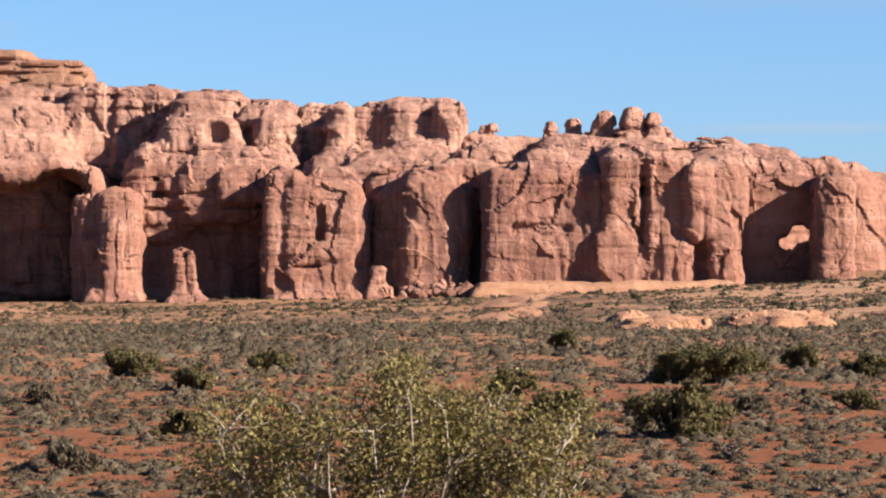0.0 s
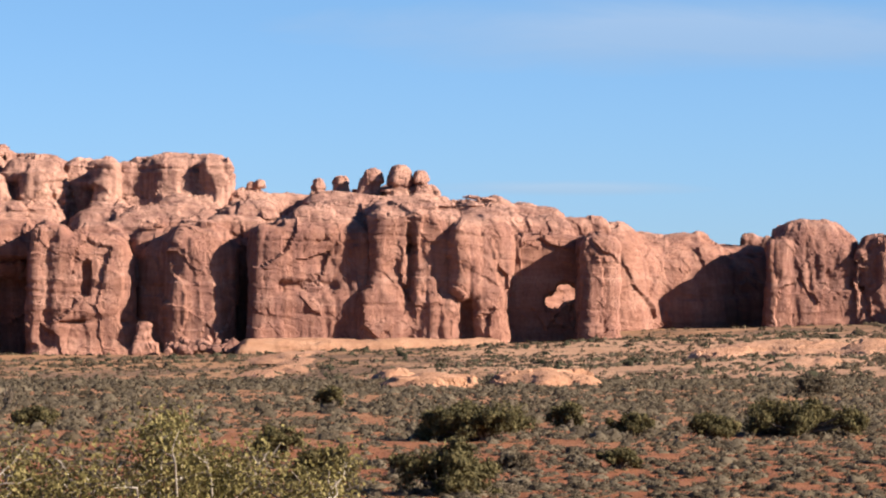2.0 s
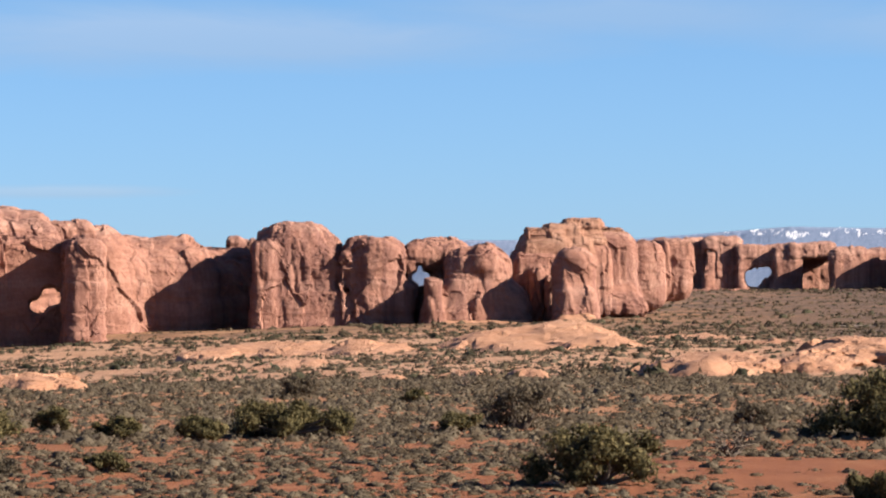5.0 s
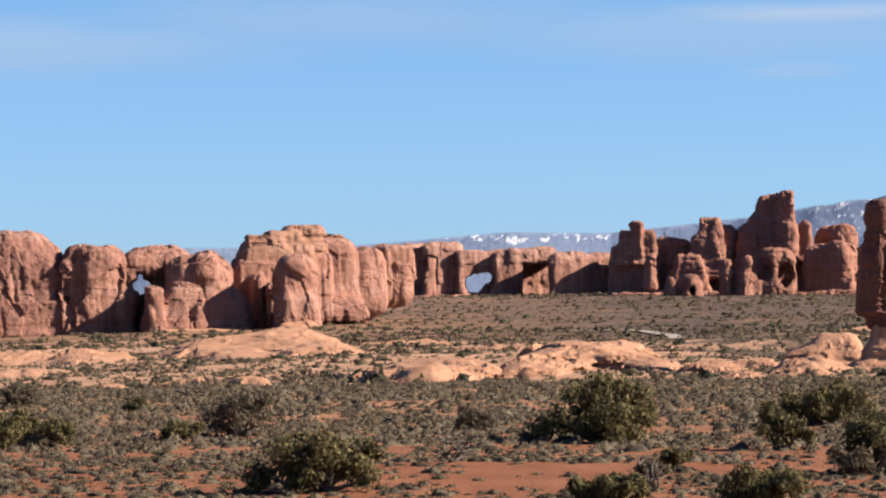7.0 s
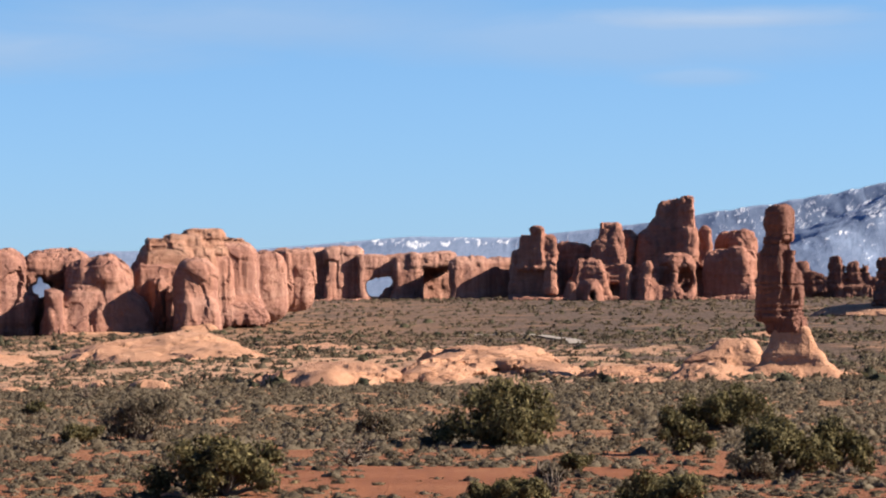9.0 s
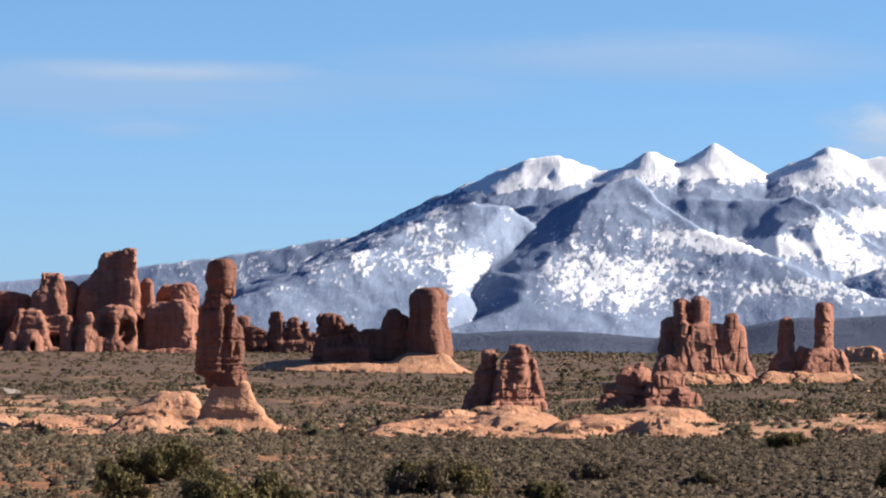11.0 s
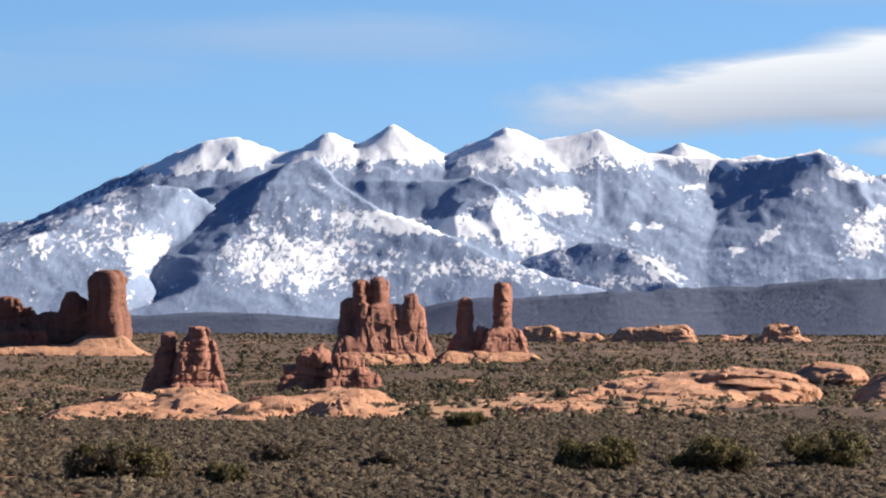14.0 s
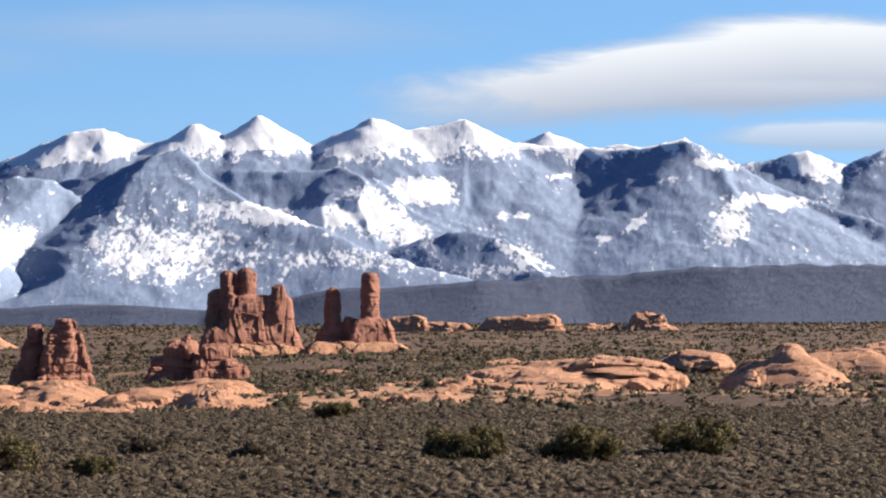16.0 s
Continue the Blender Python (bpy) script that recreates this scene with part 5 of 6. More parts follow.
# dark butte and the broken wall beside it
Bt = (26.18, 1300)
c = Rock(*Bt)
c.block(-5.8, 8.1, 4.4, 15.8, 12.0, 6.0, 2.0, 0.1, 0.0, 1.5)
c.block(-4.7, 5.9, 8.4, 21.1, 11.0, 5.0, 2.0, 0.26, 0.0, 1.5)
c.block(-5.9, 2.6, 16.6, 23.1, 9.5, 3.5, 1.3, 0.2, 0.0, 1.5)
dark = rock_root("dark_butte", c, "dark square-headed red sandstone butte", "butte")
c.mesh("shoulder", 0.5, SHADED_ROCK, 0.4, 0.4, 0.3, 0.7, 1.1, 0.3, dark, 0.7)
c = Rock(*Bt)
c.block(7.2, 5.4, 5.6, 30.5, 7.5, 7.5, 2.9, 0.02, -24, 2)
c.block(7.6, 3.8, 22.6, 31.5, 6.2, 5.2, 2.3, 0.1, -24, 2)
c.block(7.2, 6.8, 5.2, 16.9, 7.5, 7.5, 2.0, 0.05, -24, 2)
c.mesh("head", 0.5, SHADED_ROCK, 0.4, 0.3, 0.3, 0.7, 1.1, 0.25, dark, 0.6)
c = Rock(*Bt)
c.block(-28.6, 5.1, 4.4, 20.7, 9.0, 7.0, 1.3, 0.08, 0.0, 1.5)
c.block(-29.2, 3.2, 14.6, 21.5, 6.5, 4.5, 1.3, 0.1, 0.0, 1.5)
c.block(-22.8, 3.2, 4.4, 18.2, 10.0, 6.0, 1.3, 0.1, 0.0, 1.5)
c.block(-18.1, 3.4, 4.4, 15.4, 10.0, 6.0, 1.3, 0.1, 0.0, 1.5)
c.block(-13.9, 2.8, 4.4, 15.8, 10.5, 4.5, 1.3, 0.1, 0.0, 1.5)
c.block(-24.3, 10.5, 3.4, 9.9, 6.0, 8.0, 1.3, 0.1, 0.0, 1.5)
tagged(c.mesh("broken_wall", 0.45, SHADED_ROCK, 0.6, 0.7, 0.8, 0.6, 2.2, 0.7), "low broken red sandstone wall", "rock wall")
c = Rock(*Bt)
c.block(5.9, 12.0, -3.6, 8.0, 9.0, 17.0, 2.6, 0.38, 0, 2.2)
c.ball(4.8, 20.8, -9.5, 4.4, 5.0, 25.0, 3)
c.ball(-36.1, 22.1, -5.6, 4.9, 8.0, 22.0, 3)
c.ball(-14.1, 14.0, -5.6, 4.0, 2.0, 18.0, 3)
tagged(c.mesh("slickrock_dome", 0.7, PALE_ROCK, 0.5, 0.15, 0.3, 0.8, 3.2, 0.15, None, 0.3), "smooth pale slickrock dome under the dark butte", "rock dome")

# two knobs in the middle ground
Kn = (27.71, 600, 0.5)
knob = rock_root("lone_outcrop", Rock(*Kn), "blocky red sandstone outcrop split by deep joints", "rock outcrop")


def knob_part(c, name, seed, owner):
    return c.mesh(name, 0.22, LIT_ROCK, 0.3, 0.35, 0.45, 0.36, seed, 0.5, owner)


c = Rock(*Kn)
c.block(2.3, 1.6, 4.8, 9.4, 1.8, 1.8, 0.7, 0.1, 14, 1.5)
c.block(2.1, 3.1, 1.6, 7.1, 1.9, 2.5, 0.7, 0.12, 0.0, 1.5)
c.block(2.3, 4.2, -1.9, 3.4, 2.3, 3.3, 0.8, 0.18, 0.0, 1.5)
c.block(3.5, 1.1, 3.9, 8.8, 0.8, 1.2, 0.5, 0.1, 14, 1.5)
knob_part(c, "rock_head", 4.1, knob)
c = Rock(*Kn)
c.block(-2.5, 1.3, 3.4, 8.3, 1.9, 1.3, 0.7, 0.16, -12, 1.5)
c.block(-2.6, 2.6, -0.8, 5.0, 2.5, 2.5, 0.7, 0.2, 0.0, 1.5)
c.block(-3.0, 3.7, -2.1, 1.7, 2.7, 3.2, 0.8, 0.22, 0.0, 1.5)
knob_part(c, "rock_shoulder", 4.4, knob)
knob = rock_root("lone_outcrop", Rock(*Kn), "low lumpy red sandstone outcrop with flat caps", "rock outcrop")
c = Rock(*Kn)
c.block(21.3, 2.0, 3.8, 6.6, 2.0, 2.0, 0.6, 0.12, -12, 1.5)
c.block(21.0, 2.7, 2.3, 5.2, 2.1, 2.5, 0.7, -0.04, -12, 1.5)
c.block(27.3, 2.5, 2.1, 4.8, 1.7, 2.0, 0.6, -0.02, 10, 1.5)
knob_part(c, "cap", 5.6, knob)
c = Rock(*Kn)
c.block(20.3, 4.6, -2.4, 3.3, 2.4, 3.2, 0.8, 0.16, 0.0, 1.5)
c.block(26.9, 4.0, -2.4, 2.9, 2.2, 3.0, 0.8, 0.14, 0.0, 1.5)
c.block(30.5, 2.3, -2.4, 1.9, 2.2, 2.2, 0.7, 0.2, 0.0, 1.5)
knob_part(c, "rock_body", 5.9, knob)
c = Rock(*Kn)
c.block(0.4, 7.4, -10.0, -0.9, 1.0, 6.0, 0.8, 0.22, 0, 2)
tagged(c.mesh("slickrock_ledge", 0.4, PALE_ROCK, 0.35, 0.2, 0.5, 0.4, 4.4), "pale slickrock ledge under the blocky outcrop", "rock ledge")
c = Rock(*Kn)
c.block(24.9, 9.7, -10.4, -1.1, 1.0, 6.0, 0.8, 0.24, 0, 2)
tagged(c.mesh("slickrock_ledge", 0.4, PALE_ROCK, 0.35, 0.2, 0.5, 0.4, 5.4), "pale slickrock ledge under the low outcrop", "rock ledge")

# the castle and its fingers
Cs = (31.55, 1100, 0.5)
c = Rock(*Cs)
c.block(-23.2, 3.9, -0.8, 19.8, 5.5, 5.5, 3.2, 0.06, 0.0, 1.5)
c.block(-20.3, 2.5, 0.6, 25.3, 2.4, 3.4, 5.7, 0.04, 24, 1.5)
c.block(-14.5, 2.5, 0.5, 25.9, 4.3, 3.3, 5.7, 0.04, 24, 1.5)
c.block(-10.6, 10.7, -0.8, 17.0, 4.0, 6.0, 2.0, 0.08, 0.0, 1.5)
c.block(-4.9, 2.2, 9.1, 21.0, 2.8, 2.8, 5.7, 0.0, 24, 1.5)
c.block(-9.8, 2.3, 7.4, 18.4, 4.1, 3.1, 2.0, 0.05, 24, 1.5)
c.block(-13.2, 15.1, -1.1, 7.7, 4.5, 8.5, 2.0, 0.12, 0.0, 1.5)
c.cut(-17.9, 0.6, 14.2, 24.3, -4.0, 4.0, 1, 0.0, 1.0)
tagged(c.mesh("castle_rock", 0.36, LIT_ROCK, 0.45, 0.35, 0.2, 0.5, 6.4, 0.3), "castle-like red sandstone fin with rounded towers", "rock fin")
c = Rock(*Cs)
c.block(11.6, 2.4, 0.4, 20.4, 19.1, 3.1, 7.5, 0.08, 24, 1.5)
c.block(17.4, 2.0, -0.5, 10.9, 18.5, 2.5, 1.3, 0.08, 24, 1.5)
c.block(11.7, 5.6, -1.0, 8.4, 18.5, 4.5, 2.0, 0.2, 0.0, 1.5)
tagged(c.mesh("rock_finger", 0.32, LIT_ROCK, 0.3, 0.35, 0.3, 0.45, 7.4, 0.4), "slender red sandstone finger", "rock spire", "sandstone fingers")
c = Rock(*Cs)
c.block(23.4, 2.6, 2.1, 24.7, 19.4, 3.4, 7.5, 0.03, 24, 1.5)
c.block(23.9, 7.3, -1.1, 10.2, 19.0, 5.0, 2.0, 0.25, 0.0, 1.5)
tagged(c.mesh("rock_finger", 0.32, LIT_ROCK, 0.3, 0.35, 0.3, 0.45, 7.9, 0.4), "tallest slender red sandstone finger with a rounded tip", "rock spire", "sandstone fingers")
c = Rock(*Cs)
c.block(-12.8, 16.7, -4.2, 3.0, 6.0, 13.0, 2.0, 0.2, 0, 2.2)
c.block(18.8, 17.3, -4.5, 3.2, 19.0, 13.0, 2.0, 0.25, 0, 2.2)
tagged(c.mesh("slickrock_ledge", 0.5, PALE_ROCK, 0.5, 0.3, 0.6, 0.6, 8.4), "pale sandstone ledge under the castle rock", "rock ledge")

# far pale domes
Fd = (36.03, 1600)
c = Rock(*Fd)
c.block(-75.3, 10.7, -0.3, 11.8, 0, 10, 2.5, 0.2)
c.block(-57.7, 11.9, -0.1, 9.9, 0, 10, 2.5, 0.3)
tagged(c.mesh("far_dome", 0.7, PALE_ROCK, 0.9, 0.3, 0.9, 0.9, 1.9), "low pale sandstone dome far across the scrub", "rock dome", "far sandstone domes")
c = Rock(*Fd)
c.block(-25.1, 20.0, -2.3, 11.2, 0, 14, 3.1, 0.25)
c.block(-19.0, 10.6, -2.3, 11.7, 0, 12, 3.1, 0.1)
tagged(c.mesh("far_dome", 0.7, PALE_ROCK, 0.9, 0.3, 0.9, 0.9, 2.9), "low pale sandstone dome far across the scrub", "rock dome", "far sandstone domes")
c = Rock(*Fd)
c.block(32.6, 16.1, -4.3, 8.1, 0, 14, 3.1, 0.35)
c.block(31.4, 9.2, -1.8, 13.4, 0, 10, 2.5, 0.25)
c.block(10.3, 9.9, -2.0, 7.5, 0, 10, 2.5, 0.3)
tagged(c.mesh("far_dome", 0.7, PALE_ROCK, 0.9, 0.3, 0.9, 0.9, 3.9), "flat-topped pale sandstone dome far across the scrub", "rock dome", "far sandstone domes")


# broad bare slickrock masses
def slickrock(c, label, step=0.5, seed=1.0):
    return tagged(c.mesh("slickrock_outcrop", step, PALE_ROCK, 0.7, 0.2, 0.5, 0.8, seed, 0.25, None, 0.55), label, "rock outcrop", "slickrock outcrops")


Ap = (13.32, 660)
c = Rock(*Ap)
c.ball(-8.6, 13.9, -13.1, -0.1, 30.0, 30.0, 4)
c.ball(6.1, 13.4, -13.6, 1.9, 50.0, 30.0, 4)
c.ball(-1.8, 11.6, -11.7, -1.7, -10.0, 30.0, 4)
c.ball(13.3, 10.1, -12.6, -0.4, 15.0, 25.0, 4)
slickrock(c, "broad pale slickrock apron below the butte", 0.8, 2.6)
c = Rock(*Ap)
c.ball(-44.6, 10.7, -10.8, -2.0, 50.0, 30.0, 4)
c.ball(-29.3, 10.9, -10.1, -2.1, 30.0, 30.0, 4)
c.ball(-58.7, 10.6, -10.6, -2.6, 35.0, 25.0, 4)
slickrock(c, "low pale slickrock apron below the rounded fins", 0.8, 3.6)
Lf = (4.5, 290)
c = Rock(*Lf)
c.ball(-7.5, 3.2, -1.9, 0.4, 12.0, 12.0, 2)
c.ball(-2.8, 1.7, -1.9, 0.5, 14.0, 8.0, 2)
c.ball(-4.9, 2.4, -1.7, 0.3, 0.0, 8.0, 2)
slickrock(c, "low pale slickrock hump on the edge of the bench", 0.25, 2.2)
c = Rock(*Lf)
c.ball(1.7, 2.2, -1.8, 0.8, 13.0, 9.0, 2)
c.ball(4.5, 1.2, -1.7, 0.7, 6.0, 6.0, 2)
c.ball(7.6, 1.8, -1.9, 0.8, 15.0, 9.0, 2)
slickrock(c, "row of small pale slickrock humps on the edge of the bench", 0.25, 2.4)
Mid = (17.33, 400)
c = Rock(*Mid)
c.ball(-12.2, 4.4, -4.3, -0.0, -2.0, 18.0, 3)
c.ball(-6.8, 5.5, -4.6, 0.3, 10.0, 20.0, 3)
c.ball(-4.7, 2.9, -4.0, 0.1, -15.0, 15.0, 3)
slickrock(c, "low pale slickrock hump among scrub", 0.4, 4.6)
c = Rock(*Mid)
c.ball(2.6, 5.0, -4.3, 0.4, -2.0, 18.0, 3)
c.ball(7.3, 7.4, -5.3, 2.0, 35.0, 25.0, 3)
c.ball(13.0, 5.9, -5.6, 1.1, 45.0, 25.0, 3)
c.ball(16.4, 3.7, -4.7, -0.0, 8.0, 18.0, 3)
c.pit(-0.7, 1.2, -0.6, 0.6, -21.0, 7.0, 1.0, 0.0)
slickrock(c, "rounded pale slickrock humps that run together", 0.4, 5.6)
c = Rock(*Mid)
c.ball(22.9, 4.7, -4.2, -0.1, -4.0, 20.0, 3)
c.ball(28.9, 3.7, -4.8, 0.1, 14.0, 20.0, 3)
slickrock(c, "low pale slickrock pavement beside the pillar", 0.4, 5.9)
Rk = (28.5, 400)
c = Rock(*Rk)
c.ball(-15.5, 5.2, -4.3, -0.3, -10.0, 20.0, 3)
c.ball(-13.3, 7.4, -5.7, -0.0, 55.0, 25.0, 3)
c.ball(-4.5, 5.8, -4.4, 1.0, 15.0, 25.0, 3)
slickrock(c, "broad pale slickrock slab below the blocky outcrop", 0.4, 6.1)
c = Rock(*Rk)
c.ball(5.0, 6.1, -4.4, 0.3, 15.0, 25.0, 3)
c.ball(13.9, 5.9, -5.4, 1.1, 45.0, 25.0, 3)
c.ball(4.7, 3.4, -3.6, -0.3, -19.0, 15.0, 3)
slickrock(c, "broad pale slickrock slab below the low outcrop", 0.4, 6.3)
c = Rock(*Rk)
c.ball(38.6, 8.3, -4.8, 0.7, 45.0, 25.0, 3)
c.ball(53.3, 9.0, -5.4, 2.0, 70.0, 30.0, 3)
c.ball(67.0, 10.1, -6.3, 3.6, 100.0, 30.0, 3)
c.ball(30.8, 4.5, -4.1, -0.4, -2.0, 18.0, 3)
slickrock(c, "long sloping orange slickrock slab in the scrub", 0.5, 6.9)
Rt = (35.58, 400)
c = Rock(*Rt)
c.ball(-12.3, 7.9, -3.8, 0.3, 10.0, 20.0, 3)
c.ball(0.5, 8.3, -4.5, 2.1, 35.0, 25.0, 3)
c.ball(9.8, 8.6, -4.7, 3.4, 65.0, 25.0, 3)
c.block(-1.1, 3.8, -1.7, 2.4, 42.0, 12.0, 1.3, 0.4, 0, 2.2)
slickrock(c, "long pale orange slickrock ridge in the scrub", 0.35, 6.6)
c = Rock(*Rt)
c.block(6.6, 4.0, -2.6, 1.4, -4.0, 8.0, 2.0, 0.5, 0, 2)
c.ball(9.6, 3.0, -2.7, 0.4, 0.0, 10.0, 2)
slickrock(c, "small peaked slickrock knob with a shaded side", 0.3, 7.6)
c = Rock(*Rt)
c.block(27.5, 7.1, -2.9, 3.1, 37.0, 17.0, 2.6, 0.35, 0, 2.2)
c.block(28.5, 2.9, -0.4, 4.3, 29.3, 3.3, 2.0, 0.35, 10, 2)
c.block(29.0, 1.4, 2.2, 5.0, 34.0, 4.0, 1.0, 0.2, 0.0, 1.5)
c.ball(30.6, 4.1, -2.9, 2.0, 23.0, 17.0, 3)
slickrock(c, "stepped slickrock hill with a capped crown", 0.35, 7.9)
Rb = (37.81, 620)
c = Rock(*Rb)
c.ball(-3.0, 4.9, -3.3, 2.8, 23.0, 13.0, 3)
c.ball(3.3, 5.3, -3.2, 3.2, 13.0, 13.0, 3)
c.block(25.5, 9.0, -2.9, 3.7, -5.0, 15.0, 2.6, 0.35, 0, 2.2)
c.block(40.0, 12.9, -4.5, 4.2, 30.0, 20.0, 2.6, 0.3, 0, 2.2)
slickrock(c, "pale layered slickrock humps beyond the ridge", 0.5, 9.6)


# ---- low slickrock ----
def dome(x, y, hw, hy, top, label="smooth pale slickrock hump rising from the scrub"):
    """A low bare sandstone hump with terraced sides, sunk into the ground."""
    ang = math.atan2(x, y)
    rings, spokes = 16, 52
    u, v = np.meshgrid(np.linspace(0, 1, rings), np.linspace(0, 2 * np.pi, spokes, endpoint=False), indexing="ij")
    seed = x * 0.13 + y * 0.07
    lobes = 1 + 0.28 * layers(np.cos(v) * 1.6 + seed, np.sin(v) * 1.6, v * 0 + seed, 3)
    lx, ly = u * lobes * hw * np.cos(v), u * lobes * hy * np.sin(v)
    base = float(ground_height(x, y)) - 1.0
    high = min(max(top - base, 0.8), 0.22 * hw + 0.4)
    prof = np.clip(1 - u ** 2, 0, 1) ** 0.9
    step = prof + 0.06 * np.sin(prof * 17 + seed + 2 * layers(lx / 9, ly / 9, u * 0 + seed, 2))
    z = high * step * (0.88 + 0.38 * layers(lx / 7 + seed, ly / 16, u * 0, 3)) - 0.8 * u
    z = z + high * 0.5 * (0.35 - np.abs(layers(lx / (0.4 * hw) + seed, ly / (0.4 * hw), u * 0 + 5, 3, 0.6))) * (1 - u ** 3)
    z = z + 0.25 * layers(lx / 2.2 + seed, ly / 5, u * 0 + 2, 3)
    wx, wy = lx * math.cos(ang) + ly * math.sin(ang), ly * math.cos(ang) - lx * math.sin(ang)
    i, j = np.meshgrid(np.arange(rings - 1), np.arange(spokes), indexing="ij")
    k = (j + 1) % spokes
    faces = np.stack([i * spokes + j, (i + 1) * spokes + j, (i + 1) * spokes + k, i * spokes + k], -1).reshape(-1, 4)
    ob = link_mesh("slickrock_hump", np.stack([wx, wy, z], -1).reshape(-1, 3), faces, PALE_ROCK)
    ob.location = (x, y, base)
    return tagged(ob, label, "rock hump", "slickrock humps")


dome(101.2, 354.2, 10.3, 29.2, 1.3)
dome(89.2, 409.5, 8.3, 23.8, 1.7)
dome(124.7, 325.9, 5.4, 15.6, 1.1)
dome(139.9, 346.0, 8.2, 23.5, 1.3)
dome(166.2, 317.1, 7.7, 22.0, 1.1)
dome(177.4, 322.8, 5.7, 16.4, 1.4)
dome(191.4, 329.3, 8.6, 24.5, 1.6)
dome(153.2, 318.5, 4.6, 13.6, 0.0)
dome(16.5, 316.3, 5.0, 14.6, 0.6)
dome(22.0, 320.9, 2.6, 7.6, -0.1)
dome(27.7, 329.8, 3.8, 11.1, -0.1)
dome(34.7, 330.3, 2.5, 7.5, -0.1)
dome(39.1, 409.2, 4.1, 11.9, -0.3)
dome(-10.0, 240.8, 2.1, 6.2, -1.0)
dome_rng = random.Random(11)
for i in range(70):
    a, d = radians(dome_rng.uniform(-9, 41)), dome_rng.uniform(330, 900)
    w = dome_rng.uniform(5, 16) * (d / 600) ** 0.5
    hx, hy_ = d * math.sin(a), d * math.cos(a)
    dome(hx, hy_, w, w * dome_rng.uniform(1.0, 2.4), float(ground_height(hx, hy_)) + dome_rng.uniform(0.2, 1.0))


# ---- boulders ----
def boulder(x, y, z, size, seed):
    bm = bmesh.new()
    bmesh.ops.create_icosphere(bm, subdivisions=2, radius=size)
    for v in bm.verts:
        p = v.co / size
        f = 1 + 0.35 * noise.noise(p * 1.3 + Vector((seed, seed * 2.1, 0)))
        v.co = Vector((max(-0.8, min(0.8, p.x * f)), max(-0.8, min(0.8, p.y * f)), max(-0.6, min(0.7, p.z * f)))) * size
    me = bpy.data.meshes.new("boulder")
    bm.to_mesh(me)
    bm.free()
    me.materials.append(RED_ROCK)
    ob = new("boulder", me)
    ob.matrix_world = pose(x, y, z, seed * 40 % 50, seed * 70 % 50, seed * 131 % 360)
    return tagged(ob, "fallen angular red sandstone boulder at the cliff foot", "boulder", "boulders at the cliff foot")


pile = random.Random(3)
for i in range(46):
    t, h = pile.random(), pile.random() ** 2
    px = -9.5 + 19 * t
    a = radians(-0.11) + px / 972
    hgt = h * 4.0 * (1 - abs(t - 0.45))
    x, y = (972 + 4 * h) * math.sin(a), (972 + 4 * h) * math.cos(a)
    boulder(x, y, float(ground_height(x, y)) + 1.0 + hgt, pile.uniform(0.7, 1.9), i * 1.37 + 0.2)


# ---- shrubs ----
def leaves(rng, count, flat=0.75, size=0.2, inner=0.5):
    """Leaf sprays over a dome of radius 1: corners of small triangles that face mostly outwards."""
    a, s = rng.uniform(0, 2 * np.pi, count), rng.uniform(0.02, 1, count)
    ring = np.sqrt(1 - s ** 2)
    way = np.stack([ring * np.cos(a), ring * np.sin(a), s], 1)
    r = rng.uniform(inner, 1.0, count) ** 0.6 * (0.8 + 0.35 * grain3(way[:, 0] * 2.2 + count, way[:, 1] * 2.2, way[:, 2] * 2.2))
    mid = way * r[:, None] * (1, 1, flat)
    u = way * (1, 1, 1.4) + 0.55 * rng.normal(size=(count, 3))
    v = np.cross(u, rng.normal(size=(count, 3)))
    u /= np.linalg.norm(u, axis=1)[:, None]
    v /= np.linalg.norm(v, axis=1)[:, None] + 1e-6
    k = size * rng.uniform(0.6, 1.4, count)[:, None]
    return np.stack([mid - u * k * 0.5 - v * k * 0.5, mid - u * k * 0.5 + v * k * 0.5, mid + u * k * 0.75], 1)


def mound(rng, rings, spokes, flat):
    """A lumpy shrub body of radius 1: places and triangles."""
    lift = np.linspace(0.0, 0.93, rings)
    ring = np.sqrt(1 - lift ** 2)
    turn = np.linspace(0, 2 * np.pi, spokes, endpoint=False)
    p = np.stack([np.outer(ring, np.cos(turn)), np.outer(ring, np.sin(turn)), np.outer(lift, np.ones(spokes))], -1).reshape(-1, 3)
    p = np.vstack([p, [[0, 0, 1.0]]]) * rng.uniform(0.45, 1.05, (len(p) + 1, 1)) * (1, 1, flat)
    tris = []
    for i in range(rings - 1):
        for k in range(spokes):
            a, b = i * spokes + k, i * spokes + (k + 1) % spokes
            tris += [(a, b, b + spokes), (a, b + spokes, a + spokes)]
    tris += [((rings - 1) * spokes + k, (rings - 1) * spokes + (k + 1) % spokes, rings * spokes) for k in range(spokes)]
    return p, np.array(tris)


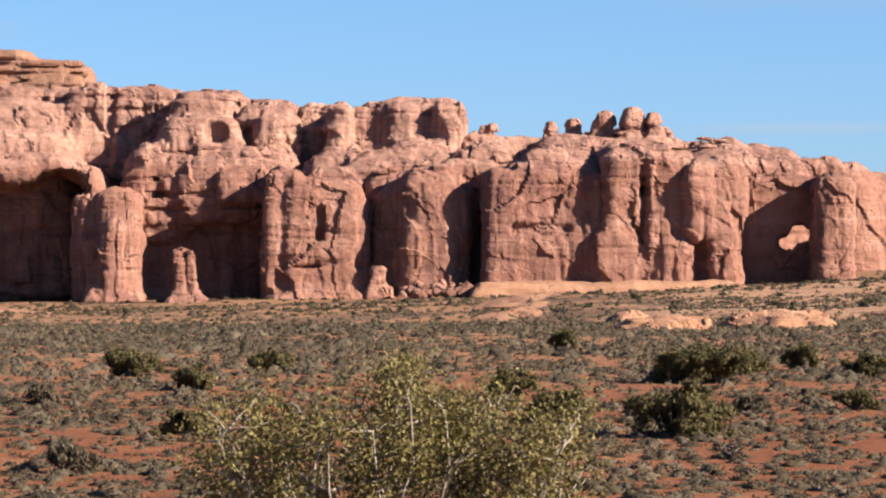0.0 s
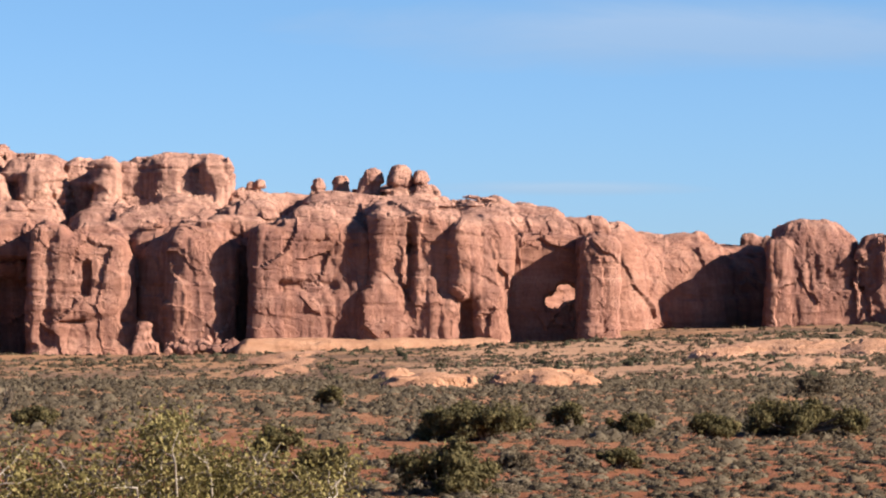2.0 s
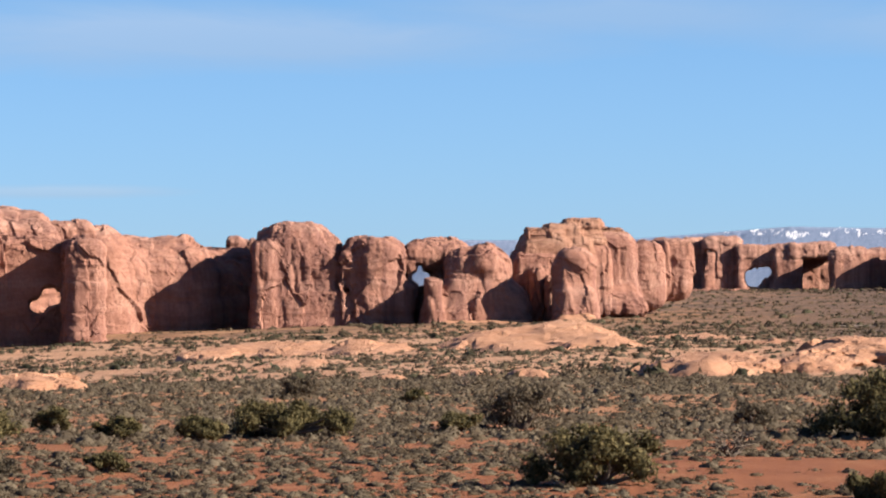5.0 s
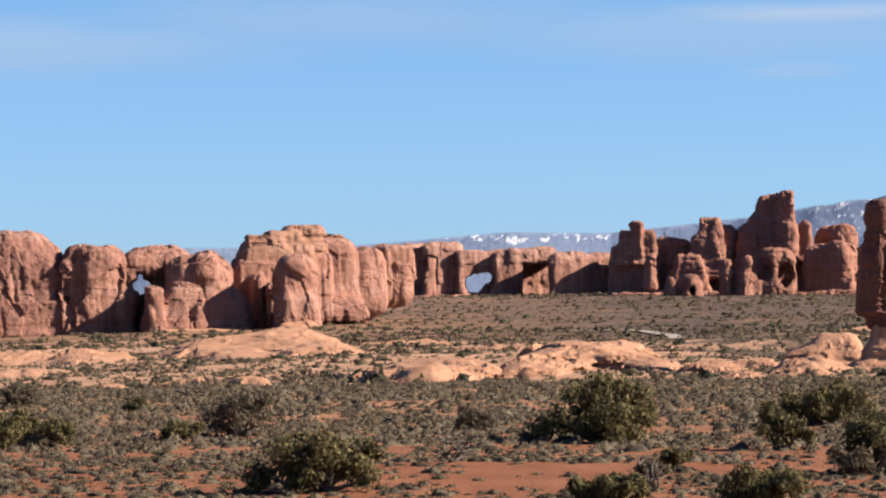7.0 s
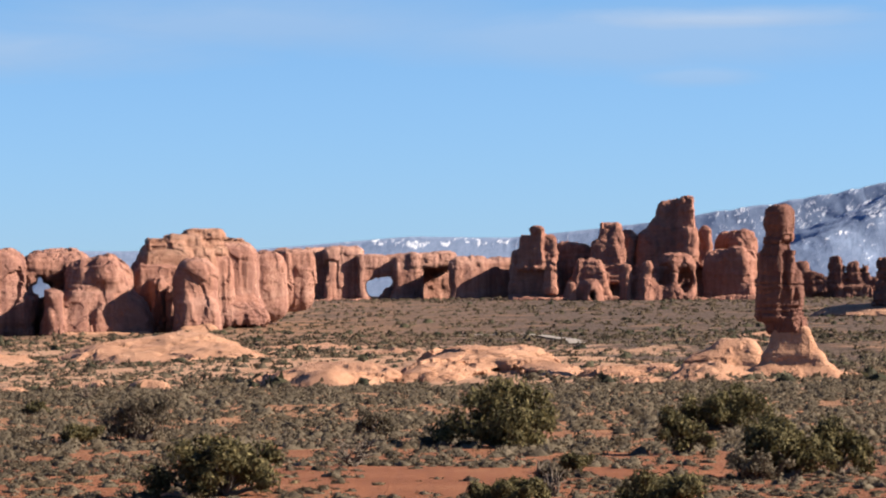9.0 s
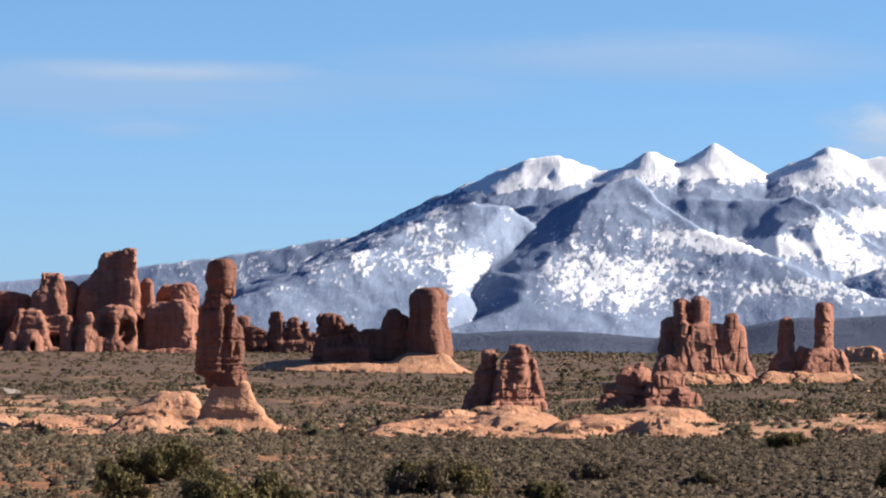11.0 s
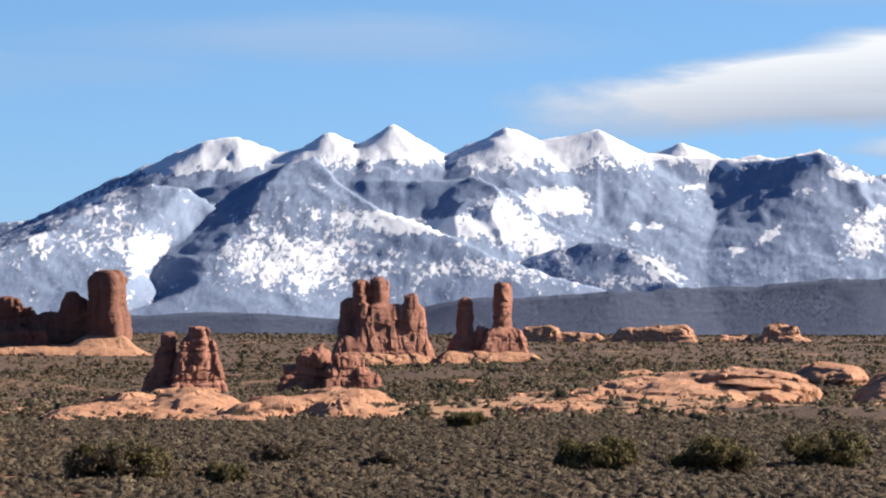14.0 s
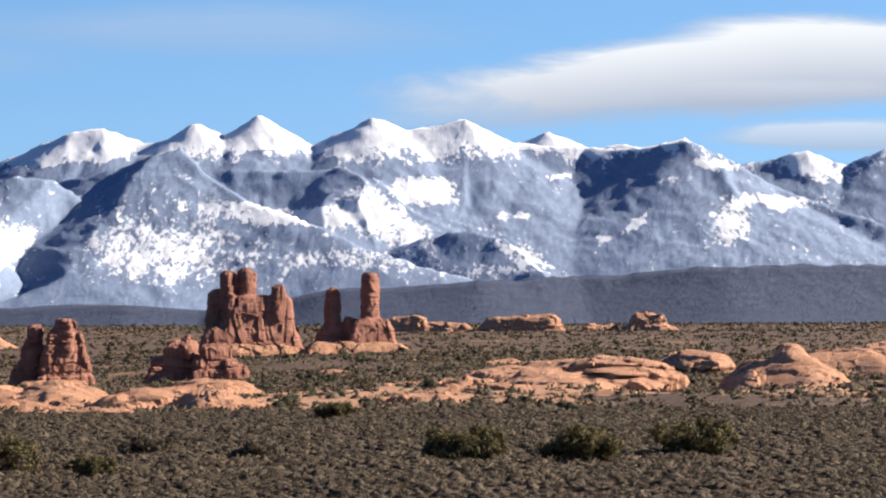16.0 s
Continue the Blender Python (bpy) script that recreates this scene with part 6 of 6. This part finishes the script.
def scatter(name, label, category, mat, xs, ys, radii, seed, leaf_count, flat, size, rings=3, spokes=7):
    rng = np.random.RandomState(seed)
    forms = []
    for _ in range(9):
        body, tris = mound(rng, rings, spokes, flat * 0.85)
        body = body * 0.92
        spray = leaves(rng, leaf_count, flat, size, 0.85).reshape(-1, 3)
        forms.append((np.vstack([body, spray]), np.vstack([tris, len(body) + np.arange(len(spray)).reshape(-1, 3)])))
    turn = rng.uniform(0, 2 * np.pi, len(xs))
    zs = ground_height(xs, ys)
    verts, faces, total = [], [], 0
    for k, (form, tris) in enumerate(forms):
        pick = np.arange(len(xs)) % len(forms) == k
        c, s = np.cos(turn[pick])[:, None], np.sin(turn[pick])[:, None]
        r = radii[pick][:, None]
        fx, fy, fz = form[None, :, 0], form[None, :, 1], form[None, :, 2]
        tall = rng.uniform(0.75, 1.2, pick.sum())[:, None]
        wide = rng.uniform(0.9, 1.6, pick.sum())[:, None]
        v = np.stack([(fx * wide * c - fy * s) * r + xs[pick][:, None], (fx * wide * s + fy * c) * r + ys[pick][:, None],
                      fz * r * tall + zs[pick][:, None] - 0.05], -1).reshape(-1, 3)
        f = (tris[None] + (np.arange(pick.sum()) * len(form))[:, None, None]).reshape(-1, 3) + total
        verts.append(v)
        faces.append(f)
        total += len(v)
    ob = link_mesh(name, np.concatenate(verts), np.concatenate(faces), mat, True)
    return tagged(ob, label, category, kind="stuff")


def spread(rng, count, a0, a1, d0, d1):
    a = np.radians(rng.uniform(a0, a1, count))
    d = np.sqrt(rng.uniform(d0 ** 2, d1 ** 2, count))
    return d * np.sin(a), d * np.cos(a), d, np.degrees(a)


def thin(rng, x, y, deg, bare, patch):
    """Keep shrubs in drifts, with bare sand between them; thicker cover towards the east."""
    cover = layers(x / patch, y / patch, x * 0 + 7.7, 3) * 0.55 + 0.5 + bare + 0.5 * smooth(20, 30, deg)
    return rng.rand(len(x)) < cover


def bench_shrubs(name, label, mat, seed, count, d0, d1, n_leaf, r0, r1, bare, size, rings, spokes, a0=-10, east=0.0):
    rng = np.random.RandomState(seed)
    x, y, d, deg = spread(rng, count, a0, 43, d0, d1)
    sandy = 0.42 * smooth(15, 18, deg) * (1 - smooth(25.5, 28, deg)) * (1 - smooth(165, 190, d))
    keep = thin(rng, x, y, deg, bare + east * smooth(23, 30, deg) - sandy, 9.0)
    x, y = x[keep], y[keep]
    radii = rng.uniform(r0, r1, len(x)) * (0.75 + 0.5 * rng.rand(len(x)) ** 3)
    scatter(name, label, "shrub", mat, x, y, radii, seed, n_leaf, 0.55 if name == "heath" else 0.72, size, rings, spokes)


bench_shrubs("sagebrush", "low grey-green sagebrush scattered over red sand", SAGE, 21, 11500, 88, 180, 36, 0.22, 0.58, 0.30, 0.15, 3, 7, -10, -0.5)
bench_shrubs("blackbrush", "low dark brown blackbrush scattered over red sand", BLACKBRUSH, 22, 7500, 88, 180, 36, 0.20, 0.52, 0.18, 0.15, 3, 7)
bench_shrubs("dry_grass", "tufts of straw-coloured dry grass between shrubs", GRASS, 23, 3200, 88, 180, 24, 0.12, 0.30, -0.1, 0.22, 2, 5, -10, -0.8)
bench_shrubs("sagebrush", "low grey-green sagebrush further out on the bench", SAGE, 24, 26000, 180, 345, 11, 0.34, 0.85, 0.28, 0.2, 2, 6, -10, -0.9)
bench_shrubs("blackbrush", "low dark brown blackbrush further out on the bench", BLACKBRUSH, 25, 13000, 180, 345, 8, 0.30, 0.76, 0.2, 0.2, 2, 6, -10, -0.7)
bench_shrubs("heath", "dense carpet of low dark heath on the eastern bench", HEATH, 26, 19000, 140, 350, 14, 0.45, 0.80, 0.2, 0.13, 3, 8, 25)
bench_shrubs("heath", "dark heath clumps close to the viewpoint", HEATH, 27, 6000, 88, 140, 40, 0.24, 0.66, 0.1, 0.15, 3, 7, 27)


def basin_shrubs(name, label, mat, seed, count, d0, d1, n_leaf, r0, r1, bare, patch, size, a0=-10):
    rng = np.random.RandomState(seed)
    x, y, d, deg = spread(rng, count, a0, 43, d0, d1)
    keep = thin(rng, x, y, deg, bare, patch)
    x, y = x[keep], y[keep]
    radii = r0 + (r1 - r0) * rng.rand(len(x)) ** 2.5
    scatter(name, label, "shrub", mat, x, y, radii, seed, n_leaf, 0.75, size, 2, 5)


basin_shrubs("scrub", "grey desert scrub in the basin between sandstone humps", SAGE, 31, 14000, 345, 800, 6, 0.5, 1.2, 0.1, 40.0, 0.4)
basin_shrubs("scrub", "dark brown brush spread through the basin", BLACKBRUSH, 32, 21000, 345, 950, 6, 0.45, 1.3, 0.18, 45.0, 0.3)
basin_shrubs("scrub", "dark juniper scrub dotted through the basin", FAR_JUNIPER, 35, 4000, 345, 1050, 9, 0.8, 1.9, 0.0, 55.0, 0.3)
basin_shrubs("scrub", "grey-brown scrub spread across the far flats", BLACKBRUSH, 33, 19000, 800, 1900, 3, 0.9, 2.2, 0.12, 90.0, 0.42)
basin_shrubs("scrub", "dark junipers dotted over the far flats", FAR_JUNIPER, 34, 5200, 800, 2600, 4, 0.9, 2.4, -0.05, 120.0, 0.4, 8)


# ---- trees ----
def tube(path, radii, sides=6):
    """Corners and faces of a bent, tapering limb."""
    path = [Vector(p) for p in path]
    verts, faces = [], []
    for i, p in enumerate(path):
        ahead = (path[min(i + 1, len(path) - 1)] - path[max(i - 1, 0)]).normalized()
        side = ahead.orthogonal().normalized()
        other = ahead.cross(side)
        for k in range(sides):
            t = 2 * math.pi * k / sides
            verts.append(p + radii[i] * (math.cos(t) * side + math.sin(t) * other))
    for i in range(len(path) - 1):
        for k in range(sides):
            faces.append((i * sides + k, i * sides + (k + 1) % sides, (i + 1) * sides + (k + 1) % sides, (i + 1) * sides + k))
    return verts, faces


def limb(rng, start, end, r0, r1, wander, steps=5):
    start, end = Vector(start), Vector(end)
    pts = []
    for i in range(steps + 1):
        t = i / steps
        p = start.lerp(end, t)
        if 0 < i < steps:
            p += Vector((rng.uniform(-1, 1), rng.uniform(-1, 1), rng.uniform(-0.5, 0.5))) * wander
        pts.append(p)
    return pts, [r0 + (r1 - r0) * i / steps for i in range(steps + 1)]


def wood(name, limbs, mat, parent):
    verts, faces = [], []
    for pts, radii in limbs:
        v, f = tube(pts, radii)
        faces += [tuple(i + len(verts) for i in q) for q in f]
        verts += v
    return tagged(link_mesh(name, verts, faces, mat, True, parent), kind="stuff")


def juniper(x, y, w, h, seed=None, mat=None, label="dense dark green juniper on red sand", full=1.0):
    """A desert juniper: a short twisted trunk that forks low, and a crown of many small sprays in uneven clumps."""
    seed = int(abs(x) * 7 + abs(y) * 3) if seed is None else seed
    rng, npr = random.Random(seed), np.random.RandomState(seed)
    root = new("juniper")
    root.location = (x, y, float(ground_height(x, y)) - 0.05)
    tagged(root, label, "tree", "junipers on the bench")
    hw = w / 2
    limbs, clumps = [], []
    count = max(7, int(9 * w / h))
    for i in range(count):
        a = 2 * math.pi * i / count + rng.uniform(-0.4, 0.4)
        reach = hw * rng.uniform(0.25, 0.85)
        tall = h * rng.uniform(0.35, 0.95) * (1 - 0.35 * (reach / hw) ** 2)
        tip = Vector((math.cos(a) * reach, math.sin(a) * reach * 0.8, tall * 0.85))
        limbs.append(limb(rng, (rng.uniform(-0.15, 0.15) * hw, rng.uniform(-0.1, 0.1) * hw, 0.0), tip, 0.05 * h + 0.02, 0.015, 0.07 * h))
        size = rng.uniform(0.20, 0.34) * min(h, w * 0.8)
        clumps.append((tip, size))
        for _ in range(2):
            off = Vector((rng.uniform(-1, 1), rng.uniform(-1, 1), rng.uniform(-0.9, 0.5))) * size * 1.1
            clumps.append((tip + off, size * rng.uniform(0.5, 0.85)))
    wood("branchwork", limbs, BARK, root)
    sprays = []
    for mid, size in clumps:
        n_leaf = int(150 * full)
        a = npr.normal(size=(n_leaf, 3))
        a /= np.linalg.norm(a, axis=1)[:, None]
        p = np.array(mid) + a * size * npr.uniform(0.35, 1.05, n_leaf)[:, None] * (1, 1, 0.85)
        p[:, 2] = np.maximum(p[:, 2], 0.06 * h * npr.rand(n_leaf))
        face = a + 0.5 * npr.normal(size=(n_leaf, 3))
        u = np.cross(face, npr.normal(size=(n_leaf, 3)) * (1, 1, 0.4))
        u /= np.linalg.norm(u, axis=1)[:, None] + 1e-6
        v = np.cross(u, face)
        v /= np.linalg.norm(v, axis=1)[:, None] + 1e-6
        k = (0.05 + 0.024 * h) * npr.uniform(0.6, 1.3, n_leaf)[:, None]
        sprays.append(np.stack([p - u * k - v * k * 0.5, p - u * k * 0.4 + v * k * 0.6, p + u * k * 1.2], 1).reshape(-1, 3))
    verts = np.concatenate(sprays)
    link_mesh("crown", verts, np.arange(len(verts)).reshape(-1, 3), mat or JUNIPER, False, root)
    return root


def grey_bush(x, y, w, h, label="loose grey-brown bush with bare twigs"):
    root = juniper(x, y, w, h, None, SAGE, label, 0.45)
    root.name = "bush"
    return tagged(root, "", "bush", "loose bushes on the bench")


def snag(x, y, w, h):
    """A dead juniper: bare bleached limbs."""
    rng = random.Random(int(abs(x) * 5 + y))
    root = new("dead_juniper")
    root.location = (x, y, float(ground_height(x, y)) - 0.05)
    tagged(root, "bare bleached dead juniper with twisted limbs", "dead tree", "dead junipers")
    limbs = []
    for i in range(8):
        a = rng.uniform(0, 2 * math.pi)
        tip = Vector((math.cos(a) * w / 2 * rng.uniform(0.4, 1), math.sin(a) * w / 3, h * rng.uniform(0.4, 1)))
        pts, radii = limb(rng, (0, 0, 0), tip, 0.035 * h + 0.03, 0.02, 0.1 * h)
        limbs.append((pts, radii))
        for _ in range(4):
            s = pts[rng.randint(2, 4)]
            limbs.append(limb(rng, s, s + Vector((rng.uniform(-1, 1) * 0.3 * w, rng.uniform(-1, 1) * 0.3 * w, rng.uniform(0, 0.35) * h)), 0.03, 0.01, 0.03 * h, 3))
    wood("branchwork", limbs, BARK, root)


juniper(13.5, 183.6, 6.2, 2.3)
juniper(8.9, 137.3, 3.8, 2.2)
juniper(-17.6, 201.3, 3.6, 1.7)
juniper(-12.4, 181.1, 2.3, 1.3)
juniper(-9.8, 202.4, 2.7, 1.3)
juniper(7.9, 233.7, 1.9, 1.7)
juniper(20.4, 204.6, 2.1, 1.8)
juniper(22.6, 191.4, 2.4, 1.4)
juniper(18.1, 158.2, 1.7, 1.1)
juniper(4.7, 150.8, 2.4, 1.8)
juniper(3.3, 174.1, 2.5, 1.4)
juniper(-9.9, 139.2, 2.0, 1.3)
grey_bush(-12.6, 120.6, 1.8, 1.5)
grey_bush(-18.8, 168.4, 1.6, 1.3)
grey_bush(13.4, 157.4, 1.7, 0.9)
snag(-12.6, 227.8, 0.9, 1.5)
snag(9.9, 124.8, 1.2, 0.7)
juniper(31.8, 192.4, 7.3, 2.2)
juniper(26.3, 188.3, 2.7, 1.7)
grey_bush(45.8, 198.1, 4.9, 3.1)
grey_bush(44.7, 265.3, 3.8, 1.9)
juniper(51.5, 254.7, 1.8, 1.1)
juniper(41.8, 195.1, 2.5, 1.3)
snag(61.9, 286.8, 2.3, 1.6)
juniper(36.4, 143.2, 5.8, 2.7)
juniper(9.7, 138.1, 2.4, 2.1)
snag(49.0, 165.8, 2.7, 1.6)
juniper(62.5, 183.4, 7.6, 4.2)
grey_bush(61.6, 204.5, 2.5, 1.9)
juniper(82.3, 200.8, 5.9, 3.1)
juniper(67.0, 169.4, 2.6, 2.6)
juniper(62.2, 146.3, 3.2, 3.2)
juniper(48.0, 123.1, 3.2, 2.0)
juniper(44.0, 128.7, 3.2, 1.3)
juniper(55.3, 152.6, 1.6, 1.2)
grey_bush(50.2, 141.5, 1.6, 1.2)
snag(47.6, 161.9, 2.4, 1.3)
juniper(65.9, 147.4, 2.8, 3.0)
juniper(62.6, 145.4, 3.0, 3.1)
grey_bush(60.4, 144.1, 2.4, 1.7)
grey_bush(90.5, 180.7, 7.1, 2.6)
juniper(90.1, 167.0, 2.1, 1.3)
grey_bush(67.5, 121.3, 3.7, 2.0)
snag(61.9, 124.0, 1.5, 1.5)
snag(48.9, 137.6, 1.4, 1.4)
juniper(91.0, 181.5, 7.6, 2.5)
juniper(119.9, 176.5, 6.5, 2.2)
juniper(123.6, 169.9, 5.8, 2.4)
juniper(136.0, 174.6, 5.7, 2.8)
grey_bush(110.1, 197.3, 3.9, 1.4)
grey_bush(112.4, 187.8, 2.4, 1.2)
juniper(91.5, 169.5, 2.3, 1.6)
juniper(165.4, 263.0, 4.4, 1.7)


def ash_tree(x, y, parts):
    """A light-leaved tree: slim pale upright stems and loose sprays of yellow-green leaves with gaps between them."""
    rng, npr = random.Random(8), np.random.RandomState(8)
    root = new("ash_tree")
    base = float(ground_height(x, y))
    root.location = (x, y, base)
    tagged(root, "yellow-green leafy tree with slim pale stems", "tree")
    limbs, tips = [], []
    for cx, top, spread_r in parts:
        for i in range(7):
            tip = Vector((cx + rng.uniform(-0.8, 0.8) * spread_r, rng.uniform(-1.2, 1.2), top - abs(rng.gauss(0, 0.45))))
            pts, radii = limb(rng, (cx * 0.35, 0, 0.2), tip, 0.055, 0.012, 0.14, 8)
            limbs.append((pts, radii))
            for k in range(3, 9):
                for _ in range(3):
                    s = pts[min(k, 8)]
                    e = s + Vector((rng.uniform(-1, 1) * 0.55, rng.uniform(-1, 1) * 0.5, rng.uniform(-0.05, 0.55)))
                    limbs.append(limb(rng, s, e, 0.014, 0.005, 0.06, 3))
                    tips += [e, s.lerp(e, 0.55)]
    wood("branchwork", limbs, PALE_BARK, root)
    tips = np.array([t for t in tips if t.z > 2.0])
    dense = npr.rand(len(tips)) ** 2.5 + 0.03
    pick = tips[npr.choice(len(tips), 60000, p=dense / dense.sum())]
    p = pick + npr.normal(size=pick.shape) * 0.15
    u = npr.normal(size=p.shape)
    u /= np.linalg.norm(u, axis=1)[:, None]
    v = np.cross(u, npr.normal(size=p.shape))
    v /= np.linalg.norm(v, axis=1)[:, None]
    k = 0.034 * npr.uniform(0.6, 1.3, len(p))[:, None]
    quads = np.stack([p - u * k, p + v * k * 0.6, p + u * k, p - v * k * 0.6], 1).reshape(-1, 3)
    link_mesh("crown", quads, np.arange(len(quads)).reshape(-1, 4), ASH, False, root)
    return root


ash_tree(-0.67, 45.00, ((-1.90, 5.55, 0.49), (-0.95, 5.42, 0.42), (0.00, 5.98, 0.46), (1.02, 5.74, 0.42), (1.90, 5.30, 0.36)))
